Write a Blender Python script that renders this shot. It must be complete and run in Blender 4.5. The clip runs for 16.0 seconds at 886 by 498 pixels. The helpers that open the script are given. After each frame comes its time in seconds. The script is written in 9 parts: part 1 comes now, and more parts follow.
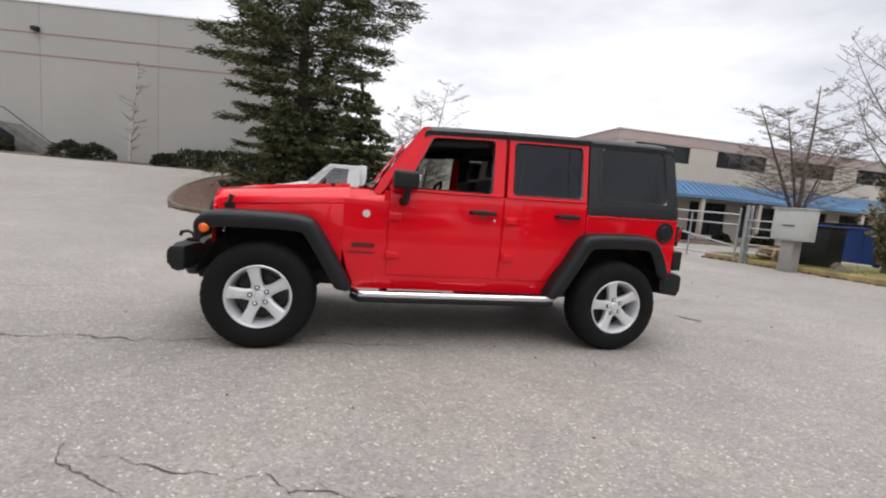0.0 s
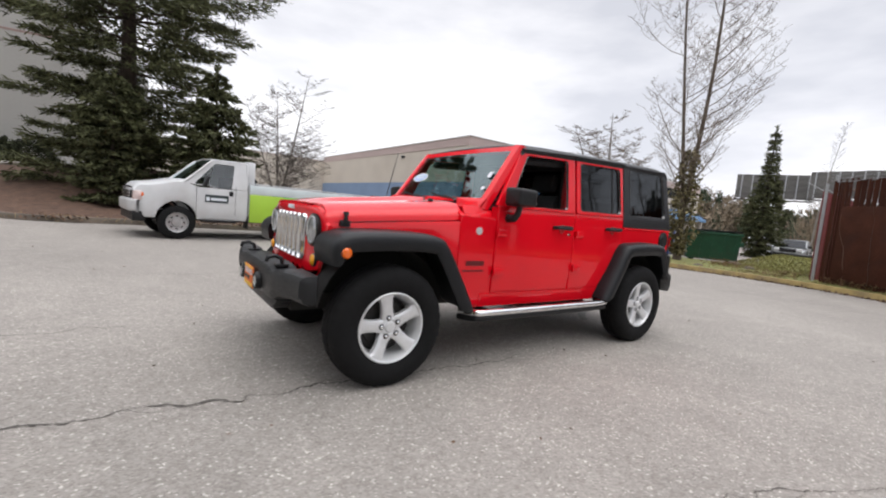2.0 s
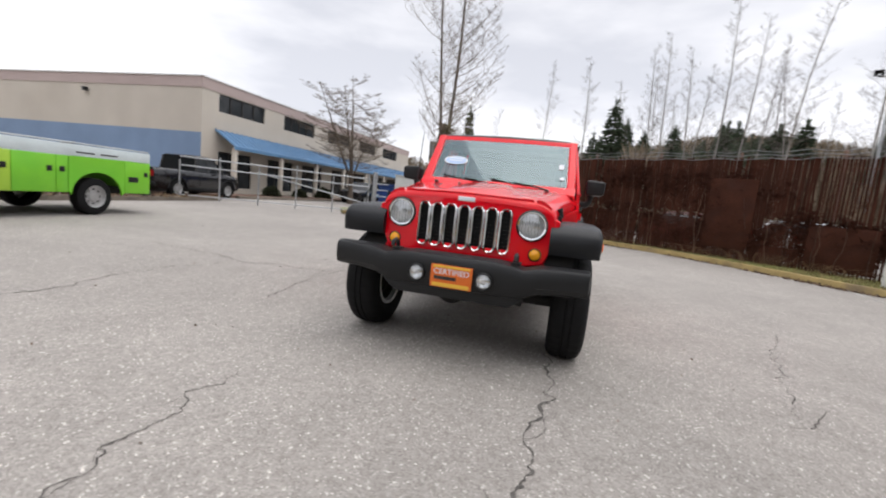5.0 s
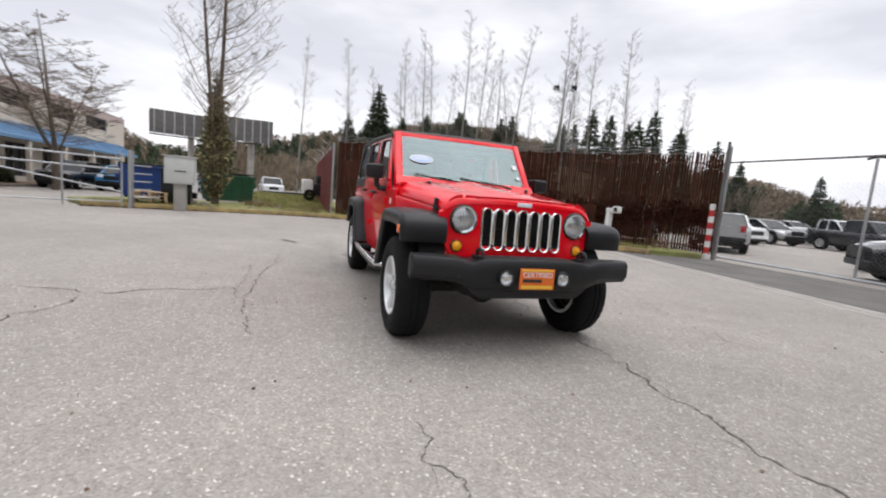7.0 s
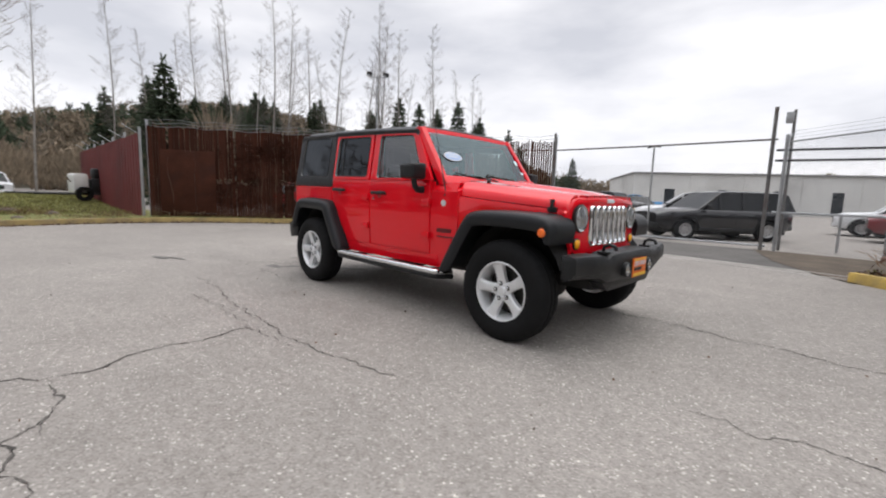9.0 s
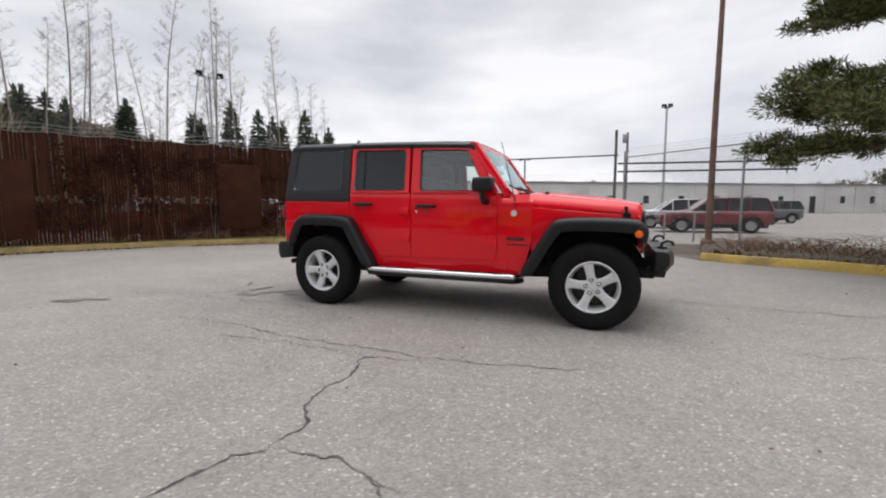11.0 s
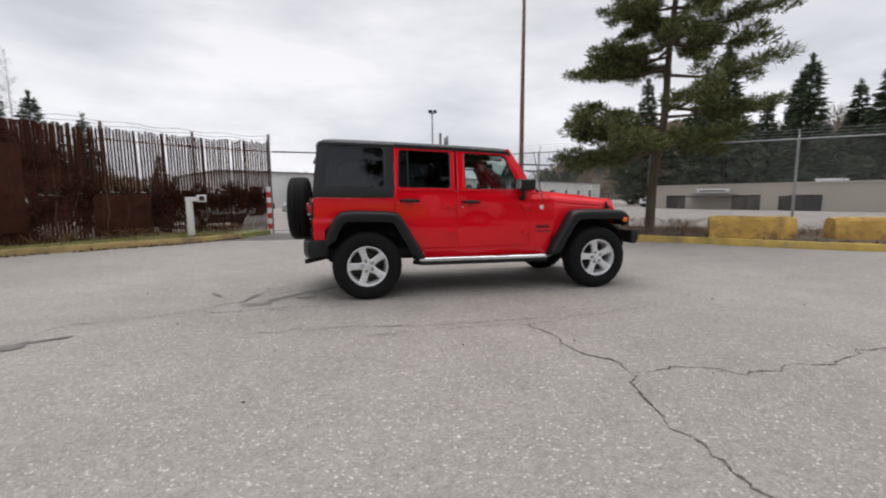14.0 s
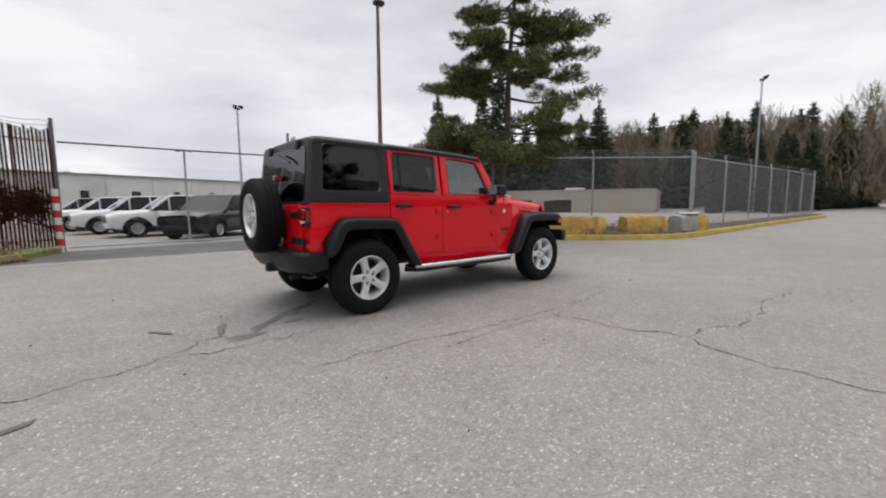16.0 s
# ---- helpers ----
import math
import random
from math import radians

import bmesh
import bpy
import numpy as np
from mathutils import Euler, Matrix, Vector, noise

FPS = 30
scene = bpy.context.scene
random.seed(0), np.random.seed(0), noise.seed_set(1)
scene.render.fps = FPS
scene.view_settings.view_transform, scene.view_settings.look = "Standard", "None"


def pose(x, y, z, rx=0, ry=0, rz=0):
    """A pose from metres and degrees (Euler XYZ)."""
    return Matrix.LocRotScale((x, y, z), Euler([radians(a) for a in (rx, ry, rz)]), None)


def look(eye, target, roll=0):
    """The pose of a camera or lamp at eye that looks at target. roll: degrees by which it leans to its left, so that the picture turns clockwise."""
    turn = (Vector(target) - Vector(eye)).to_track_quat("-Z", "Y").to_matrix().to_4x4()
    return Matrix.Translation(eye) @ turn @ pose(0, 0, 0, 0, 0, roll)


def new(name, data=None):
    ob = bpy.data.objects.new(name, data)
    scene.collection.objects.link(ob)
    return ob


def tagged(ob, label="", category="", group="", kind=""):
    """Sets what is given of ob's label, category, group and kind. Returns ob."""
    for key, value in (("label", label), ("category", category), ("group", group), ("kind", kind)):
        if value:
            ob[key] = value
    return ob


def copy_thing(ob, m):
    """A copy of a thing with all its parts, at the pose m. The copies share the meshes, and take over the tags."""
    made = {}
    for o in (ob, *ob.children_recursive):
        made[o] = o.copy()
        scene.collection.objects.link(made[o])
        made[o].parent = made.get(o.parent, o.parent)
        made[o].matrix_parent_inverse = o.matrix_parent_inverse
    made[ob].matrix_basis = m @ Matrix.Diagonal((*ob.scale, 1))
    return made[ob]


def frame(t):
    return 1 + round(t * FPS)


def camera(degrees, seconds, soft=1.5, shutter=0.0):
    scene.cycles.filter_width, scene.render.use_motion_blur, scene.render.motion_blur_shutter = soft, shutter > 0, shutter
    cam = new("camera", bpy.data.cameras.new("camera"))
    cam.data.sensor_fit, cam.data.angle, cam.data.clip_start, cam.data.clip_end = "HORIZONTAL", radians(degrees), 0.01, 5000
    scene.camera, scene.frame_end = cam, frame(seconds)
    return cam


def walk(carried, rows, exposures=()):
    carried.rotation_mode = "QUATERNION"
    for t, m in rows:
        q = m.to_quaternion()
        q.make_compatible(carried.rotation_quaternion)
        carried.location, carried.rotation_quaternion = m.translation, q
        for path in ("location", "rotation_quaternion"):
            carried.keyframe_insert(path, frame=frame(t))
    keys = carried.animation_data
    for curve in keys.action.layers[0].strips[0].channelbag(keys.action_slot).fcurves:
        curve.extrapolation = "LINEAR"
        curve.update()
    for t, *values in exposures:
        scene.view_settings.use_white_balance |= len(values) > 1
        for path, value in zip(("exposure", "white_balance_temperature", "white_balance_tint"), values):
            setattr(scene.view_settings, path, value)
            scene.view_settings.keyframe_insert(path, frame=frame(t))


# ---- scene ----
cam = camera(92.2, 16.0, soft=2.0, shutter=0.3)

PATH = [
    (0, (-0.858, -4.147, 1.213), (-0.421, -2.21, 0.981), 4.8),
    (0.5, (-1.329, -3.955, 1.206), (-0.751, -2.054, 0.98), 2.9),
    (1, (-1.847, -3.758, 1.213), (-0.982, -1.965, 1.022), 4.6),
    (1.5, (-2.339, -3.513, 1.163), (-1.268, -1.829, 1.026), 4.4),
    (2, (-2.819, -3.262, 1.171), (-1.658, -1.643, 0.999), 5.2),
    (2.5, (-3.31, -2.951, 1.156), (-2.012, -1.443, 0.95), 6.4),
    (3, (-3.721, -2.582, 1.155), (-2.3, -1.203, 0.87), 7.0),
    (5.5, (-4.96, -0.104, 1.113), (-2.988, 0.092, 0.847), 4.0),
    (6, (-5.004, 0.462, 1.121), (-3.033, 0.356, 0.798), 2.7),
    (6.5, (-4.926, 1.03, 1.123), (-2.969, 0.728, 0.838), 3.8),
    (7, (-4.793, 1.589, 1.119), (-2.911, 0.957, 0.883), 4.7),
    (7.5, (-4.533, 2.099, 1.127), (-2.728, 1.286, 0.843), 3.5),
    (8, (-4.225, 2.611, 1.115), (-2.558, 1.539, 0.848), 3.9),
    (8.5, (-3.827, 3.075, 1.113), (-2.288, 1.831, 0.824), 1.0),
    (9, (-3.424, 3.529, 1.124), (-2.034, 2.113, 0.873), 1.8),
    (11.5, (-1.111, 5.151, 1.114), (-0.465, 3.27, 0.9), -0.1),
    (12, (-0.585, 5.396, 1.126), (-0.056, 3.48, 0.904), 0.6),
    (12.5, (-0.089, 5.651, 1.147), (0.116, 3.672, 0.934), 0.2),
    (13, (0.519, 5.798, 1.142), (0.595, 3.814, 0.904), 0.6),
    (13.5, (1.072, 5.907, 1.172), (0.917, 3.927, 0.936), 0.6),
    (14, (1.638, 5.855, 1.186), (1.224, 3.913, 0.945), -0.4),
    (14.5, (2.214, 5.753, 1.2), (1.541, 3.882, 0.978), -1.3),
    (15, (2.758, 5.485, 1.167), (1.953, 3.673, 0.904), -1.2),
    (15.5, (3.261, 5.208, 1.194), (2.216, 3.515, 0.994), -0.8),
    (16, (3.729, 4.836, 1.198), (2.461, 3.305, 0.974), -0.5),
]
walk(cam, [(t, look(e, a, r)) for t, e, a, r in PATH], exposures=[(0, 0.33), (3, 0.40), (6.5, 0.40), (8.5, 0.26), (12.5, 0.08), (16, 0.04)])

# ---------------------------------------------------------------- sky and sun
world = bpy.data.worlds.new("overcast_sky")
scene.world = world
world.use_nodes = True
wn, wl = world.node_tree.nodes, world.node_tree.links
wn.clear()
SUN_EL, SUN_AZ = radians(78), radians(-80)
w_out = wn.new("ShaderNodeOutputWorld")
w_bg = wn.new("ShaderNodeBackground")
w_sky = wn.new("ShaderNodeTexSky")
w_sky.sky_type, w_sky.sun_disc = "NISHITA", False
w_sky.sun_elevation, w_sky.sun_rotation = SUN_EL, radians(90) - SUN_AZ
w_sky.air_density, w_sky.dust_density = 1.0, 4.0
w_skym = wn.new("ShaderNodeVectorMath")
w_skym.operation = "SCALE"
w_skym.inputs[3].default_value = 0.10
w_tc = wn.new("ShaderNodeTexCoord")
w_sep = wn.new("ShaderNodeSeparateXYZ")
w_map = wn.new("ShaderNodeMapping")
w_map.inputs["Scale"].default_value = (1.0, 1.0, 3.2)
w_noise = wn.new("ShaderNodeTexNoise")
w_noise.inputs["Scale"].default_value = 1.7
w_noise.inputs["Detail"].default_value = 7
w_noise.inputs["Roughness"].default_value = 0.52
w_ramp = wn.new("ShaderNodeValToRGB")
w_ramp.color_ramp.elements[0].position = 0.38
w_ramp.color_ramp.elements[0].color = (0.54, 0.55, 0.60, 1)
w_ramp.color_ramp.elements[1].position = 0.62
w_ramp.color_ramp.elements[1].color = (0.83, 0.825, 0.855, 1)
# an overcast sky is about three times as bright overhead as at the horizon, with a paler band low down
w_grad = wn.new("ShaderNodeMapRange")
w_grad.inputs["From Min"].default_value, w_grad.inputs["From Max"].default_value = 0.5, 1.0
w_grad.inputs["To Min"].default_value, w_grad.inputs["To Max"].default_value = 0.0, 1.35
w_low = wn.new("ShaderNodeMapRange")
w_low.inputs["From Min"].default_value, w_low.inputs["From Max"].default_value = 0.02, 0.42
w_low.inputs["To Min"].default_value, w_low.inputs["To Max"].default_value = 1.28, 1.05
w_both = wn.new("ShaderNodeMath")
w_both.operation = "ADD"
w_mul = wn.new("ShaderNodeVectorMath")
w_mul.operation = "SCALE"
w_mix = wn.new("ShaderNodeMix")
w_mix.data_type = "RGBA"
w_mix.inputs["Factor"].default_value = 0.93
wl.new(w_tc.outputs["Generated"], w_map.inputs["Vector"])
wl.new(w_map.outputs["Vector"], w_noise.inputs["Vector"])
wl.new(w_noise.outputs["Fac"], w_ramp.inputs["Fac"])
wl.new(w_tc.outputs["Generated"], w_sep.inputs["Vector"])
wl.new(w_sep.outputs["Z"], w_grad.inputs["Value"])
wl.new(w_ramp.outputs["Color"], w_mul.inputs[0])
wl.new(w_sep.outputs["Z"], w_low.inputs["Value"])
wl.new(w_grad.outputs["Result"], w_both.inputs[0])
wl.new(w_low.outputs["Result"], w_both.inputs[1])
wl.new(w_both.outputs[0], w_mul.inputs["Scale"])
wl.new(w_sky.outputs["Color"], w_skym.inputs[0])
wl.new(w_skym.outputs[0], w_mix.inputs["A"])
wl.new(w_mul.outputs[0], w_mix.inputs["B"])
wl.new(w_mix.outputs["Result"], w_bg.inputs["Color"])
w_bg.inputs["Strength"].default_value = 1.0
wl.new(w_bg.outputs["Background"], w_out.inputs["Surface"])

sun = new("sun", bpy.data.lights.new("sun", "SUN"))
sun.data.energy, sun.data.angle, sun.data.color = 0.85, radians(60), (1.0, 0.97, 0.93)
sun.matrix_basis = look((0, 0, 30), (-math.cos(SUN_EL) * math.cos(SUN_AZ), -math.cos(SUN_EL) * math.sin(SUN_AZ), 30 - math.sin(SUN_EL)))


# ---------------------------------------------------------------- materials
def mat(name, base, rough=0.6, metal=0.0, vary=0.0, scale=3.0, fine=60.0, bump=0.0, spec=0.5, coat=0.0, dark=None, dark_amount=0.0, dark_scale=1.0, island=0.0, stretch=None):
    """A painted, cast or grown surface: base colour varied at two scales, with fine relief and a second tone in patches."""
    m = bpy.data.materials.new(name)
    m.use_nodes = True
    n, l = m.node_tree.nodes, m.node_tree.links
    b = n["Principled BSDF"]
    b.inputs["Roughness"].default_value, b.inputs["Metallic"].default_value = rough, metal
    b.inputs["Specular IOR Level"].default_value = spec
    b.inputs["Coat Weight"].default_value = coat
    b.inputs["Coat Roughness"].default_value = 0.04
    tc = n.new("ShaderNodeTexCoord")
    vec = tc.outputs["Object"]
    if stretch:
        mp = n.new("ShaderNodeMapping")
        mp.inputs["Scale"].default_value = stretch
        l.new(vec, mp.inputs["Vector"])
        vec = mp.outputs["Vector"]
    col = n.new("ShaderNodeRGB")
    col.outputs[0].default_value = (*base, 1)
    out = col.outputs[0]

    def noisy(sc, detail=4.0):
        t = n.new("ShaderNodeTexNoise")
        t.inputs["Scale"].default_value, t.inputs["Detail"].default_value = sc, detail
        l.new(vec, t.inputs["Vector"])
        return t.outputs["Fac"]

    def lighten(value, lo, hi, src):
        r = n.new("ShaderNodeMapRange")
        r.inputs["From Min"].default_value, r.inputs["From Max"].default_value = 0.25, 0.75
        r.inputs["To Min"].default_value, r.inputs["To Max"].default_value = lo, hi
        l.new(value, r.inputs["Value"])
        s = n.new("ShaderNodeVectorMath")
        s.operation = "SCALE"
        l.new(src, s.inputs[0])
        l.new(r.outputs["Result"], s.inputs["Scale"])
        return s.outputs[0]
    if vary:
        out = lighten(noisy(scale), 1 - vary, 1 + vary, out)
        out = lighten(noisy(fine, 2.0), 1 - vary * 0.6, 1 + vary * 0.6, out)
    if island:
        oi, gi = n.new("ShaderNodeObjectInfo"), n.new("ShaderNodeNewGeometry")
        ad = n.new("ShaderNodeMath")
        ad.operation = "ADD"
        l.new(oi.outputs["Random"], ad.inputs[0])
        l.new(gi.outputs["Random Per Island"], ad.inputs[1])
        fr = n.new("ShaderNodeMath")
        fr.operation = "FRACT"
        l.new(ad.outputs[0], fr.inputs[0])
        out = lighten(fr.outputs[0], 1 - island, 1 + island, out)
    if dark:
        mx = n.new("ShaderNodeMix")
        mx.data_type = "RGBA"
        rr = n.new("ShaderNodeMapRange")
        rr.inputs["From Min"].default_value, rr.inputs["From Max"].default_value = 0.5, 0.72
        rr.inputs["To Max"].default_value = dark_amount
        l.new(noisy(dark_scale, 6.0), rr.inputs["Value"])
        l.new(rr.outputs["Result"], mx.inputs["Factor"])
        l.new(out, mx.inputs["A"])
        mx.inputs["B"].default_value = (*dark, 1)
        out = mx.outputs["Result"]
    l.new(out, b.inputs["Base Color"])
    if vary:
        rr = n.new("ShaderNodeMapRange")
        rr.inputs["To Min"].default_value, rr.inputs["To Max"].default_value = max(0.02, rough - 0.08), min(1, rough + 0.08)
        l.new(noisy(scale * 2.3), rr.inputs["Value"])
        l.new(rr.outputs["Result"], b.inputs["Roughness"])
    if bump:
        bp = n.new("ShaderNodeBump")
        bp.inputs["Strength"].default_value, bp.inputs["Distance"].default_value = min(1.0, bump), 0.01
        l.new(noisy(fine, 3.0), bp.inputs["Height"])
        l.new(bp.outputs["Normal"], b.inputs["Normal"])
    return m


def glass(name, tint, gloss_rough=0.0, boost=0.0, gloss=(0.9, 0.92, 0.93)):
    """A thin pane: tinted see-through with a Fresnel gloss on it."""
    m = bpy.data.materials.new(name)
    m.use_nodes = True
    n, l = m.node_tree.nodes, m.node_tree.links
    n.remove(n["Principled BSDF"])
    tr, gl, fr, mx = (n.new("ShaderNode" + k) for k in ("BsdfTransparent", "BsdfGlossy", "Fresnel", "MixShader"))
    tr.inputs["Color"].default_value = (*tint, 1)
    gl.inputs["Roughness"].default_value = gloss_rough
    gl.inputs["Color"].default_value = (*gloss, 1)
    fr.inputs["IOR"].default_value = 1.52
    ad = n.new("ShaderNodeMath")
    ad.operation, ad.use_clamp = "ADD", True
    ad.inputs[1].default_value = boost
    l.new(fr.outputs[0], ad.inputs[0])
    l.new(ad.outputs[0], mx.inputs[0])
    l.new(tr.outputs[0], mx.inputs[1])
    l.new(gl.outputs[0], mx.inputs[2])
    l.new(mx.outputs[0], n["Material Output"].inputs["Surface"])
    return m


def asphalt_material():
    """Old, light grey asphalt: pale stone chips in a grey binder, broad worn and dirty patches."""
    m = bpy.data.materials.new("old_asphalt")
    m.use_nodes = True
    n, l = m.node_tree.nodes, m.node_tree.links
    b = n["Principled BSDF"]
    tc = n.new("ShaderNodeTexCoord")
    vec = tc.outputs["Object"]
    vor = n.new("ShaderNodeTexVoronoi")
    vor.inputs["Scale"].default_value = 100
    l.new(vec, vor.inputs["Vector"])
    chip = n.new("ShaderNodeValToRGB")
    e = chip.color_ramp.elements
    e[0].position, e[0].color = 0.0, (0.225, 0.207, 0.189, 1)
    e[1].position, e[1].color = 1.0, (0.620, 0.580, 0.536, 1)
    for p, c in ((0.45, (0.288, 0.266, 0.243, 1)), (0.88, (0.318, 0.294, 0.269, 1)), (0.965, (0.385, 0.358, 0.329, 1))):
        k = e.new(p)
        k.color = c
    sp = n.new("ShaderNodeSeparateColor")
    l.new(vor.outputs["Color"], sp.inputs[0])
    l.new(sp.outputs[0], chip.inputs["Fac"])
    out = chip.outputs["Color"]

    def patch(scale, detail, lo, hi, src, stretch=None):
        t = n.new("ShaderNodeTexNoise")
        t.inputs["Scale"].default_value, t.inputs["Detail"].default_value, t.inputs["Roughness"].default_value = scale, detail, 0.6
        v = vec
        if stretch:
            mp = n.new("ShaderNodeMapping")
            mp.inputs["Scale"].default_value = stretch
            l.new(vec, mp.inputs["Vector"])
            v = mp.outputs["Vector"]
        l.new(v, t.inputs["Vector"])
        r = n.new("ShaderNodeMapRange")
        r.inputs["From Min"].default_value, r.inputs["From Max"].default_value = 0.3, 0.7
        r.inputs["To Min"].default_value, r.inputs["To Max"].default_value = lo, hi
        l.new(t.outputs["Fac"], r.inputs["Value"])
        s = n.new("ShaderNodeVectorMath")
        s.operation = "SCALE"
        l.new(src, s.inputs[0])
        l.new(r.outputs["Result"], s.inputs["Scale"])
        return s.outputs[0]
    out = patch(0.28, 5, 0.88, 1.12, out)
    out = patch(2.4, 6, 0.93, 1.08, out)
    out = patch(18, 4, 0.88, 1.12, out)
    l.new(out, b.inputs["Base Color"])
    b.inputs["Roughness"].default_value = 0.88
    b.inputs["Specular IOR Level"].default_value = 0.3
    bp = n.new("ShaderNodeBump")
    bp.inputs["Strength"].default_value, bp.inputs["Distance"].default_value = 0.35, 0.005
    l.new(vor.outputs["Distance"], bp.inputs["Height"])
    l.new(bp.outputs["Normal"], b.inputs["Normal"])
    return m


M_ASPHALT = asphalt_material()
M_CRACK = mat("crack_dirt", (0.088, 0.080, 0.072), 0.95, vary=0.4, scale=8)
M_STAIN = mat("oil_stain", (0.145, 0.136, 0.126), 0.7, vary=0.35, scale=5)
M_CONC = mat("weathered_concrete", (0.34, 0.325, 0.30), 0.9, vary=0.22, scale=1.5, fine=40, bump=0.4, dark=(0.12, 0.11, 0.1), dark_amount=0.5, dark_scale=1.2)
M_KERB = mat("dirty_kerb_concrete", (0.15, 0.125, 0.10), 0.9, vary=0.3, scale=2.2, fine=30, bump=0.5, dark=(0.07, 0.06, 0.05), dark_amount=0.8, dark_scale=1.7)
M_YKERB = mat("worn_yellow_kerb_paint", (0.50, 0.35, 0.09), 0.8, vary=0.25, scale=3, fine=40, bump=0.4, dark=(0.22, 0.18, 0.12), dark_amount=0.6, dark_scale=2.6)
M_OLDKERB = mat("faded_yellow_kerb_paint", (0.34, 0.25, 0.10), 0.85, vary=0.3, scale=3, fine=40, bump=0.5, dark=(0.16, 0.12, 0.08), dark_amount=0.9, dark_scale=1.6)
M_GRASS = mat("thin_winter_grass", (0.20, 0.215, 0.07), 0.95, vary=0.3, scale=2, fine=70, bump=0.8, dark=(0.17, 0.12, 0.07), dark_amount=0.9, dark_scale=0.8)
M_BLADE = mat("grass_blades", (0.21, 0.20, 0.065), 0.85, island=0.45)
M_STRAW = mat("dead_grass_blades", (0.27, 0.2, 0.1), 0.9, island=0.4)
M_BARK_MULCH = mat("bark_mulch", (0.105, 0.06, 0.04), 0.95, vary=0.4, scale=5, fine=45, bump=1.0)
M_DIRT = mat("bare_soil", (0.105, 0.082, 0.06), 0.95, vary=0.3, scale=2, fine=40, bump=0.8)
M_LEAFLITTER = mat("leaf_litter", (0.12, 0.075, 0.05), 0.95, island=0.5)


# ---------------------------------------------------------------- mesh helpers
class Geo:
    """Collects vertices and faces for one mesh."""

    def __init__(self):
        self.v, self.f = [], []

    def add(self, verts, faces):
        o = len(self.v)
        self.v.extend(verts)
        self.f.extend([tuple(i + o for i in q) for q in faces])
        return self

    def box(self, x0, x1, y0, y1, z0, z1):
        v = [(x, y, z) for z in (z0, z1) for y in (y0, y1) for x in (x0, x1)]
        return self.add(v, [(0, 2, 3, 1), (4, 5, 7, 6), (0, 1, 5, 4), (2, 6, 7, 3), (0, 4, 6, 2), (1, 3, 7, 5)])

    def tube(self, pts, radii, sides=6, cap=True):
        pts = [Vector(p) for p in pts]
        if not hasattr(radii, "__len__"):
            radii = [radii] * len(pts)
        rings = []
        up = None
        for i, p in enumerate(pts):
            d = (pts[min(i + 1, len(pts) - 1)] - pts[max(i - 1, 0)])
            if d.length < 1e-9:
                d = Vector((0, 0, 1))
            d.normalize()
            if up is None:
                up = d.orthogonal().normalized()
            a = (up - d * up.dot(d))
            a = a.normalized() if a.length > 1e-6 else d.orthogonal().normalized()
            up = a
            b = d.cross(a)
            rings.append([tuple(p + (a * math.cos(2 * math.pi * k / sides) + b * math.sin(2 * math.pi * k / sides)) * radii[i]) for k in range(sides)])
        v = [q for r in rings for q in r]
        f = []
        for i in range(len(rings) - 1):
            for k in range(sides):
                k2 = (k + 1) % sides
                f.append((i * sides + k, i * sides + k2, (i + 1) * sides + k2, (i + 1) * sides + k))
        if cap:
            f.append(tuple(range(sides - 1, -1, -1)))
            f.append(tuple((len(rings) - 1) * sides + k for k in range(sides)))
        return self.add(v, f)

    def lathe(self, profile, axis="y", centre=(0, 0, 0), seg=32, wobble=None):
        """profile: (along the axis, radius) pairs, turned round the axis through centre."""
        v, f = [], []
        m = len(profile)
        for k in range(seg):
            a = 2 * math.pi * k / seg
            for i, (t, r) in enumerate(profile):
                if wobble:
                    r = r + wobble(k, i)
                c, s = r * math.cos(a), r * math.sin(a)
                p = {"y": (c, t, s), "z": (c, s, t), "x": (t, c, s)}[axis]
                v.append(tuple(centre[j] + p[j] for j in range(3)))
        for k in range(seg):
            k2 = (k + 1) % seg
            for i in range(m - 1):
                f.append((k * m + i, k * m + i + 1, k2 * m + i + 1, k2 * m + i))
        return self.add(v, f)

    def disc(self, centre, r, axis="y", seg=24):
        v = []
        for k in range(seg):
            a = 2 * math.pi * k / seg
            c, s = r * math.cos(a), r * math.sin(a)
            p = {"y": (c, 0, s), "z": (c, s, 0), "x": (0, c, s)}[axis]
            v.append(tuple(centre[j] + p[j] for j in range(3)))
        return self.add(v, [tuple(range(seg))])

    def loft(self, rows, close=False):
        m = len(rows[0])
        v = [tuple(p) for r in rows for p in r]
        f = []
        for i in range(len(rows) - 1):
            for k in range(m if close else m - 1):
                k2 = (k + 1) % m
                f.append((i * m + k, i * m + k2, (i + 1) * m + k2, (i + 1) * m + k))
        return self.add(v, f)

    def prism(self, outline, axis, a, b):
        """A flat outline pushed from a to b along the axis: 'y' takes (x, z), 'x' takes (y, z), 'z' takes (x, y)."""
        m = len(outline)
        put = {"y": lambda p, t: (p[0], t, p[1]), "x": lambda p, t: (t, p[0], p[1]), "z": lambda p, t: (p[0], p[1], t)}[axis]
        v = [put(p, a) for p in outline] + [put(p, b) for p in outline]
        f = [tuple(range(m)), tuple(range(2 * m - 1, m - 1, -1))]
        for k in range(m):
            k2 = (k + 1) % m
            f.append((k, m + k, m + k2, k2))
        return self.add(v, f)

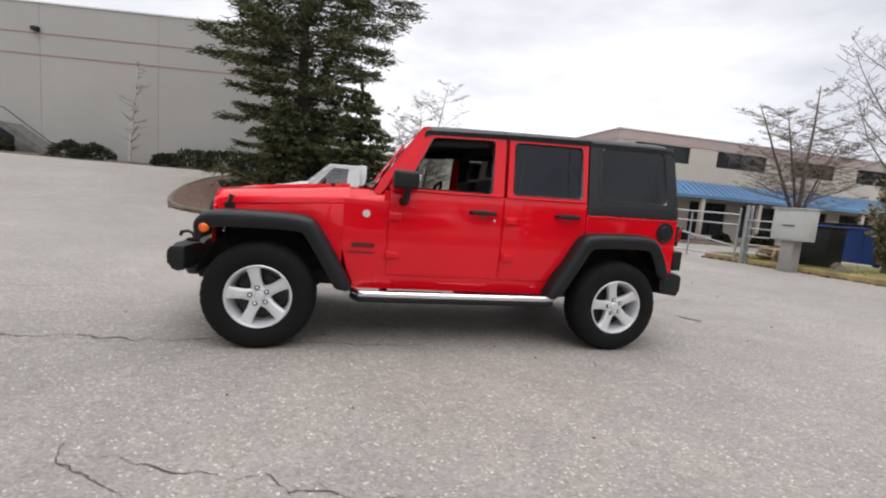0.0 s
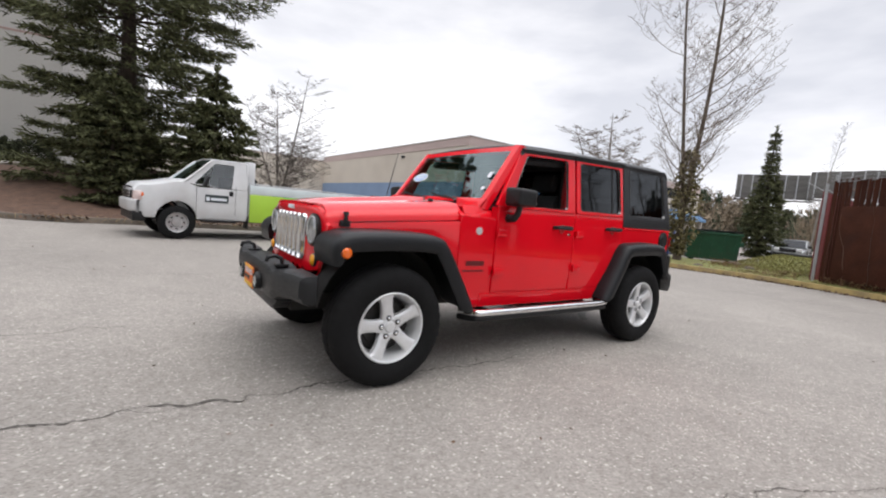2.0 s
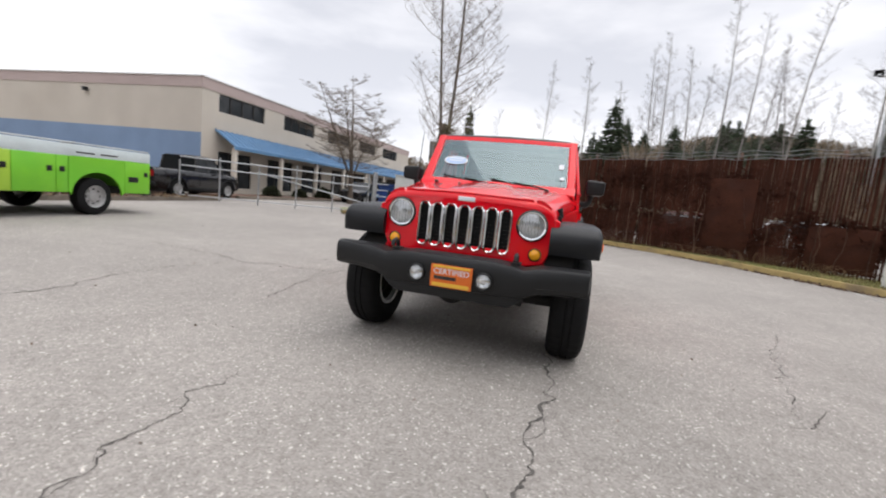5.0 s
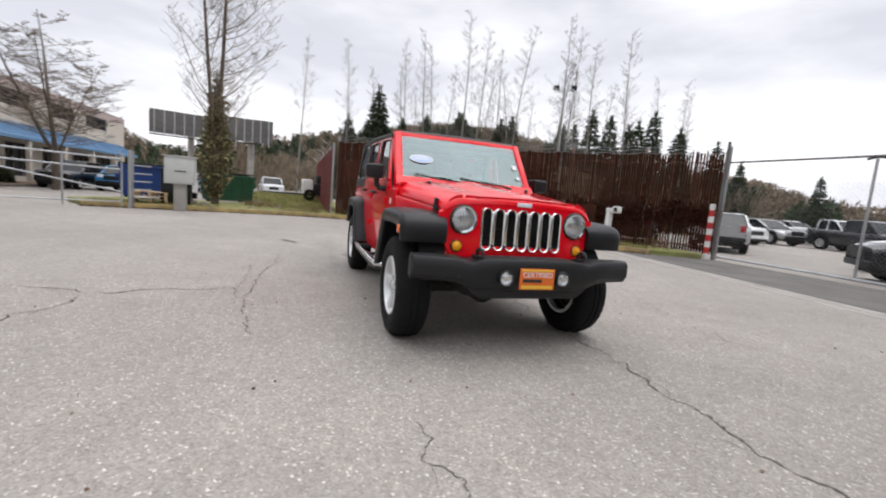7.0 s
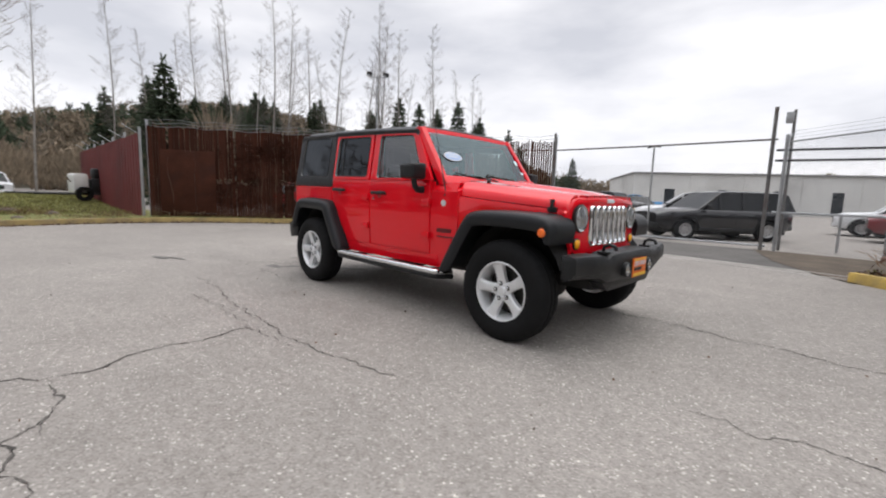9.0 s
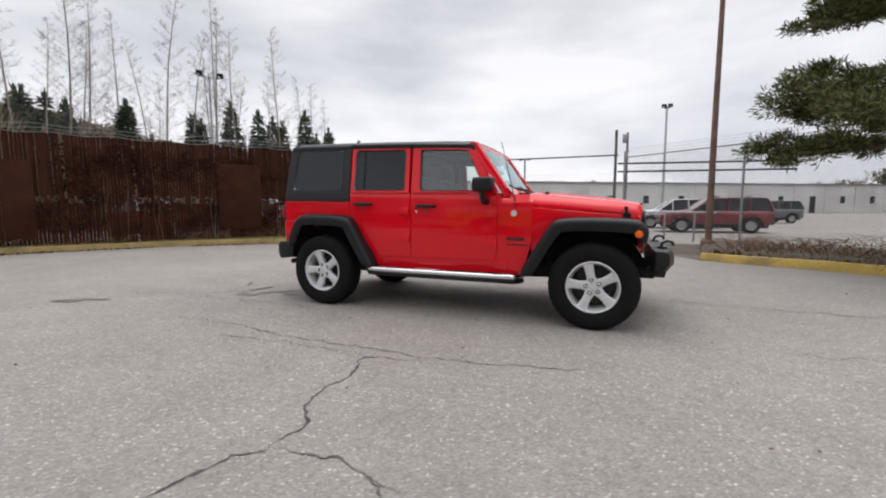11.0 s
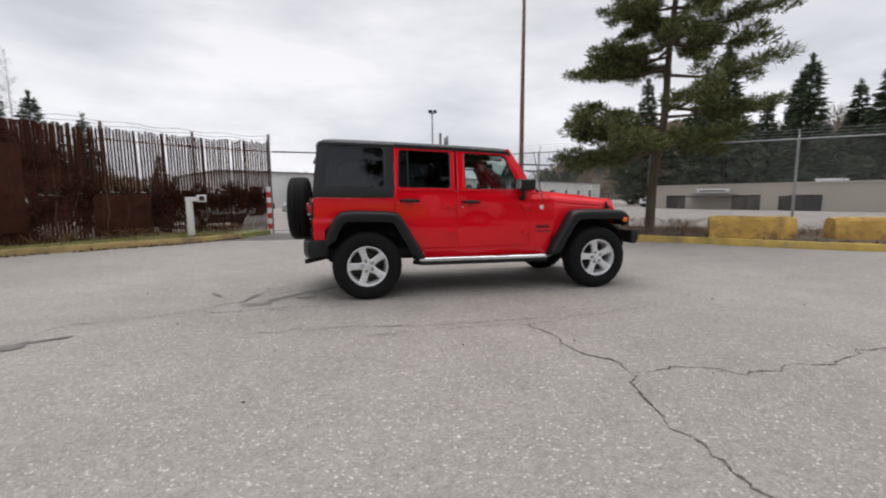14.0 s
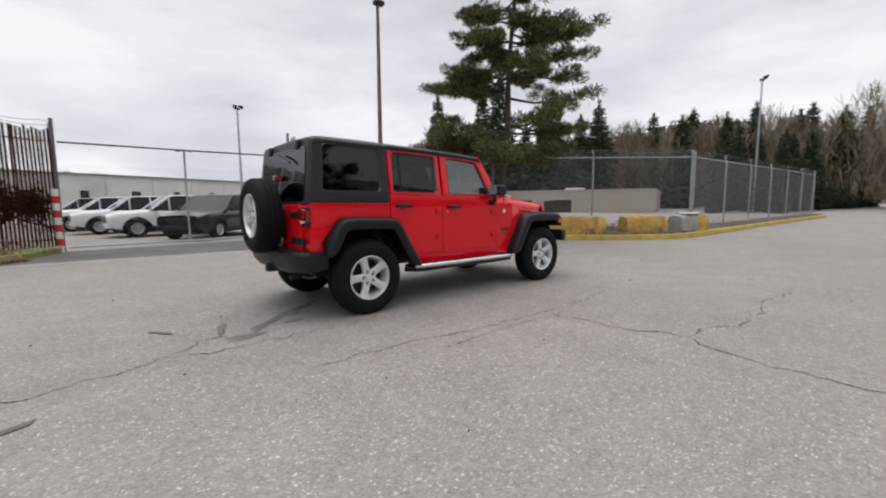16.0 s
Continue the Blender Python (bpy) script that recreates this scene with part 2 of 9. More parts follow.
    def mesh(self, name, material, bevel=0.0, segments=2, smooth=True, angle=40, thick=0.0):
        me = bpy.data.meshes.new(name)
        me.from_pydata(self.v, [], self.f)
        if bevel or thick or len(self.f) < 60000:
            bm = bmesh.new()
            bm.from_mesh(me)
            if thick:
                bmesh.ops.remove_doubles(bm, verts=bm.verts, dist=1e-5)
            bmesh.ops.recalc_face_normals(bm, faces=bm.faces)
            if thick:
                bmesh.ops.solidify(bm, geom=bm.faces[:], thickness=thick)
                bmesh.ops.recalc_face_normals(bm, faces=bm.faces)
            if bevel:
                es = [e for e in bm.edges if len(e.link_faces) == 2 and e.calc_face_angle(0) > radians(35)]
                bmesh.ops.bevel(bm, geom=es, offset=bevel, segments=segments, affect="EDGES", profile=0.5, clamp_overlap=True)
            bm.to_mesh(me)
            bm.free()
        if smooth:
            me.shade_smooth()
            me.set_sharp_from_angle(angle=radians(angle))
        me.materials.append(material)
        return me


def part(name, geo, material, parent=None, label="", m=None, **how):
    """One mesh object from a Geo, under a thing or a part."""
    ob = new(name, geo.mesh(name, material, **how) if isinstance(geo, Geo) else geo)
    ob.parent = parent
    if m is not None:
        ob.matrix_basis = m
    if label:
        ob["label"] = label
    return ob


def thing(name, label, category, group="", at=(0, 0, 0), turn=0):
    ob = tagged(new(name), label, category, group)
    ob.empty_display_size = 0.2
    ob.matrix_basis = pose(*at, 0, 0, turn)
    return ob


def structure(name, geo, material, label="", **how):
    ob = part(name, geo, material, None, label, **how)
    return tagged(ob, kind="structure")


def smooth_path(pts, n=6):
    """Catmull-Rom through the points."""
    pts = [np.array(p, float) for p in pts]
    q = [2 * pts[0] - pts[1]] + pts + [2 * pts[-1] - pts[-2]]
    out = []
    for i in range(1, len(q) - 2):
        for k in range(n):
            t = k / n
            out.append(0.5 * (2 * q[i] + (q[i + 1] - q[i - 1]) * t + (2 * q[i - 1] - 5 * q[i] + 4 * q[i + 1] - q[i + 2]) * t * t + (3 * q[i] - q[i - 1] - 3 * q[i + 1] + q[i + 2]) * t ** 3))
    out.append(pts[-1])
    return [tuple(p) for p in out]


def along(p, q, t):
    return tuple(a + (b - a) * t for a, b in zip(p, q))


def ease(t):
    t = min(1.0, max(0.0, t))
    return t * t * (3 - 2 * t)


def blades(points, dirs, length, width, rng, jitter=0.5, flat=0.0):
    """Many small two-triangle blades as one block of vertices and faces. points, dirs: arrays of N x 3."""
    n = len(points)
    d = dirs + rng.normal(0, jitter, (n, 3))
    d /= np.linalg.norm(d, axis=1)[:, None] + 1e-9
    s = np.cross(d, rng.normal(0, 1, (n, 3)) * (1, 1, 1 - flat))
    s /= np.linalg.norm(s, axis=1)[:, None] + 1e-9
    L = (length * rng.uniform(0.6, 1.3, n))[:, None]
    w = (width * rng.uniform(0.6, 1.3, n))[:, None]
    a, b, c, e = points - s * w * 0.35, points + s * w * 0.35, points + d * L * 0.6 + s * w * 0.5, points + d * L * 0.6 - s * w * 0.5
    tip = points + d * L
    v = np.stack([a, b, c, tip, e], axis=1).reshape(-1, 3)
    f = np.arange(n * 5).reshape(n, 5)
    return v, f


def blade_mesh(name, blocks, material):
    v = np.concatenate([b[0] for b in blocks])
    o, f = 0, []
    for bv, bf in blocks:
        f.append(bf + o)
        o += len(bv)
    f = np.concatenate(f)
    me = bpy.data.meshes.new(name)
    me.vertices.add(len(v))
    me.vertices.foreach_set("co", v.astype(np.float32).ravel())
    k = f.shape[1]
    me.loops.add(f.size)
    me.loops.foreach_set("vertex_index", f.astype(np.int32).ravel())
    me.polygons.add(len(f))
    me.polygons.foreach_set("loop_start", np.arange(0, f.size, k, dtype=np.int32))
    me.update(calc_edges=True)
    me.materials.append(material)
    return me


# ---------------------------------------------------------------- the ground
def ground_z(x, y):
    """The yard is level; the drive climbs towards the grey building."""
    climb = 1.75 * ease((y - 9.0) / 17.0) * ease((2.0 - x) / 9.0)
    return climb


def ground_sheet():
    def ticks(lo, hi, far):
        near = np.arange(lo, hi + 0.01, 1.5)
        return [-far, -far / 2, -160] + list(near) + [160, far / 2, far]
    xs, ys = ticks(-75, 75, 1500), ticks(-90, 60, 1500)
    g = Geo()
    g.add([(x, y, ground_z(x, y)) for y in ys for x in xs], [(j * len(xs) + i, j * len(xs) + i + 1, (j + 1) * len(xs) + i + 1, (j + 1) * len(xs) + i) for j in range(len(ys) - 1) for i in range(len(xs) - 1)])
    return structure("ground", g, M_ASPHALT, "old light grey asphalt yard with pale stone chips")


ground_sheet()


def raised_bed(name, outline, kerb, height, material, kerb_material, label, kerb_width=0.15, crown=0.0, base=None):
    """A planted bed: a slightly crowned top inside a run of kerb stones along part of its outline."""
    zf = base or (lambda x, y: 0.0)
    pts = smooth_path(kerb, 5)
    kept = base is None and outline[:len(kerb)] == kerb
    if kept:
        # the soil ends under the kerb stones, so follow their curve a little way in
        inner = []
        for i, (x, y) in enumerate(pts):
            d = (Vector(pts[min(len(pts) - 1, i + 1)]) - Vector(pts[max(0, i - 1)])).normalized()
            inner.append((x - d.y * 0.07, y + d.x * 0.07))
        outline = inner + outline[len(kerb):]
    c = np.mean(np.array(outline), axis=0)
    g = Geo()
    rings = []
    if kept:
        rings.append([(x, y, height - 0.01) for x, y in outline])
        deep = []
        for i, (x, y) in enumerate(outline):
            if i < len(pts):
                d = (Vector(pts[min(len(pts) - 1, i + 1)]) - Vector(pts[max(0, i - 1)])).normalized()
                x, y = x - d.y * 0.3, y + d.x * 0.3
            deep.append((x, y, height + crown * 0.5 + 0.02 * noise.noise((x, y, 2.0))))
        rings.append(deep)
    for s, up in () if kept else ((1.0, -0.02), (0.93, 0.0), (0.6, crown * 0.7), (0.25, crown)):
        rings.append([(c[0] + (x - c[0]) * s, c[1] + (y - c[1]) * s, zf(x, y) + height + up + (0.03 * noise.noise((x * s, y * s, 2.0)) if s < 0.9 else 0)) for x, y in outline])
    g.loft(rings, close=True)
    g.add(rings[-1], [tuple(range(len(outline)))])
    g.loft([[(x, y, zf(x, y) - 0.3) for x, y in outline], rings[0]], close=True)
    bed = structure(name, g, material, label)
    k = Geo()
    rows = []
    for i, (x, y) in enumerate(pts):
        a, b = pts[max(0, i - 1)], pts[min(len(pts) - 1, i + 1)]
        d = Vector((b[0] - a[0], b[1] - a[1], 0)).normalized()
        nrm = Vector((-d.y, d.x, 0))
        z = zf(x, y)
        wob = 0.008 * noise.noise((x * 1.3, y * 1.3, 5.0))
        p = Vector((x, y, 0))
        rows.append([tuple(p + nrm * o + Vector((0, 0, z + h + (wob if h > 0 else 0)))) for o, h in ((-0.02, -0.1), (-0.016, height - 0.02), (0.004, height + 0.015), (kerb_width - 0.02, height + 0.02), (kerb_width, height), (kerb_width, -0.1))])
    k.loft(rows)
    structure(name + "_kerb", k, kerb_material, "worn kerb edge along the " + name.replace("_", " "), angle=50)
    return bed


# ---------------------------------------------------------------- beds and kerbs
EAST_KERB = [(11.0, 8.0), (11.3, 6.8), (11.75, 4.6), (12.2, 2.0), (12.1, 0.0), (11.2, -2.0), (9.6, -4.2), (7.4, -5.8), (5.9, -6.75), (4.9, -7.9)]
raised_bed("grass_verge_east", EAST_KERB + [(4.3, -9.2), (6.9, -9.4), (10.4, -5.6), (13.8, -0.6), (26, 0.2), (26, 3.2), (17.6, 3.2), (15.5, 8.2), (12.6, 9.0)], EAST_KERB, 0.13, M_GRASS, M_OLDKERB, "thin wet grass verge along a rusty slatted fence", crown=0.06)
SOUTH_KERB = [(-3.35, -5.35), (-3.9, -4.95), (-5.4, -4.2), (-6.8, -3.05), (-8.2, -1.5), (-9.6, -0.6), (-11.5, -0.35), (-20, -0.4), (-31, -0.3)]
structure("dirt_patch", Geo().add([(-1.5, -9.6, 0.012), (-2.2, -7.2, 0.014), (-2.9, -5.9, 0.012), (-3.4, -5.2, 0.012), (-4.4, -6.0, 0.02), (-4.0, -9.4, 0.02)], [tuple(range(6))]), M_DIRT, "bare trodden dirt round the gate posts", smooth=False)
raised_bed("planting_bed_south", SOUTH_KERB + [(-31, -1.3), (-13.6, -1.6), (-10.5, -4.2), (-4, -9.4)], SOUTH_KERB, 0.14, M_DIRT, M_YKERB, "bare soil bed with dead brush behind a yellow kerb", crown=0.12)
ISLAND_KERB = [(-5.5, 24), (-7.6, 20.5), (-8.0, 16.8), (-7.2, 12.9), (-5.4, 11.1), (-3.0, 11.2), (4.0, 12.2), (10, 13.2)]
raised_bed("planting_island", ISLAND_KERB + [(10, 17), (4, 24)], ISLAND_KERB, 0.13, M_BARK_MULCH, M_KERB, "raised island of red-brown bark mulch", crown=0.12, base=ground_z)
raised_bed("building_bed", [(12.5, 15.0), (26, 15.2), (44, 15.4), (44, 16.9), (12.5, 16.9)], [(44, 15.0), (26, 14.8), (12.5, 14.6)], 0.12, M_BARK_MULCH, M_KERB, "strip of brown mulch before the beige building")
raised_bed("shrub_bed", [(-28, 28.0), (-15, 26.2), (-6, 25.4), (-6, 27.0), (-28, 30.5)], [(-6, 25.4), (-15, 26.2), (-28, 28.0)], 0.12, M_BARK_MULCH, M_KERB, "narrow mulch bed at the foot of the grey wall", base=ground_z)


def lawn_bank():
    """Grass that climbs gently from the verge along the red sheet fence."""
    g = Geo()
    xs, ts = np.linspace(14.2, 30, 22), np.linspace(0, 1, 9)
    rows = []
    for x in xs:
        y1 = 3.9 + 0.10 * (x - 14) + 0.25 * noise.noise((x * 0.6, 1.0, 4.0))
        rows.append([(x, -0.2 + (y1 + 0.2) * t, (0.155 + 0.36 * ease((x - 14.0) / 13.0) + 0.03 * noise.noise((x, t * 5, 7.0))) * (1.0 if t < 0.95 else -0.2)) for t in ts])
    g.loft(rows)
    return structure("lawn", g, M_GRASS, "rough winter lawn rising beside the sheet fence")


lawn_bank()


def ribbon(name, pts, width, material, z=0.004, label="", wander=0.03, seed=1, kind="structure"):
    """A jagged strip lying on the asphalt, wider and narrower along its way."""
    rng = random.Random(seed)
    g = Geo()
    line = []
    for a, b in zip(pts[:-1], pts[1:]):
        steps = max(2, int(math.dist(a, b) / 0.022))
        for k in range(steps):
            line.append(along(a, b, k / steps))
    line.append(pts[-1])
    walk_off, rows = 0.0, []
    for i, (x, y) in enumerate(line):
        a, b = line[max(0, i - 1)], line[min(len(line) - 1, i + 1)]
        d = Vector((b[0] - a[0], b[1] - a[1], 0)).normalized()
        nrm = Vector((-d.y, d.x, 0))
        walk_off = walk_off * 0.7 + rng.uniform(-1, 1) * wander
        w = width * rng.uniform(0.12, 1.1) * (0.5 + 0.5 * math.sin(i * 0.11 + seed) ** 2) * (0.35 + 0.65 * min(1, i / 12, (len(line) - 1 - i) / 12))
        p = Vector((x, y, z)) + nrm * (walk_off + rng.uniform(-0.25, 0.25) * width)
        rows.append([tuple(p - nrm * w / 2), tuple(p + nrm * w / 2)])
    g.loft(rows)
    ob = part(name, g, material, None, label, smooth=False)
    return tagged(ob, kind=kind)


def crack(width, seed, *pts):
    """A crack that wanders, breaks off in places and throws short side cracks."""
    rr = random.Random(seed)
    line = []
    for a, b in zip(pts[:-1], pts[1:]):
        m = max(1, int(math.dist(a, b) / 0.10))
        for k in range(m):
            x, y = along(a, b, k / m)
            line.append((x + rr.gauss(0, 0.026), y + rr.gauss(0, 0.026)))
    line.append(pts[-1])
    ribbon("pavement_crack", line, width, M_CRACK, 0.004, "dark jagged crack in the asphalt", 0.012, seed)
    for k in range(2, len(line) - 2):
        if rr.random() < 0.16:
            (x, y), (u, v) = line[k], line[k + 1]
            a = math.atan2(v - y, u - x) + rr.choice((-1, 1)) * rr.uniform(0.4, 1.2)
            side = [(x, y)]
            for _ in range(rr.randint(1, 3)):
                a += rr.gauss(0, 0.35)
                side.append((side[-1][0] + 0.09 * math.cos(a), side[-1][1] + 0.09 * math.sin(a)))
            ribbon("pavement_crack", side, width * 0.5, M_CRACK, 0.0045, "short side crack in the asphalt", 0.006, seed + k)


crack(0.017, 11, (2.6, 1.94), (2.08, 1.9), (1.5, 1.96), (1.0, 2.05), (0.1, 2.08), (-0.45, 2.1), (-1.0, 2.02), (-1.5, 1.9))
crack(0.0232, 12, (0.05, 2.08), (-0.06, 2.95), (-0.2, 3.28), (-0.22, 3.39), (-0.03, 3.75), (0.06, 4.05), (0.05, 4.65), (0.2, 5.4))
crack(0.0211, 13, (-0.22, 3.39), (-0.36, 3.47), (-0.55, 3.38), (-0.88, 3.6), (-1.5, 3.58), (-1.72, 3.57), (-2.15, 3.45), (-3.2, 3.55))
crack(0.0189, 15, (4.6, 1.5), (4.2, 1.29), (3.9, 1.16), (3.66, 1.17), (3.37, 0.97), (2.85, 0.66), (2.75, 0.1))
crack(0.019, 16, (3.37, 0.97), (3.07, 1.07), (2.58, 1.08), (2.17, 1.08), (1.4, 1.12))
crack(0.0253, 17, (-5.6, -0.5), (-4.6, -0.62), (-3.75, -0.61), (-3.3, -0.63), (-2.92, -0.65), (-2.58, -0.67), (-2.35, -0.74), (-1.65, -0.7), (-1.0, -0.78), (-0.1, -0.77))
crack(0.0147, 18, (-2.86, -0.65), (-2.74, -0.74), (-2.5, -0.7))
crack(0.0105, 19, (0.6, -3.1), (0.02, -2.89), (-0.41, -2.65), (-0.84, -2.52), (-1.36, -2.34), (-1.9, -2.2))
crack(0.0169, 20, (-2.9, 1.05), (-3.17, 1.01), (-3.36, 0.96), (-3.6, 0.92), (-4.4, 0.8))
crack(0.0127, 22, (1.6, 2.23), (0.3, 2.2), (-0.6, 2.15))
crack(0.0211, 23, (-2.1, -2.05), (-1.8, -2.36), (-1.62, -2.48))


def blot(name, x, y, rx, ry, material, label, seed, z=0.003, turn=0.0):
    rng = random.Random(seed)
    n = 26
    ph = [rng.uniform(0, 6.3) for _ in range(4)]
    pts = []
    for k in range(n):
        a = 2 * math.pi * k / n
        r = 1 + 0.22 * math.sin(2 * a + ph[0]) + 0.16 * math.sin(3 * a + ph[1]) + 0.12 * math.sin(5 * a + ph[2]) + rng.uniform(-0.06, 0.06)
        u, v = rx * r * math.cos(a), ry * r * math.sin(a)
        pts.append((x + u * math.cos(turn) - v * math.sin(turn), y + u * math.sin(turn) + v * math.cos(turn), z))
    g = Geo().add(pts, [tuple(range(n))])
    return tagged(part(name, g, material, None, label, smooth=False), kind="structure")


for i, (x, y, rx, ry, turn) in enumerate([(2.74, 0.84, 0.14, 0.09, 0.3), (2.35, 0.45, 0.40, 0.06, 0.85), (2.55, 0.62, 0.16, 0.05, 1.1), (2.05, 0.22, 0.22, 0.07, 0.6), (2.2, 0.62, 0.10, 0.05, 0.2), (1.85, 0.05, 0.2, 0.06, 0.7), (2.1, 0.38, 0.06, 0.03, 0.2), (4.16, 1.71, 0.12, 0.035, 0.5), (4.44, 1.90, 0.17, 0.075, 0.5), (4.36, 1.83, 0.09, 0.05, 0.9), (2.85, 0.45, 0.18, 0.03, 1.4), (3.3, 0.2, 0.12, 0.03, 2.2)]):
    blot("oil_stain", x, y, rx, ry, M_STAIN, "dark oily stain soaked into the asphalt", 40 + i, z=0.003 + 0.0006 * i, turn=turn)
M_OLDPAINT = mat("worn_road_paint", (0.46, 0.45, 0.43), 0.85, vary=0.25, scale=9, dark=(0.28, 0.27, 0.25), dark_amount=0.9, dark_scale=14)
for i, line in enumerate(([(-5.3, 5.95), (-4.95, 5.88), (-4.7, 5.92)], [(-4.62, 5.86), (-4.4, 5.87)], [(-5.1, 6.1), (-4.98, 6.04)], [(-4.15, 5.44), (-3.95, 5.37)])):
    ribbon("road_marking", line, 0.06, M_OLDPAINT, 0.004, "worn scrap of white road paint", 0.012, 70 + i)
# a shallow concrete gutter with two grooves before the gate of the car lot
g = Geo()
for a, b, w in (((7.0, -6.75), (-3.6, -5.55), 0.10), ((6.9, -7.1), (-3.7, -5.95), 0.12)):
    d = Vector((b[0] - a[0], b[1] - a[1], 0)).normalized()
    nr = Vector((-d.y, d.x, 0)) * w / 2
    n = 40
    rows = []
    for k in range(n + 1):
        p = Vector((*along(a, b, k / n), 0.0))
        u = 1 + 0.25 * noise.noise(p * 2)
        rows.append([tuple(p - nr * u + Vector((0, 0, 0.0))), tuple(p - nr * u * 0.7 + Vector((0, 0, 0.014))), tuple(p + nr * u * 0.7 + Vector((0, 0, 0.014))), tuple(p + nr * u + Vector((0, 0, 0.0)))])
    g.loft(rows)
structure("gutter_rails", g, M_CONC, "two pale concrete gutter edges across the lot entrance")
M_DARKASPH = mat("patched_dark_asphalt", (0.115, 0.108, 0.1), 0.9, vary=0.25, scale=1.2, fine=90, bump=0.5)
structure("entrance_apron", Geo().add([(4.9, -7.95, 0.005), (6.9, -7.15, 0.005), (-3.0, -6.05, 0.005), (-2.35, -7.4, 0.005), (-2.2, -9.6, 0.005), (4.2, -9.5, 0.005)], [tuple(range(6))]), M_DARKASPH, "darker patched asphalt before the lot gate")

# ---------------------------------------------------------------- metalwork
M_GALV = mat("galvanised_steel", (0.42, 0.43, 0.44), 0.45, 0.7, vary=0.15, scale=4, fine=50)
M_WIRE = mat("dull_fence_wire", (0.30, 0.31, 0.32), 0.6, 0.4)
M_RUSTPOLE = mat("rust_brown_painted_steel", (0.21, 0.125, 0.095), 0.7, 0.1, vary=0.3, scale=3, fine=30, dark=(0.22, 0.2, 0.18), dark_amount=0.5, dark_scale=2)
M_BLACKMETAL = mat("black_metal", (0.02, 0.02, 0.022), 0.45, 0.3, vary=0.1)
M_SLAT = mat("rusty_red_brown_slat", (0.050, 0.0175, 0.0105), 0.85, 0.0, spec=0.12, vary=0.25, scale=2, fine=30, island=0.22, dark=(0.03, 0.014, 0.01), dark_amount=0.7, dark_scale=1.4, stretch=(8, 8, 0.7))
M_REDPANEL = mat("dull_red_panel", (0.17, 0.028, 0.028), 0.6, vary=0.15, scale=1, fine=20, dark=(0.08, 0.02, 0.02), dark_amount=0.6, dark_scale=0.7)
M_WHITEPAINT = mat("chalky_white_paint", (0.72, 0.72, 0.7), 0.6, vary=0.08, scale=3, fine=30, dark=(0.4, 0.38, 0.34), dark_amount=0.5, dark_scale=2)
M_REDPAINT = mat("red_marker_paint", (0.5, 0.03, 0.03), 0.55, vary=0.12)


def chainlink(name, p, q, z0, z1, pitch=0.085, wire=0.0016, parent=None, material=None):
    """Woven wire: two sets of slanting wires clipped to the panel between p and q."""
    a, b = Vector((*p, 0)), Vector((*q, 0))
    d = b - a
    length, h = d.length, z1 - z0
    d.normalize()
    nrm = Vector((-d.y, d.x, 0))
    g = Geo()
    n = int((length + h) / pitch)
    for side in (0, 1):
        for i in range(1, n):
            s = i * pitch
            u0, v0 = (s, 0.0) if s <= length else (length, s - length)
            u1, v1 = (s - h, h) if s - h >= 0 else (0.0, s)
            if side:
                u0, u1 = length - u0, length - u1
            P, Q = a + d * u0 + Vector((0, 0, z0 + v0)), a + d * u1 + Vector((0, 0, z0 + v1))
            t = (Q - P).normalized()
            w = t.cross(nrm) * wire
            o = nrm * (0.003 if side else -0.003)
            g.add([tuple(P - w + o), tuple(P + w + o), tuple(Q + w + o), tuple(Q - w + o)], [(0, 1, 2, 3)])
    return part(name, g, material or M_WIRE, parent, smooth=False)


def wire_fence(points, height, label, z=0.1, every=3.0, barbs=True, pitch=0.085, wire=0.0016):
    f = thing("chainlink_fence", label, "fence")
    for p, q in zip(points[:-1], points[1:]):
        length = math.dist(p, q)
        n = max(1, round(length / every))
        chainlink("wire_mesh", p, q, z, z + height, pitch, wire, parent=f)
        part("top_rail", Geo().tube([(*p, z + height), (*q, z + height)], 0.021, 6), M_GALV, f)
        for k in range(n + 1):
            x, y = along(p, q, k / n)
            end = k in (0, n)
            post = part("post", Geo().tube([(x, y, z - 0.15), (x, y, z + height + (0.18 if end else 0.02))], 0.042 if end else 0.03, 8), M_GALV, f)
            if barbs:
                part("barb_arm", Geo().tube([(x, y, z + height), (x - 0.12, y - 0.1, z + height + 0.26)], 0.014, 5), M_GALV, post)
        if barbs:
            for j in range(3):
                t = (j + 1) / 3
                part("barbed_wire", Geo().tube([(p[0] - 0.12 * t, p[1] - 0.1 * t, z + height + 0.26 * t), (q[0] - 0.12 * t, q[1] - 0.1 * t, z + height + 0.26 * t)], 0.004, 3), M_WIRE, f)
    return f


wire_fence([(-1.9, -9.75), (-7.2, -5.6), (-12.7, -1.25)], 2.55, "tall galvanised chain-link fence round the car lot", pitch=0.065, wire=0.002)
wire_fence([(-12.75, -1.2), (-31.5, -1.1)], 2.55, "tall chain-link fence running along the road kerb", pitch=0.062, wire=0.0042)

M_RUSTSHEET = mat("rusty_dark_sheet", (0.055, 0.020, 0.012), 0.85, 0.0, spec=0.12, vary=0.3, scale=2, fine=30, dark=(0.04, 0.02, 0.016), dark_amount=0.7, dark_scale=1.6)
# ---- rusty slatted fence
RED_FENCE = smooth_path([(13.0, 0.35), (9.75, -4.75), (6.75, -8.1), (4.25, -9.65)], 30)


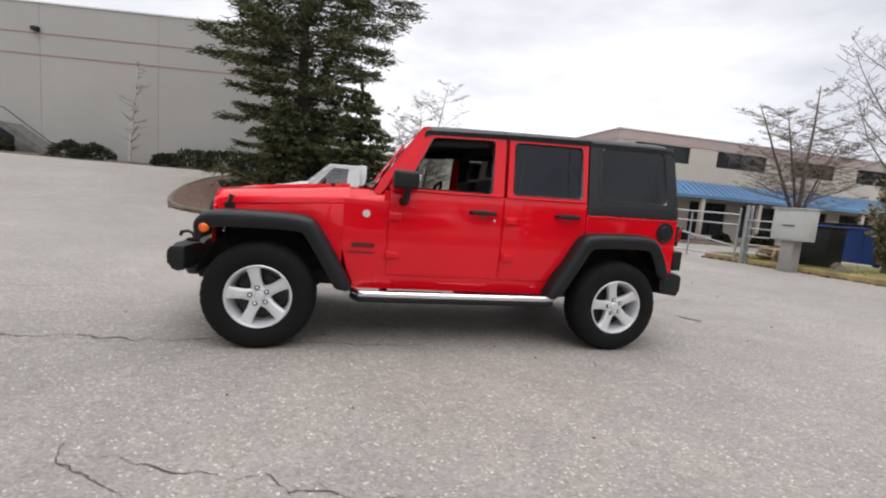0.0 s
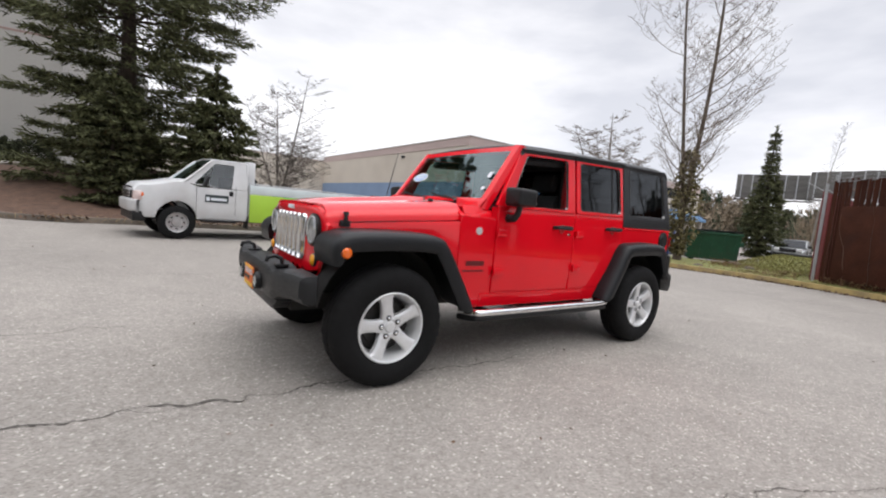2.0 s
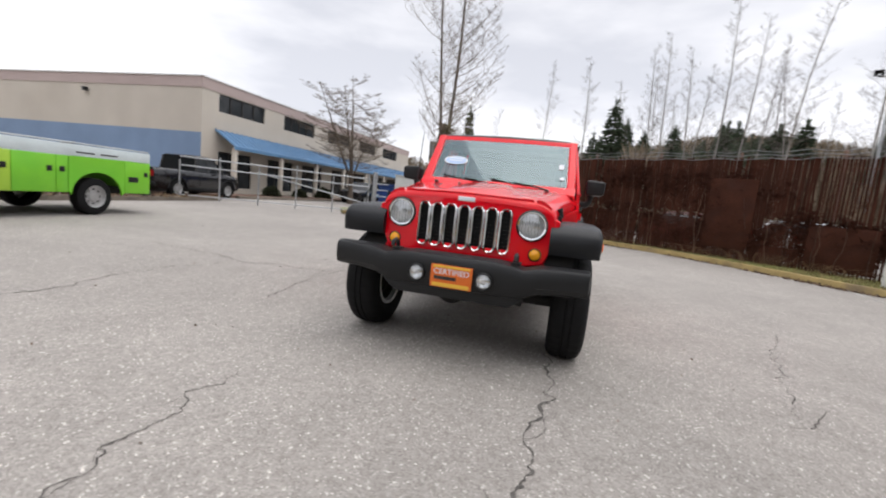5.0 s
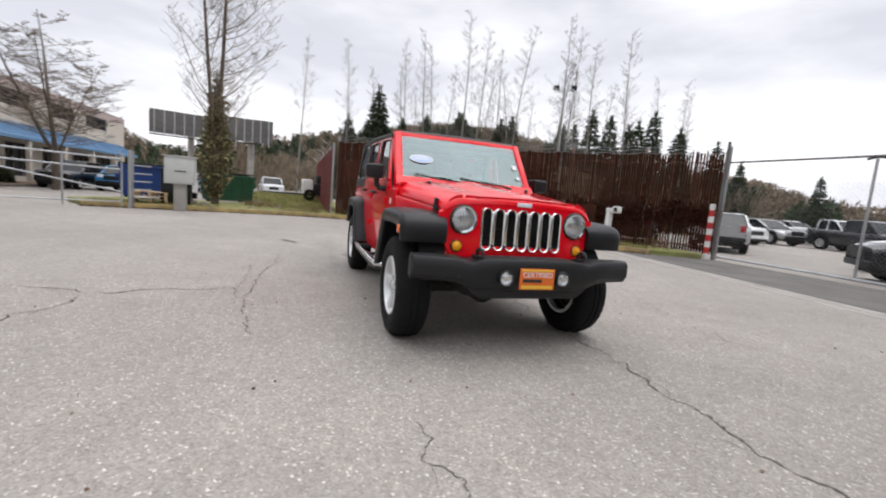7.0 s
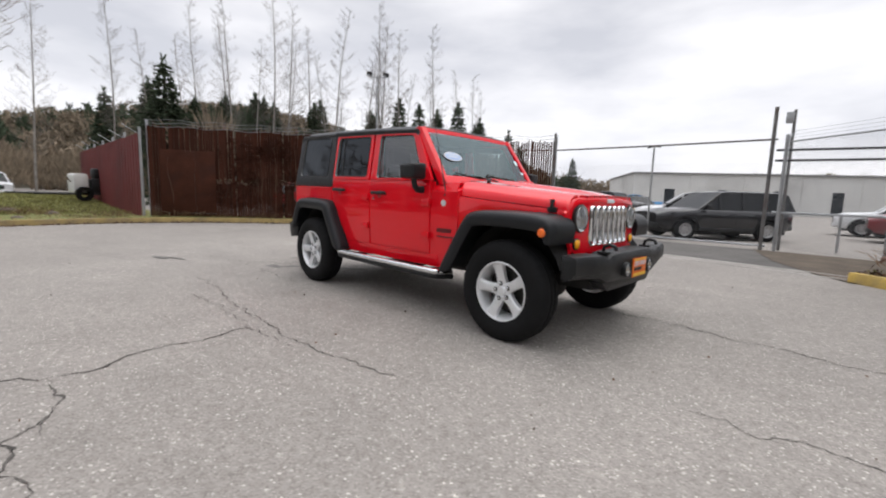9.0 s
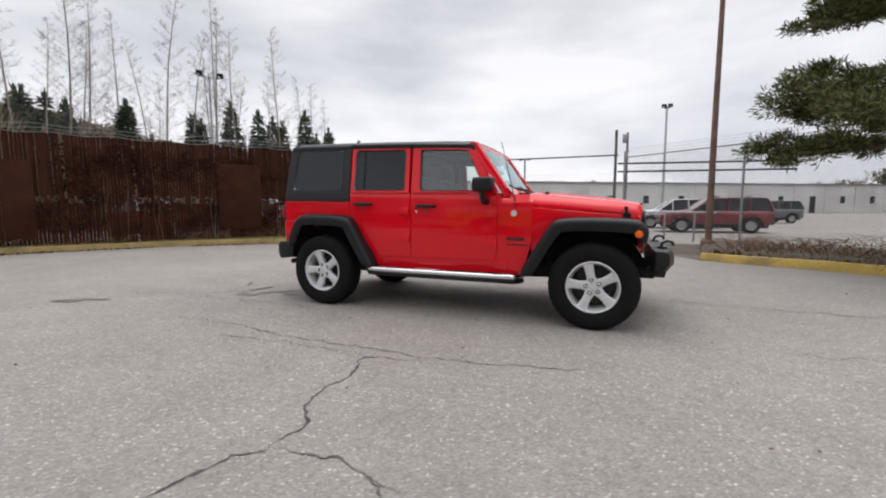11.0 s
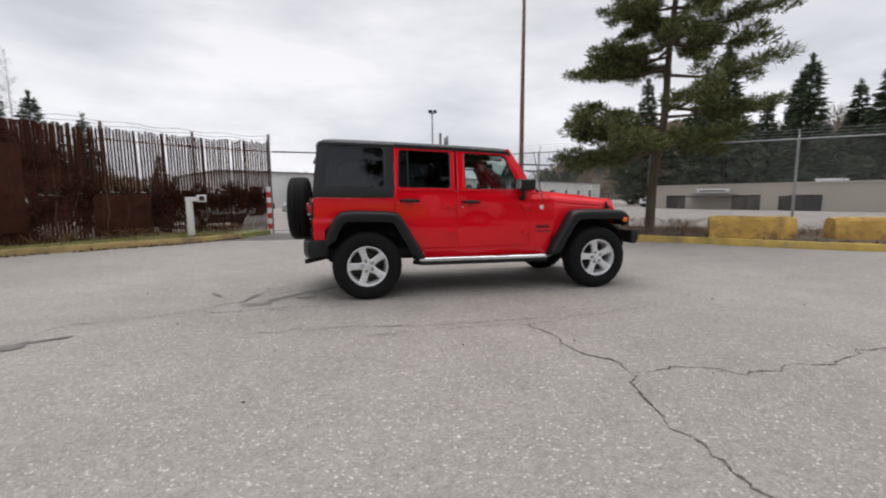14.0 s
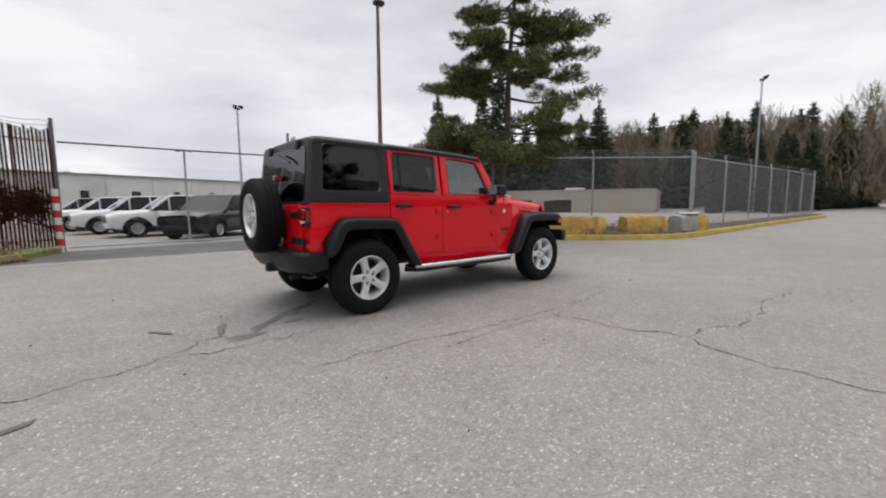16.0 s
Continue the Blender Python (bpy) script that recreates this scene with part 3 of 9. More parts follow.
def red_fence():
    f = thing("slatted_fence", "tall rusty red-brown slatted fence with broken slats", "fence", at=(0, 0, 0))
    rng = random.Random(5)
    # whole slats, and upper and lower stumps left by a break; wide ones first, narrow ones near the gate
    shapes = [[Geo().box(-w, w, -0.006, 0.006, z0, z1).mesh("slat", M_SLAT, bevel=0.004, segments=1) for z0, z1 in ((0.0, 2.9), (1.3, 2.9), (0.0, 1.1))] for w in (0.0345, 0.0245)]
    cum = [0.0]
    for a, b in zip(RED_FENCE[:-1], RED_FENCE[1:]):
        cum.append(cum[-1] + math.dist(a, b))
    total = cum[-1]

    def at(s):
        for i in range(len(cum) - 1):
            if cum[i + 1] >= s:
                t = (s - cum[i]) / (cum[i + 1] - cum[i])
                return along(RED_FENCE[i], RED_FENCE[i + 1], t), math.degrees(math.atan2(RED_FENCE[i + 1][1] - RED_FENCE[i][1], RED_FENCE[i + 1][0] - RED_FENCE[i][0]))
        return RED_FENCE[-1], 0
    s = 0.06
    while s < total - 0.05:
        (x, y), turn = at(s)
        broken = (1.9 < s < 3.3 or 4.0 < s < 6.0 or 7.6 < s < 10.6) and rng.random() < 0.75
        dz, lean = rng.uniform(-0.07, 0.03), rng.gauss(0, 0.08) if rng.random() < 0.93 else rng.gauss(0, 0.9)
        full, top, low = shapes[1 if s > 8.4 + rng.uniform(-0.5, 0.5) else 0]
        for me in ((top, low) if broken else (full,)):
            o = new("slat", me)
            o.parent = f
            o.matrix_basis = pose(x, y, 0.14 + dz * (0 if me is low else 1), 0, lean, turn)
        s += 0.076 if rng.random() < 0.985 else 0.13
    n = 7
    for k in range(n):
        (x, y), turn = at(total * k / (n - 1))
        part("post", Geo().tube([(x + 0.06, y - 0.05, -0.1), (x + 0.06, y - 0.05, 3.2)], 0.038, 8), M_GALV if k in (0, n - 1) else M_RUSTPOLE, f)
    for z in (0.32, 1.3, 2.75):
        part("rail", Geo().tube([(at(total * k / 24)[0][0] + 0.045, at(total * k / 24)[0][1] - 0.045, z) for k in range(25)], 0.02, 5), M_RUSTPOLE, f)
    # rusty sheets wired on in front
    for s0, w, z0, z1 in ((6.75, 1.2, 0.35, 2.35), (9.3, 1.35, 0.15, 1.22), (1.2, 1.6, 0.2, 2.2)):
        (x, y), turn = at(s0)
        o = part("patch_sheet", Geo().box(-w / 2, w / 2, 0.018, 0.026, z0, z1), M_RUSTSHEET, f, "rust-brown sheet wired over broken slats", bevel=0.003)
        o.matrix_basis = pose(x - 0.03, y + 0.03, 0.1, 0, 0, turn)
        o.scale = (1, -1, 1)
    # the woven wire behind the slats
    for k in range(8):
        (xa, ya), _ = at(total * k / 8)
        (xb, yb), _ = at(total * (k + 1) / 8)
        chainlink("wire_mesh", (xa + 0.014, ya - 0.02), (xb + 0.014, yb - 0.02), 0.15, 2.95, 0.07, 0.0018, parent=f, material=M_RUSTSHEET)
    for z in (3.0, 3.1, 3.2):
        part("barbed_wire", Geo().tube([(at(total * k / 40)[0][0] - 0.06, at(total * k / 40)[0][1] + 0.05, z + 0.03 * math.sin(k * 1.7 + z * 9)) for k in range(41)], 0.007, 4), M_WIRE, f)
    # dead creeper matted on the wire, high along the older stretch and in a low band towards the gate
    nr = np.random.default_rng(91)
    P, D = [], []
    for _ in range(300):
        s0 = nr.uniform(2.0, total - 0.3)
        crest = 2.75 if s0 < 7.4 else 2.75 - 1.45 * ease((s0 - 7.4) / 1.6)
        z0 = nr.uniform(0.5, crest) if s0 < 9.0 else nr.normal(1.12 if s0 < 12 else 1.2, 0.17)
        (x, y), turn = at(s0)
        n = 46
        u = nr.normal(0, 0.16, n)
        P.append(np.stack([x + u * math.cos(radians(turn)) + nr.normal(0, 0.012, n), y + u * math.sin(radians(turn)) - 0.03 + nr.normal(0, 0.012, n), z0 + nr.normal(0, 0.11, n)], axis=1))
        D.append(nr.normal(0, 1, (n, 3)) * (1, 1, 0.7) + (0, 0, -0.3))
    creeper = new("dead_creeper", blade_mesh("dead_creeper", [blades(np.concatenate(P), np.concatenate(D), 0.14, 0.045, nr, 0.6)], M_RUSTSHEET))
    tagged(creeper, "dead brown creeper matted on a slatted fence", "creeper", kind="stuff")
    # thorny stems grown through
    g = Geo()
    for k in range(26):
        (x, y), _ = at(rng.uniform(0.2, total - 0.2))
        z = 0.1
        pts = [(x - 0.08, y + 0.06, z)]
        for j in range(6):
            pts.append((pts[-1][0] + rng.uniform(-0.1, 0.1), pts[-1][1] + rng.uniform(-0.07, 0.09), pts[-1][2] + rng.uniform(0.2, 0.5)))
        g.tube(pts, [0.007] * 5 + [0.003] * 2, 3, cap=False)
    tagged(part("bramble_stems", g, M_LEAFLITTER, None, "bare bramble stems climbing a slatted fence", smooth=False), "bare bramble stems climbing a slatted fence", "brambles", kind="stuff")
    return f


red_fence()

panel_wall = thing("panel_fence", "dull red sheet fence running away from the slatted one", "fence")
for k in range(6):
    x0 = 13.1 + k * 2.2
    for j in range(10):
        xa, yo = x0 + j * 0.22, 0.03 * k + 0.02 * (j % 2)
        part("panel", Geo().box(xa + 0.004, xa + 0.216, 0.55 + yo, 0.575 + yo, 0.1, 2.75), M_REDPANEL, panel_wall, smooth=False)
    part("post", Geo().tube([(x0, 0.5 + 0.03 * k, 0), (x0, 0.5 + 0.03 * k, 2.95)], 0.04, 8), M_GALV, panel_wall)
    part("barb_arm", Geo().tube([(x0, 0.55 + 0.03 * k, 2.75), (x0, 0.95 + 0.03 * k, 3.0)], 0.012, 5), M_GALV, panel_wall)

M_OLDSTEEL = mat("weathered_dark_steel", (0.17, 0.165, 0.16), 0.6, 0.4, vary=0.3, scale=4, dark=(0.12, 0.07, 0.05), dark_amount=0.6, dark_scale=3)
# ---- gate of the car lot
gate = thing("sliding_gate", "closed chain-link sliding gate with an overhead bar", "gate")
GA, GB = (4.2, -9.6), (-1.7, -9.85)
chainlink("wire_mesh", GA, GB, 0.12, 2.2, 0.10, 0.0011, parent=gate)
part("bottom_rail", Geo().tube([(*GA, 0.1), (*GB, 0.1)], 0.03, 6), M_GALV, gate)
part("overhead_bar", Geo().tube([(*GA, 2.74), (1.2, -9.75, 2.73), (*GB, 2.74)], 0.026, 6), M_OLDSTEEL, gate)
for x, y, h, r in ((4.27, -9.55, 3.3, 0.04), (-1.62, -9.75, 3.5, 0.042), (-1.95, -10.05, 3.45, 0.032)):
    part("post", Geo().tube([(x, y, -0.1), (x, y, h)], r, 8), M_OLDSTEEL, gate)
part("support_post", Geo().tube([(1.35, -10.35, 0), (1.35, -10.35, 2.78)], 0.03, 8), M_GALV, gate)
part("support_head", Geo().tube([(1.15, -10.3, 2.76), (1.35, -10.35, 2.80), (1.55, -10.4, 2.76)], 0.028, 6), M_BLACKMETAL, gate)
part("junction_box", Geo().box(-1.95, -1.80, -10.0, -9.88, 3.12, 3.38), M_GALV, gate, "small grey box high on a post", bevel=0.01)
for z in (2.47, 2.22):
    part("crossbar", Geo().tube([(-1.7, -9.8, z), (-6.6, -10.8, z)], 0.03, 6), M_BLACKMETAL, gate, "black crossbar")
for k in range(3):
    part("brace", Geo().tube([(-1.75, -9.9, 0.95), (-4.3, -9.2, 0.95)] if k == 0 else [(-2.3 - k * 0.75, -9.7 + k * 0.2, 0.1), (-2.3 - k * 0.75, -9.7 + k * 0.2, 0.95)], 0.028, 6), M_GALV, gate)

barrier_post = thing("striped_bollard", "leaning red and white striped guard post", "bollard", at=(4.32, -9.35, 0))
for k in range(9):
    part("band", Geo().lathe([(k * 0.175, 0.001), (k * 0.175, 0.072), (k * 0.175 + 0.172, 0.072), (k * 0.175 + 0.172, 0.001)], "z", seg=14), M_REDPAINT if k % 2 else M_WHITEPAINT, barrier_post)

reader = thing("card_reader_post", "white square post with a small card reader box", "reader post", at=(6.05, -7.3, 0.1))
part("post", Geo().box(-0.07, 0.07, -0.07, 0.07, -0.1, 1.02), M_WHITEPAINT, reader, bevel=0.008)
part("arm", Geo().box(-0.36, 0.08, -0.07, 0.07, 1.02, 1.14), M_WHITEPAINT, reader, bevel=0.008)
part("reader", Geo().box(-0.42, -0.22, -0.09, 0.09, 1.0, 1.2), M_WHITEPAINT, reader, "small white box with a dark keypad", bevel=0.01)
part("keypad", Geo().box(-0.425, -0.29, 0.09, 0.096, 1.04, 1.16), M_BLACKMETAL, reader)

# ---------------------------------------------------------------- buildings
M_BEIGE = mat("beige_stucco", (0.60, 0.545, 0.47), 0.85, vary=0.06, scale=0.5, fine=30, bump=0.2, dark=(0.5, 0.44, 0.37), dark_amount=0.4, dark_scale=0.3)
M_PINKBAND = mat("pinkish_parapet_stucco", (0.50, 0.40, 0.375), 0.85, vary=0.06, scale=0.6, fine=30)
M_BLUEBAND = mat("faded_blue_wall_paint", (0.21, 0.30, 0.45), 0.8, vary=0.08, scale=0.7, fine=30)
M_AWNING = mat("blue_metal_awning", (0.105, 0.225, 0.39), 0.45, vary=0.12, scale=0.8, fine=12, dark=(0.1, 0.22, 0.38), dark_amount=0.5, dark_scale=0.4)
M_DARKGLASS = mat("dark_window_glass", (0.03, 0.035, 0.04), 0.06, vary=0.1, scale=1)
M_BRONZE = mat("dark_bronze_frame", (0.035, 0.03, 0.028), 0.5, 0.3)
M_GREYWALL = mat("grey_tilt_up_concrete", (0.385, 0.375, 0.35), 0.9, vary=0.05, scale=0.25, fine=9, bump=0.15, dark=(0.33, 0.325, 0.30), dark_amount=0.5, dark_scale=0.15)
M_STRIPE = mat("dull_red_stripe", (0.30, 0.21, 0.19), 0.85, vary=0.1)
M_WHITEWALL = mat("off_white_metal_siding", (0.64, 0.64, 0.62), 0.6, vary=0.06, scale=0.3, fine=10, dark=(0.36, 0.355, 0.34), dark_amount=0.5, dark_scale=0.2)
M_TAN = mat("tan_stucco", (0.40, 0.36, 0.31), 0.85, vary=0.06, scale=0.4, fine=20)
M_ROOF = mat("grey_roof_felt", (0.2, 0.2, 0.2), 0.9, vary=0.15, scale=0.4)


def window_unit(parent, place, w, h, panes=3, depth=0.12):
    """A framed strip window in the plane y = 0 of its own frame, looking to -y."""
    wob = part("window", Geo().box(-w / 2, w / 2, 0.03, 0.05, 0, h), M_DARKGLASS, parent, m=place, smooth=False)
    for k in range(panes + 1):
        x = -w / 2 + w * k / panes
        part("frame", Geo().box(x - 0.035, x + 0.035, -0.02, 0.03, 0, h), M_BRONZE, wob, smooth=False)
    for z in (0, h):
        part("frame", Geo().box(-w / 2 - 0.04, w / 2 + 0.04, -0.03, 0.03, z - 0.04, z + 0.04), M_BRONZE, wob, smooth=False)
    return wob


def beige_building():
    b = thing("office_building", "beige two-storey building with blue awning and dark windows", "building", at=(13.9, 18.2, 0))
    L, D, H = 31.0, 26.2, 6.05
    wins = [(1.15, 4.9), (6.85, 10.55), (12.5, 16.1), (18.0, 21.6), (23.4, 27.2)]
    z0, z1 = 4.5, 5.45
    # the front wall is pierced by the upper windows and by shop openings
    shops = [(1.2, 3.9), (5.4, 8.1), (9.2, 11.9), (13.4, 16.1), (17.2, 19.9), (21.2, 23.9), (25, 28)]

    def wall_row(za, zb, holes):
        x = 0.0
        for a, c in holes + [(L, L)]:
            part("front_wall", Geo().box(x, a, 0, 0.3, za, zb), M_BEIGE, b, smooth=False)
            x = c
    wall_row(z0, z1, wins)
    wall_row(0.35, 2.35, shops)
    for za, zb in ((2.35, z0), (-0.2, 0.35), (z1, 5.5)):
        part("front_wall", Geo().box(0, L, 0, 0.3, za, zb), M_BEIGE, b, smooth=False)
    for box in ((-0.03, L + 0.03, -0.03, 0.3), (-0.03, 0.27, 0.3, D)):
        part("parapet", Geo().box(*box, 5.5, H), M_PINKBAND, b, smooth=False)
    for box in ((-0.07, L + 0.07, -0.07, 0.36), (-0.07, 0.33, 0.36, D)):
        part("coping", Geo().box(*box, H, H + 0.06), M_WHITEPAINT, b, smooth=False)
    part("side_wall", Geo().box(0, 0.3, 0.3, D, -0.2, 5.5), M_BEIGE, b, smooth=False)
    part("blue_band", Geo().box(-0.012, 0, 0.0, D, 0.2, 3.2), M_BLUEBAND, b, smooth=False)
    for box in ((0.3, L, D - 0.3, D), (L - 0.3, L, 0.3, D - 0.3)):
        part("back_wall", Geo().box(*box, -0.2, 5.5), M_BEIGE, b, smooth=False)
    part("roof", Geo().box(0.3, L - 0.3, 0.3, D - 0.3, 5.55, 5.7), M_ROOF, b, smooth=False)
    for a, c in wins:
        window_unit(b, pose((a + c) / 2, 0.1, z0), c - a, z1 - z0, 4)
    for a, c in shops:
        window_unit(b, pose((a + c) / 2, 0.12, 0.35), c - a, 2.0, 3)
    aw = part("awning", Geo().loft([[(0.9, 0, 3.5), (L - 0.8, 0, 3.5)], [(0.9, -1.35, 2.68), (L - 0.8, -1.35, 2.68)], [(0.9, -1.37, 2.5), (L - 0.8, -1.37, 2.5)]]), M_AWNING, b, "ribbed blue metal awning", thick=0.03, smooth=False)
    seam = Geo()
    x = 0.9
    while x < L - 0.8:
        seam.add([(x, -0.01, 3.53), (x + 0.03, -0.01, 3.53), (x + 0.03, -1.36, 2.71), (x, -1.36, 2.71), (x, -0.01, 3.57), (x + 0.03, -0.01, 3.57), (x + 0.03, -1.36, 2.75), (x, -1.36, 2.75)], [(4, 5, 6, 7), (0, 4, 7, 3), (1, 2, 6, 5), (3, 7, 6, 2)])
        x += 0.4
    part("seam", seam, M_AWNING, aw, smooth=False)
    for k in range(8):
        x = 1.0 + k * 4.05
        part("column", Geo().box(x, x + 0.22, -1.3, -1.08, -0.1, 2.6), M_BEIGE, b, bevel=0.01)
    part("wall_lamp", Geo().box(-0.22, -0.02, 8.0, 8.25, 5.05, 5.25), M_BLACKMETAL, b, bevel=0.02)
    wing = thing("rear_wing", "low beige rear wing behind the parked truck", "building", at=(2.5, 44.4, 0))
    for box in ((-12, 11.4, 0, 0.3), (-12, -11.7, 0.3, 12), (11.1, 11.4, 0.3, 12)):
        part("wall", Geo().box(*box, -0.2, 5.6), M_BEIGE, wing, smooth=False)
    part("roof", Geo().box(-11.7, 11.1, 0.3, 12, 5.2, 5.35), M_ROOF, wing, smooth=False)
    part("coping", Geo().box(-12.1, 11.5, -0.06, 0.36, 5.6, 5.68), M_PINKBAND, wing, smooth=False)


def grey_building():
    b = thing("grey_warehouse", "large windowless grey concrete building with two thin stripes", "building", at=(-6.2, 26.6, 0), turn=171)
    # along its own x, away from the near corner; the wall faces +y of its frame
    L, H = 62.0, 11.2
    part("wall", Geo().box(0, L, -0.3, 0, 0, H), M_GREYWALL, b, smooth=False)
    for box in ((0, 0.3, -24, -0.3), (L - 0.3, L, -24, -0.3), (0.3, L - 0.3, -24, -23.7)):
        part("end_wall", Geo().box(*box, 0, H), M_GREYWALL, b, smooth=False)
    part("roof", Geo().box(0.3, L - 0.3, -23.7, -0.3, H - 0.5, H - 0.3), M_ROOF, b, smooth=False)
    part("coping", Geo().box(-0.05, L + 0.05, -0.36, 0.05, H, H + 0.09), M_WHITEPAINT, b, smooth=False)
    for z in (9.35, 8.05):
        part("stripe", Geo().box(0, L, 0.0, 0.012, z, z + 0.1), M_STRIPE, b, smooth=False)
    for k in range(1, 9):
        part("panel_joint", Geo().box(k * 7.2, k * 7.2 + 0.025, 0.0, 0.006, 0, H), M_STRIPE, b, smooth=False)
    lamp = part("wall_lamp", Geo().box(14.35, 14.75, 0.0, 0.3, 9.5, 9.75), M_BLACKMETAL, b, "dark floodlight on the wall", bevel=0.03)
    # flat black sheet on the wall for the shade in the loading door opening
    part("door_recess", Geo().box(16.1, 20.5, 0.0, 0.02, 1.7, 3.45), M_BLACKMETAL, b, smooth=False)
    # outside stair with a dark handrail
    st = part("stair", Geo().prism([(12.7, 1.6), (13.0, 1.6), (16.0, 3.5), (16.0, 3.7), (15.6, 3.7), (12.7, 1.82)], "y", 0.02, 1.3), M_OLDSTEEL, b, "dark outside stair", smooth=False)
    part("handrail", Geo().tube([(12.8, 1.25, 2.6), (15.6, 1.25, 4.55), (20, 1.25, 4.6)], 0.03, 6), M_BLACKMETAL, st)
    part("downpipe", Geo().tube([(19.5, 0.08, 1.5), (19.5, 0.08, 6.2)], 0.07, 8), M_WHITEPAINT, b)
    return b


def long_shed():
    b = thing("white_warehouse", "long low off-white metal warehouse behind the car lot", "building", at=(17, -50, 0), turn=211.2)
    L, H = 95.0, 4.45
    part("wall", Geo().box(0, L, 0, 0.25, -0.3, H), M_WHITEWALL, b, smooth=False)
    part("end_wall", Geo().box(0, 0.25, 0.25, 20, -0.3, H).box(L - 0.25, L, 0.25, 20, -0.3, H).box(0.25, L - 0.25, 19.75, 20, -0.3, H), M_WHITEWALL, b, smooth=False)
    part("roof", Geo().box(-0.2, L + 0.2, -0.25, 20.2, H, H + 0.18), M_ROOF, b, smooth=False)
    for k in range(16):
        x = 3.5 + k * 5.7
        part("window", Geo().box(x, x + (0.9 if k % 3 else 1.1), -0.02, 0.0, 1.6 if k % 3 else 0.1, 2.7), M_DARKGLASS, b, smooth=False)
        part("downpipe", Geo().box(x + 2.7, x + 2.82, -0.1, 0.0, 0, H), M_WHITEWALL, b, smooth=False)
    return b


def tan_building():
    """It stands on lower ground than the yard, so that its foot is hidden."""
    b = thing("tan_building", "low flat-roofed tan building across the lot", "building", at=(-34.2, -12.0, -0.95), turn=-68)
    L, H = 20.0, 3.05
    part("wall", Geo().box(0, L, -0.3, 0, -0.2, H), M_TAN, b, smooth=False)
    part("end_wall", Geo().box(0, 0.3, -14, -0.3, -0.2, H).box(L - 0.3, L, -14, -0.3, -0.2, H).box(0.3, L - 0.3, -14, -13.7, -0.2, H), M_TAN, b, smooth=False)
    part("roof", Geo().box(0.3, L - 0.3, -13.7, -0.3, H - 0.3, H - 0.15), M_ROOF, b, smooth=False)
    part("roof_unit", Geo().box(6.6, 8.2, -3.5, -2, H - 0.15, H + 0.28), M_WHITEPAINT, b, bevel=0.03)
    part("roof_edge", Geo().box(-0.05, L + 0.05, -0.02, 0.05, H - 0.1, H + 0.03), M_TAN, b, smooth=False)
    for x, w in ((7.2, 1.9), (11.0, 1.9), (16.8, 1.6)):
        window_unit(b, pose(x + w / 2, 0.03, 0.95, 0, 0, 180), w, 1.15, 2)
    part("door", Geo().box(8.95, 9.75, 0.0, 0.04, 0.0, 2.05), M_BRONZE, b, smooth=False)
    part("door_canopy", Geo().prism([(0.0, 2.2), (1.1, 2.05), (1.1, 1.98), (0.0, 2.1)], "x", 12.6, 16.2), M_BRONZE, b, "dark lean-to canopy over the doors", smooth=False)
    part("sign_board", Geo().box(13.2, 15.8, 0.02, 0.09, 2.35, 2.7), M_WHITEPAINT, b, "white sign board with a dark bar", bevel=0.01)
    part("sign_bar", Geo().box(13.5, 15.5, 0.091, 0.096, 2.47, 2.57), M_BRONZE, b, smooth=False)
    return b


beige_building()
grey_building()
long_shed()
tan_building()


# ---- billboards over the road
def billboard(at, turn, w):
    b = thing("billboard", "back of a large grey roadside billboard on posts", "billboard", at=at, turn=turn)
    part("panel", Geo().box(-w / 2, w / 2, -0.1, 0.1, 6.4, 9.3), mat("weathered_billboard_back", (0.13, 0.125, 0.118), 0.8, vary=0.25, scale=0.6, fine=6, stretch=(0.4, 1, 3)), b, smooth=False)
    part("catwalk", Geo().box(-w / 2, w / 2, -1.1, -0.1, 6.1, 6.2), M_BRONZE, b, smooth=False)
    for k in range(7):
        x = -w / 2 + w * (k + 0.5) / 7
        part("stringer", Geo().box(x - 0.06, x + 0.06, -0.22, -0.1, 6.2, 9.3), M_GALV, b, smooth=False)
    part("post", Geo().tube([(0.8, 0.25, -0.1), (0.8, 0.25, 6.5)], 0.4, 10), M_CONC, b)


billboard((58, 9.2, 0), -92, 6.9)
billboard((60, 16.6, 0), -72, 7.6)


# ---------------------------------------------------------------- the red car
def red_paint():
    m = mat("bright_red_car_paint", (0.78, 0.003, 0.014), 0.45, vary=0.03, scale=1.5, coat=0.9, spec=0.05)
    return m


M_RED = red_paint()
M_REDDULL = mat("dull_red_of_jambs_and_cup_shade", (0.42, 0.008, 0.01), 0.45)
M_BLACKPLASTIC = mat("black_textured_plastic", (0.012, 0.0125, 0.0135), 0.42, vary=0.12, scale=6, fine=220, bump=0.2, spec=0.34)
M_FLARE = mat("satin_black_flare_plastic", (0.012, 0.013, 0.015), 0.40, vary=0.08, scale=4, fine=260, bump=0.12, spec=0.3)
M_RUBBER = mat("shiny_window_rubber", (0.03, 0.03, 0.032), 0.18, spec=0.9, coat=0.6)
M_HARDTOP = mat("charcoal_hard_top", (0.021, 0.022, 0.025), 0.42, vary=0.08, scale=3, fine=240, bump=0.15, spec=0.4)
M_TYRE = mat("tyre_rubber", (0.0075, 0.0075, 0.008), 0.8, vary=0.2, scale=7, fine=90, bump=0.3, spec=0.22)
M_ALLOY = mat("silver_alloy", (0.74, 0.75, 0.76), 0.32, 0.35, vary=0.05, scale=8)
M_CHROME = mat("chrome", (0.85, 0.86, 0.87), 0.07, 1.0)
M_REFLECTOR = mat("lamp_reflector", (0.88, 0.89, 0.90), 0.4, 0.3)
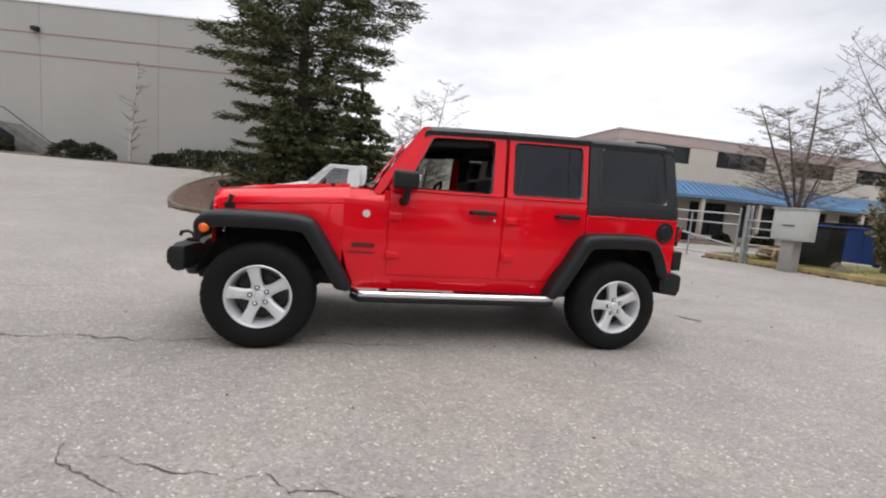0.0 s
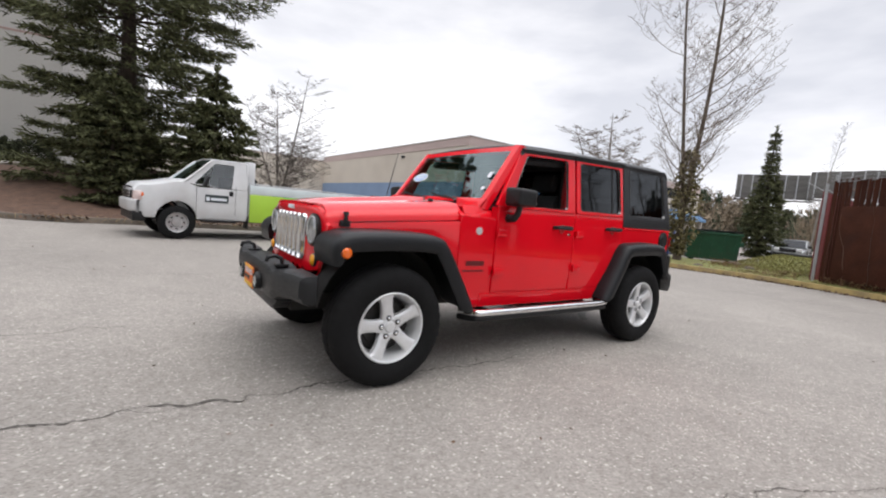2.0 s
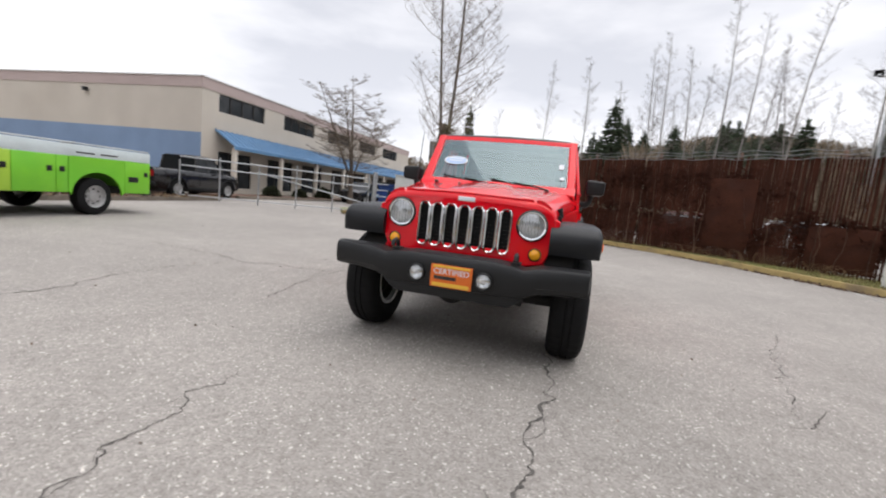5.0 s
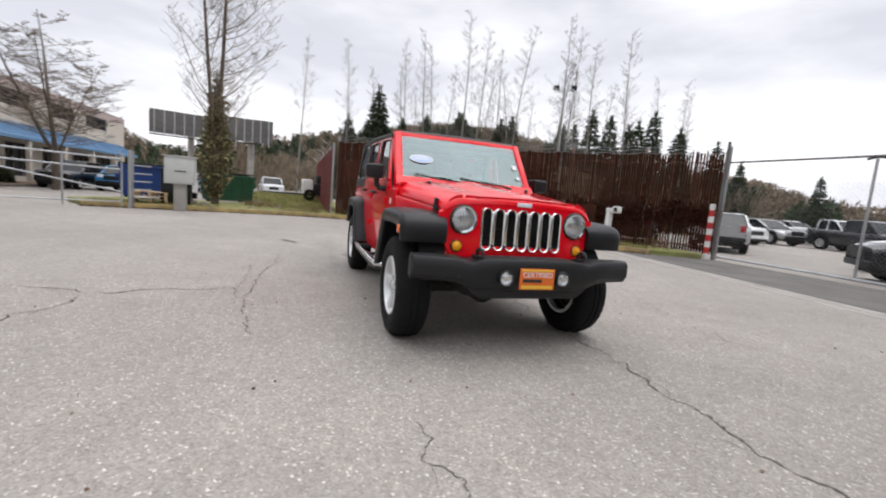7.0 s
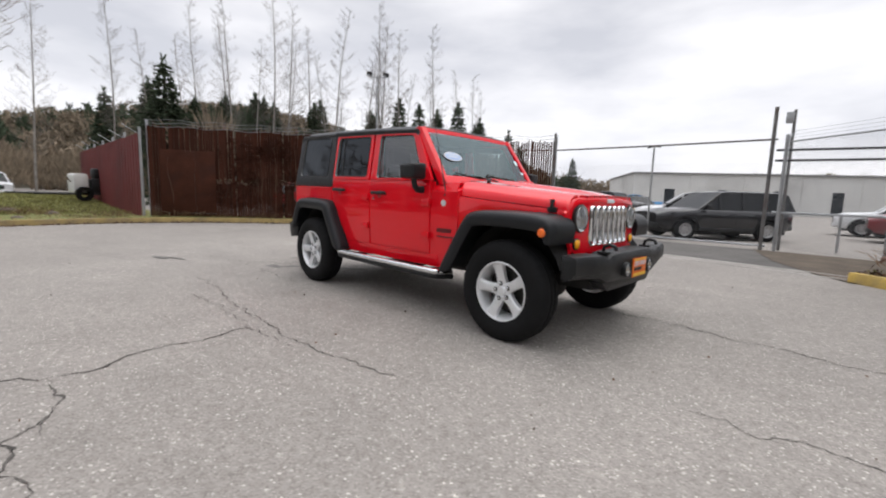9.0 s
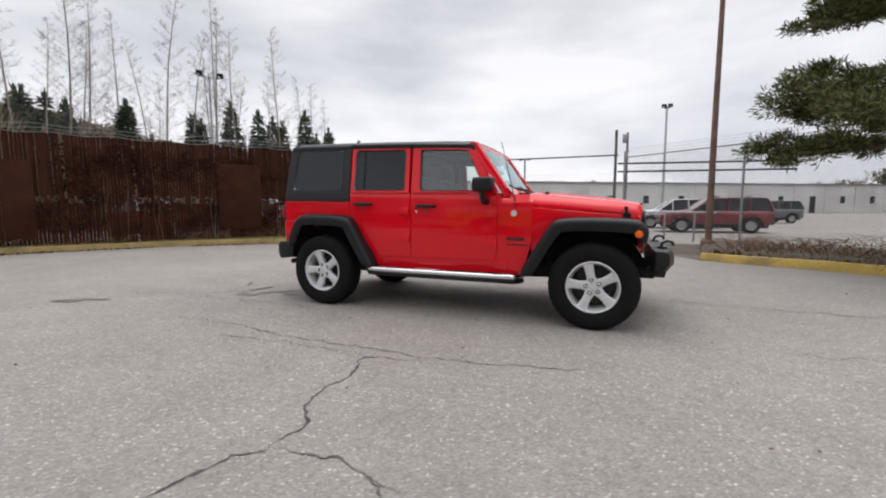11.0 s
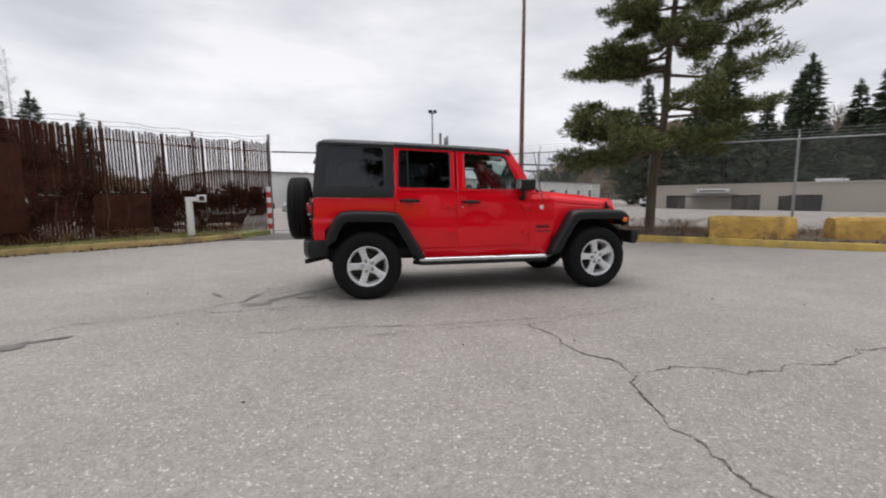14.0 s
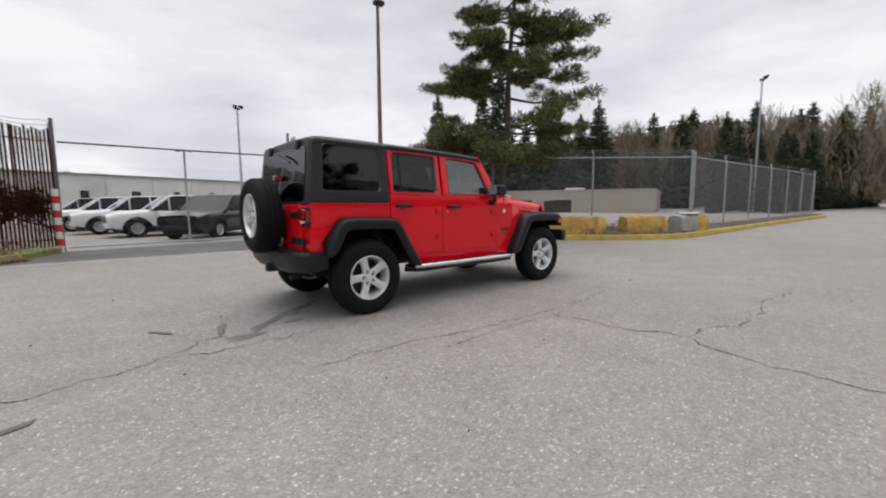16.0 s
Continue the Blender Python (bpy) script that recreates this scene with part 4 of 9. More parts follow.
# near black puts the dark of gaps, holes and hollows into the colour
M_DARKGAP = mat("cavity_shade", (0.008, 0.008, 0.008), 0.9)
M_UNDER = mat("dusty_underbody", (0.018, 0.017, 0.016), 0.85, vary=0.3, scale=6)
M_SEAT = mat("black_seat_cloth", (0.022, 0.022, 0.024), 0.85, vary=0.2, scale=12, fine=200, bump=0.3)
M_AMBER = mat("amber_lens", (0.98, 0.42, 0.015), 0.15, coat=0.6)
M_ORANGELENS = mat("bright_orange_lens", (0.92, 0.16, 0.012), 0.15, coat=0.6)
M_AMBERDARK = mat("orange_lens", (0.75, 0.13, 0.01), 0.15, coat=0.6)
M_TAILRED = mat("red_lamp_lens", (0.34, 0.006, 0.008), 0.12, coat=0.6)
M_LAMPCLEAR = glass("clear_lamp_lens", (0.95, 0.96, 0.97), 0.05, 0.24)
M_WINDSCREEN = glass("windscreen_glass", (0.58, 0.74, 0.73), 0.0, 0.10, (0.78, 0.95, 0.98))
M_FRONTGLASS = glass("front_door_glass", (0.66, 0.74, 0.71), 0.0, 0.10)
M_TINTGLASS = glass("dark_tinted_glass", (0.07, 0.075, 0.08), 0.0, 0.018, (0.64, 0.68, 0.72))
M_REARGLASS = glass("dark_rear_glass", (0.03, 0.033, 0.036), 0.04, 0.0, (0.13, 0.14, 0.15))
M_MIRROR = mat("mirror_glass", (0.8, 0.82, 0.84), 0.02, 1.0)
M_STICKERBLUE = mat("blue_sticker_print", (0.12, 0.28, 0.62), 0.5)
M_STICKERWHITE = mat("white_sticker", (0.75, 0.8, 0.85), 0.5)
M_PLATEORANGE = mat("orange_card", (0.75, 0.16, 0.02), 0.55, vary=0.06)
M_PLATEYELLOW = mat("yellow_card_print", (0.8, 0.48, 0.05), 0.55)
M_PLATEBLACK = mat("black_card_print", (0.02, 0.02, 0.02), 0.6)
M_DECAL = mat("dark_maroon_decal", (0.12, 0.006, 0.008), 0.4)

car = thing("off_road_car", "bright red four-door off-road car with black hard top parked on asphalt", "car")


def body_y(z):
    """Half width of the body sides at a height: slab sides, windows leaning in."""
    pts = [(0.40, 0.77), (0.55, 0.79), (0.80, 0.802), (1.10, 0.802), (1.26, 0.797), (1.50, 0.76), (1.76, 0.722), (1.9, 0.70)]
    for (a, ya), (b, yb) in zip(pts[:-1], pts[1:]):
        if z <= b:
            return ya + (yb - ya) * max(0, (z - a)) / (b - a)
    return pts[-1][1]


def rounded(corners, radii, n=4):
    """A polygon with its corners rounded, the same count of points for each corner."""
    out = []
    m = len(corners)
    for i in range(m):
        p, a, b = (Vector(corners[k % m]) for k in (i, i - 1, i + 1))
        r = radii[i] if hasattr(radii, "__len__") else radii
        u, v = (a - p).normalized(), (b - p).normalized()
        s, e = p + u * r, p + v * r
        for k in range(n + 1):
            t = k / n
            out.append(tuple((s * (1 - t) ** 2 + p * 2 * t * (1 - t) + e * t * t)))
    return out


def side_ring(outer, inner, side, out=0.0, n=4):
    """A side panel with a hole, following the body's side."""
    g = Geo()
    rows = []
    for t in (0.0, 0.34, 0.67, 1.0):
        rows.append([(a[0] + (b[0] - a[0]) * t, side * (body_y(a[1] + (b[1] - a[1]) * t) + out), a[1] + (b[1] - a[1]) * t) for a, b in zip(outer, inner)])
    g.loft(rows, close=True)
    return g


def side_sheet(xa, xb, zs, side, out=0.0):
    """A side panel between two edge lines xa(z), xb(z), over the heights zs."""
    g = Geo()
    rows = []
    for z in zs:
        a, b = xa(z), xb(z)
        rows.append([(a + (b - a) * t, side * (body_y(z) + out), z) for t in (0, 0.02, 0.25, 0.5, 0.75, 0.98, 1)])
    g.loft(rows)
    return g


def sloped_band(outline, side, width, out):
    """A rubber lip that slopes in from an opening's edge to its glass."""
    c = np.mean(np.array(outline), axis=0)
    rows = []
    for k, o in ((1.012, 0.003), (1.0, 0.006), (1 - width, -0.013)):
        rows.append([(c[0] + (x - c[0]) * k, side * (body_y(z) + out + o), c[1] + (z - c[1]) * k) for x, z in outline])
    return Geo().loft(rows, close=True)


def pane(outline, side, out, material, name, parent):
    g = Geo()
    c = np.mean(np.array(outline), axis=0)
    rows = [[(c[0] + (x - c[0]) * s, side * (body_y(c[1] + (z - c[1]) * s) + out), c[1] + (z - c[1]) * s) for x, z in outline] for s in (1.0, 0.5, 0.02)]
    g.loft(rows, close=True)
    o = part(name, g, material, parent)
    o.visible_shadow = False
    return o


Z_LOW = [0.575, 0.60, 0.70, 0.85, 1.0, 1.12, 1.2, 1.262]


def build_door(name, side, x0, x1, win, front):
    """x0, x1: edges of the door; win: the four corners of its window, from lower front, anticlockwise seen from the left."""
    d = new(name)
    d.parent = car
    if front:
        xa = (lambda z: x0 + 0.019)
        xb = (lambda z: x1 - (0.0 if z > 0.6 else 0.02))
    else:
        # the rear edge of a rear door follows the wheel arch
        xa = (lambda z: x0)
        xb = (lambda z: x1 - 0.30 * ease((0.98 - z) / 0.42))
    part("door_skin", side_sheet(xa, xb, Z_LOW, side), M_RED, d, thick=0.035, bevel=0.006)
    outer = rounded([(-0.572 if front else win[0][0] - 0.055, 1.266), (x1 - 0.004, 1.266), (x1 - 0.006, 1.768), (-0.292 if front else win[3][0] - 0.05, 1.758)], [0.01, 0.01, 0.03, 0.03])
    inner = rounded([win[0], win[1], win[2], win[3]], 0.035)
    part("window_frame", side_ring(outer, inner, side), M_RED, d, thick=0.03, bevel=0.004)
    part("window_seal", sloped_band(inner, side, 0.035, 0.0), M_RUBBER, d, "shiny black window rubber")
    if front and side < 0:
        # the driver's window is wound down: only the top edge of the pane shows
        part("window_glass", Geo().box(-0.42, 0.262, -0.765, -0.760, 1.20, 1.292), M_TINTGLASS, d, "wound-down window pane")
    else:
        pane(inner, side, -0.018, M_FRONTGLASS if front else M_TINTGLASS, "window_glass", d)
    if not front:
        xs = win[1][0] - 0.13
        part("division_bar", side_sheet(lambda z: xs, lambda z: xs + 0.022, [1.29, 1.5, 1.71], side, -0.014), M_BLACKPLASTIC, d, thick=0.006)
    # waist moulding, pull handle in its recess, lock
    part("belt_line", Geo().box(x0 + 0.02, x1 - 0.02, side * 0.795, side * 0.808, 1.258, 1.272), M_RED, d, bevel=0.003)
    hx, hz = x1 - 0.17, 1.115 if front else 1.127
    # nearly flat disc, darker than the body red for the shade in the cup
    part("handle_recess", Geo().lathe([(0, 0.001), (0.004 * side, 0.034), (0, 0.04)], "y", (hx, side * 0.8025, hz), 20), M_REDDULL, d)
    g = Geo().tube([(hx - 0.115, side * 0.806, hz + 0.01), (hx - 0.1, side * 0.835, hz + 0.012), (hx, side * 0.845, hz + 0.013), (hx + 0.085, side * 0.838, hz + 0.012), (hx + 0.105, side * 0.806, hz + 0.01)], [0.014, 0.017, 0.018, 0.018, 0.015], 8)
    part("handle", g, M_BLACKPLASTIC, d, "black pull handle")
    if front:
        part("lock", Geo().lathe([(0, 0.013), (0.006 * side, 0.011), (0.007 * side, 0.001)], "y", (hx + 0.13 - 0.03, side * 0.803, 1.068), 12), M_CHROME, d)
    for z in ((1.055, 0.745) if front else (1.075, 0.77)):
        hxx = x0 + 0.03
        g = Geo().box(hxx - 0.005, hxx + 0.085, side * 0.80, side * 0.822, z - 0.028, z + 0.028)
        g.tube([(hxx - 0.012, side * 0.818, z - 0.034), (hxx - 0.012, side * 0.818, z + 0.034)], 0.013, 8)
        part("hinge", g, M_RED, d, bevel=0.004)
    part("inner_panel", Geo().box(x0 + 0.05, min(x1 - 0.05, x1 - (0 if front else 0.28)), side * 0.71, side * 0.75, 0.62, 1.24), M_SEAT, d, bevel=0.01)
    return d


FRONT_WIN = [(-0.44, 1.285), (0.272, 1.285), (0.28, 1.715), (-0.235, 1.705)]
REAR_WIN = [(0.458, 1.29), (1.09, 1.29), (1.075, 1.715), (0.458, 1.715)]
for s in (-1, 1):
    build_door("front_door", s, -0.575, 0.381, FRONT_WIN, True)
    build_door("rear_door", s, 0.387, 1.137, REAR_WIN, False)


def body_shell():
    """The tub: sills, quarter panels, cowl sides, floor and inner walls."""
    b = part("tub", Geo().box(-0.62, 2.05, -0.70, 0.70, 0.50, 0.58).box(-0.66, -0.60, -0.72, 0.72, 0.5, 1.15), M_UNDER, car)
    for s in (-1, 1):
        # sill below the doors
        part("sill", side_sheet(lambda z: -0.66, lambda z: 0.885, [0.46, 0.47, 0.52, 0.562, 0.57], s, -0.004), M_RED, car, thick=0.03, bevel=0.004)
        # jambs behind the shut lines
        part("jamb", Geo().box(-0.60, 0.90, s * 0.774 - 0.008, s * 0.774 + 0.008, 0.55, 1.25).box(0.90, 1.2, s * 0.774 - 0.008, s * 0.774 + 0.008, 1.03, 1.25), M_RED, car)
        part("pillar", Geo().box(0.33, 0.44, s * 0.68 - 0.02, s * 0.68 + 0.02, 1.2, 1.74), M_REDDULL, car)
        # cowl side between fender and door
        g = side_sheet(lambda z: -0.905 + 0.10 * ease((0.72 - z) / 0.25), lambda z: -0.562, [0.46, 0.5, 0.6, 0.8, 0.95, 1.05, 1.10, 1.13, 1.15, 1.166], s, -0.008)
        part("cowl_side", g, M_RED, car, thick=0.03, bevel=0.005)
        # quarter panel behind the rear door
        g = side_sheet(lambda z: 1.145, lambda z: 2.06, [0.93, 0.96, 1.0, 1.08, 1.14, 1.152], s, -0.002)
        part("quarter_panel", g, M_RED, car, thick=0.03, bevel=0.005)
        g = side_sheet(lambda z: 1.945 - 0.10 * ease((z - 0.80) / 0.13), lambda z: 2.07, [0.66, 0.72, 0.80, 0.87, 0.935], s, -0.003)
        part("rear_corner", g, M_RED, car, thick=0.03, bevel=0.005)
        part("quarter_lip", Geo().box(1.15, 2.055, min(s * 0.78, s * 0.808), max(s * 0.78, s * 0.808), 1.148, 1.164), M_RED, car, bevel=0.004)
        # wheel housings
        for xc in (-1.473, 1.473):
            arc = [(xc + 0.47 * math.cos(a), 0.42 + 0.50 * math.sin(a)) for a in np.linspace(0.22, math.pi - 0.22, 16)]
            g = Geo().loft([[(x, s * 0.42, z) for x, z in arc], [(x, s * 0.775, z) for x, z in arc]])
            g.loft([[(x, s * 0.44, z) for x, z in arc], [(xc + (x - xc) * 0.05, s * 0.44, 0.5) for x, z in arc]])
            part("wheel_housing", g, M_UNDER, car)
    part("tailgate", Geo().prism(rounded([(-0.62, 0.70), (0.62, 0.70), (0.62, 1.15), (-0.62, 1.15)], 0.03), "x", 2.05, 2.095), M_RED, car, bevel=0.008)
    part("rear_panel", Geo().box(2.03, 2.06, -0.79, 0.79, 0.60, 1.15), M_RED, car, bevel=0.006)
    for z in (0.80, 1.05):
        part("tailgate_hinge", Geo().box(2.09, 2.115, 0.40, 0.72, z - 0.035, z + 0.035), M_BLACKPLASTIC, car, bevel=0.006)
    part("firewall", Geo().box(-0.72, -0.66, -0.70, 0.70, 0.45, 1.16), M_UNDER, car)


body_shell()


def hood_and_fenders():
    N = 14

    def section(x, t):
        """Half section of the bonnet at x; t from 0 at the nose to 1 at the windscreen."""
        w = 0.625 + 0.135 * t
        rise = ease(t / 0.25)
        zs, zt = 1.045 + 0.085 * t, 1.150 + 0.105 * t
        pts = [(w, zs - 0.004), (w - 0.004, zs + 0.03), (w - 0.03, zs + 0.062), (w - 0.10, zt - 0.012), (w - 0.20, zt), (w - 0.30, zt + 0.006), (0.20, zt + 0.012), (0.17, zt + 0.012 + 0.015 * rise), (0.0, zt + 0.014 + 0.018 * rise)]
        return pts
    rows = []
    xs = [-1.900, -1.898, -1.884, -1.845, -1.76] + list(np.linspace(-1.66, -0.865, 10))
    for x in xs:
        t = max(0.0, (x + 1.872) / 1.007)
        h = section(x, t)
        drop = {-1.900: 0.055, -1.898: 0.034, -1.884: 0.014, -1.845: 0.003}.get(x, 0.0)
        back = 0.045 * ease((-1.60 - x) / 0.3)
        row = [(x + back * (y / 0.66) ** 2.5, -y, z - drop) for y, z in h] + [(x + back * (y / 0.66) ** 2.5, y, z - drop) for y, z in reversed(h[:-1])]
        rows.append(row)
    hood = part("bonnet", Geo().loft(rows), M_RED, car, "long flat red bonnet with a raised middle", thick=0.02, angle=50)
    for s in (-1, 1):
        # fender side below the bonnet, widening to meet the cowl side
        rr = []
        for x in list(np.linspace(-1.86, -1.14, 7)) + [-1.09, -1.04, -0.99, -0.94, -0.90]:
            t = (x + 1.872) / 1.007
            w = 0.625 + 0.135 * t
            wf = w + 0.030 * ease((t - 0.35) / 0.55)
            low = 0.95 - 1.55 * max(0.0, x + 1.13)
            top = 1.033 + 0.085 * t
            rr.append([(x, s * (wf - 0.004), low), (x, s * wf, low + (top - low) * 0.5), (x, s * wf, top - 0.012), (x, s * (wf - 0.006), top), (x, s * (w - 0.03), top + 0.004)])
        part("fender_side", Geo().loft(rr), M_RED, car, thick=0.012)
        rr = []
        for x, w, z in ((-0.90, 0.772, 1.118), (-0.86, 0.772, 1.122), (-0.75, 0.772, 1.135), (-0.65, 0.770, 1.148), (-0.585, 0.768, 1.155)):
            rr.append([(x, s * (w + 0.012), z), (x, s * (w + 0.004), z + 0.035), (x, s * (w - 0.03), z + 0.066), (x, s * (w - 0.12), z + 0.092), (x, s * (w - 0.26), z + 0.11)])
        part("fender_top", Geo().loft(rr), M_RED, car, thick=0.012)
        # cowl between bonnet and windscreen
        # rubber bonnet catch
        c = part("bonnet_catch", Geo().box(-1.775, -1.705, s * 0.648 - 0.014, s * 0.648 + 0.014, 1.02, 1.06).tube([(-1.74, s * 0.655, 1.05), (-1.737, s * 0.652, 1.085), (-1.732, s * 0.640, 1.112)], [0.018, 0.013, 0.022], 8), M_BLACKPLASTIC, car, "black rubber bonnet catch", bevel=0.004)
        part("bonnet_bumper", Geo().lathe([(0, 0.022), (0.02, 0.018), (0.025, 0.001)], "z", (-1.0, s * 0.5, 1.245), 10), M_BLACKPLASTIC, hood)
        part("washer_jet", Geo().lathe([(0, 0.014), (0.012, 0.010), (0.014, 0.001)], "z", (-0.93, s * 0.3, 1.253), 8), M_BLACKPLASTIC, hood)
    cowl = Geo().loft([[(x, -0.765, z - 0.08), (x, -0.73, z - 0.02), (x, -0.4, z), (x, 0.4, z), (x, 0.73, z - 0.02), (x, 0.765, z - 0.08)] for x, z in ((-0.862, 1.255), (-0.80, 1.258), (-0.70, 1.262), (-0.62, 1.25))])
    part("cowl", cowl, M_RED, car, thick=0.015)
    part("cowl_grille", Geo().box(-0.79, -0.69, -0.42, 0.42, 1.262, 1.268), M_BLACKPLASTIC, car, bevel=0.002)


hood_and_fenders()


def front_face():
    """The upright face with seven slots, chrome slot rings, headlamps and indicators."""
    def top(y):
        a = abs(y)
        return 1.135 - 0.02 * a - 0.10 * ease((a - 0.50) / 0.17)

    def bot(y):
        a = abs(y)
        return 0.69 + 0.03 * ease((a - 0.40) / 0.25) + 0.25 * ease((a - 0.56) / 0.12)

    def face_x(y, z):
        return -1.905 + 0.10 * (z - 0.75) * 0.35 + 0.045 * (abs(y) / 0.66) ** 2.5
    slots = [0.098 * k for k in range(-3, 4)]
    hw, sz0, sz1 = 0.029, 0.792, 1.058
    ys = sorted({round(v, 4) for c in slots for v in (c - hw, c + hw)} | {round(v, 4) for v in (-0.655, -0.645, -0.62, -0.585, 0.585, 0.62, 0.645, 0.655)} | {round(sg * (0.372 + 0.0125 * k), 4) for k in range(17) for sg in (-1, 1)})
    g = Geo()
    for a, b in zip(ys[:-1], ys[1:]):
        mid = (a + b) / 2
        inside = any(abs(mid - c) < hw for c in slots)
        lamp_h = math.sqrt(max(0.0, 0.098 ** 2 - (abs(mid) - 0.472) ** 2))
        spans = [(None, sz0), (sz1, None)] if inside else [(None, 0.978 - lamp_h), (0.978 + lamp_h, None)] if lamp_h > 0.01 else [(None, None)]
        for lo, hi in spans:
            rows = []
            for t in (0.0, 0.06, 0.3, 0.6, 0.94, 1.0):
                row = []
                for y in (a, b):
                    z0, z1 = (bot(y) if lo is None else lo), (top(y) if hi is None else hi)
                    z = z0 + (z1 - z0) * t
                    row.append((face_x(y, z) + (0.02 if ((t == 0.0 and lo is None) or (t == 1.0 and hi is None)) else 0), y, z))
                rows.append(row)
            g.loft(rows)
    part("grille_panel", g, M_RED, car, "red front panel with seven upright slots", thick=0.03, angle=35)
    # near-black plate for the dark behind the slots
    part("radiator", Geo().box(-1.845, -1.83, -0.37, 0.37, 0.74, 1.09), M_DARKGAP, car)
    for c in slots:
        ring = rounded([(c - 0.0485, sz0 - 0.034), (c + 0.0485, sz0 - 0.034), (c + 0.0485, sz1 + 0.022), (c - 0.0485, sz1 + 0.022)], 0.047, 6)
        mid = np.mean(np.array(ring), axis=0)
        rows = []
        for sy, sz, x in ((1.0, 1.0, 0.004), (0.97, 0.992, -0.014), (0.80, 0.955, -0.024), (0.62, 0.915, -0.018), (0.53, 0.895, 0.004), (0.51, 0.89, 0.03)):
            rows.append([(face_x(y, z) + x, mid[0] + (y - mid[0]) * sy, mid[1] + (z - mid[1]) * sz) for y, z in ring])
        surround = part("slot_ring", Geo().loft(rows, close=True), M_CHROME, car, "chrome slot surround")
        g = Geo()
        for k in range(9):
            z = sz0 + 0.02 + k * (sz1 - sz0 - 0.04) / 8
            g.box(-1.888, -1.884, c - 0.028, c + 0.028, z - 0.002, z + 0.002)
        part("slot_mesh", g, M_BLACKPLASTIC, surround, smooth=False)
    for s in (-1, 1):
        y, z, x = s * 0.472, 0.978, face_x(0.47, 0.978)
        lamp = part("headlamp", Geo().lathe([(0.02, 0.105), (-0.012, 0.108), (-0.022, 0.1), (-0.018, 0.088), (0.02, 0.086)], "x", (x, y, z), 36), M_BLACKPLASTIC, car, "round headlamp with a clear ribbed lens")
        part("bezel", Geo().lathe([(-0.016, 0.1), (-0.022, 0.096), (-0.02, 0.087), (0.005, 0.085)], "x", (x, y, z), 36), M_CHROME, lamp)
        part("reflector", Geo().lathe([(-0.006, 0.086), (0.02, 0.078), (0.045, 0.05), (0.055, 0.015), (0.056, 0.001)], "x", (x, y, z), 32), M_REFLECTOR, lamp)
        part("bulb_shield", Geo().lathe([(0.05, 0.016), (0.0, 0.018), (-0.006, 0.001)], "x", (x, y, z), 16), M_ALLOY, lamp)
        g = Geo()
        for k in range(-3, 4):
            h = math.sqrt(0.08 ** 2 - (k * 0.022) ** 2)
            g.box(x + 0.002, x + 0.006, y + k * 0.022 - 0.0025, y + k * 0.022 + 0.0025, z - h, z + h)
        part("lens_rib", g, M_LAMPCLEAR, lamp, smooth=False)
        part("lens", Geo().lathe([(-0.012, 0.087), (-0.024, 0.07), (-0.03, 0.04), (-0.032, 0.001)], "x", (x, y, z), 32), M_LAMPCLEAR, lamp).visible_shadow = False
        y, z = s * 0.512, 0.783
        x = face_x(0.51, 0.783)
        sig = part("indicator", Geo().lathe([(0.01, 0.046), (-0.008, 0.045), (-0.01, 0.039), (0, 0.037)], "x", (x, y, z), 24), M_BLACKPLASTIC, car)
        part("lens", Geo().lathe([(-0.004, 0.04), (-0.018, 0.034), (-0.024, 0.018), (-0.026, 0.001)], "x", (x, y, z), 24), M_AMBER, sig, "amber indicator lens")
    # raised maker's badge as a plain bar
    part("badge", Geo().box(-1.908, -1.892, -0.065, 0.055, 1.100, 1.130), M_STICKERWHITE, car, "small pale badge on the nose", bevel=0.004)


front_face()


def flare(side, path, name):
    pts = smooth_path(path, 4)
    rows = []
    sec = [(0.60, 0.012), (0.84, 0.012), (0.895, 0.006), (0.925, -0.006), (0.938, -0.03), (0.938, -0.085), (0.922, -0.108), (0.895, -0.108), (0.885, -0.06), (0.60, -0.05)]
    m = len(pts)
    for i, (x, z) in enumerate(pts):
        a, b = pts[max(0, i - 1)], pts[min(m - 1, i + 1)]
        t = Vector((b[0] - a[0], b[1] - a[1])).normalized()
        nrm = Vector((-t.y, t.x))
        end = min(1.0, 0.45 + 0.55 * min(i, m - 1 - i) / 4)
        rows.append([(x + nrm.x * o * end, side * (0.60 + (y - 0.60) * (1.0 if end == 1 else 0.97 + 0.03 * end)), z + nrm.y * o * end) for y, o in sec])
    g = Geo().loft(rows, close=True)
    k = len(sec)
    g.f.append(tuple(range(k)))
    g.f.append(tuple(range((m - 1) * k, m * k)))
    return part(name, g, M_FLARE, car, "broad satin black wheel-arch flare", angle=55)


F_PATH = [(-1.895, 0.80), (-1.905, 0.89), (-1.875, 0.955), (-1.78, 0.995), (-1.45, 1.008), (-1.18, 0.995), (-1.085, 0.935), (-0.955, 0.73), (-0.845, 0.54), (-0.815, 0.48)]
R_PATH = [(0.80, 0.48), (0.84, 0.55), (0.965, 0.76), (1.075, 0.945), (1.17, 1.0), (1.45, 1.015), (1.70, 1.012), (1.80, 0.97), (1.875, 0.86), (1.925, 0.74), (1.945, 0.66)]
for s in (-1, 1):
    f = flare(s, F_PATH, "front_flare")
    part("side_marker", Geo().lathe([(s * 0.925, 0.034), (s * 0.938, 0.033), (s * 0.947, 0.025), (s * 0.950, 0.001)], "y", (-1.832, 0, 0.882), 22), M_ORANGELENS, f, "orange side marker lamp")
    flare(s, R_PATH, "rear_flare")


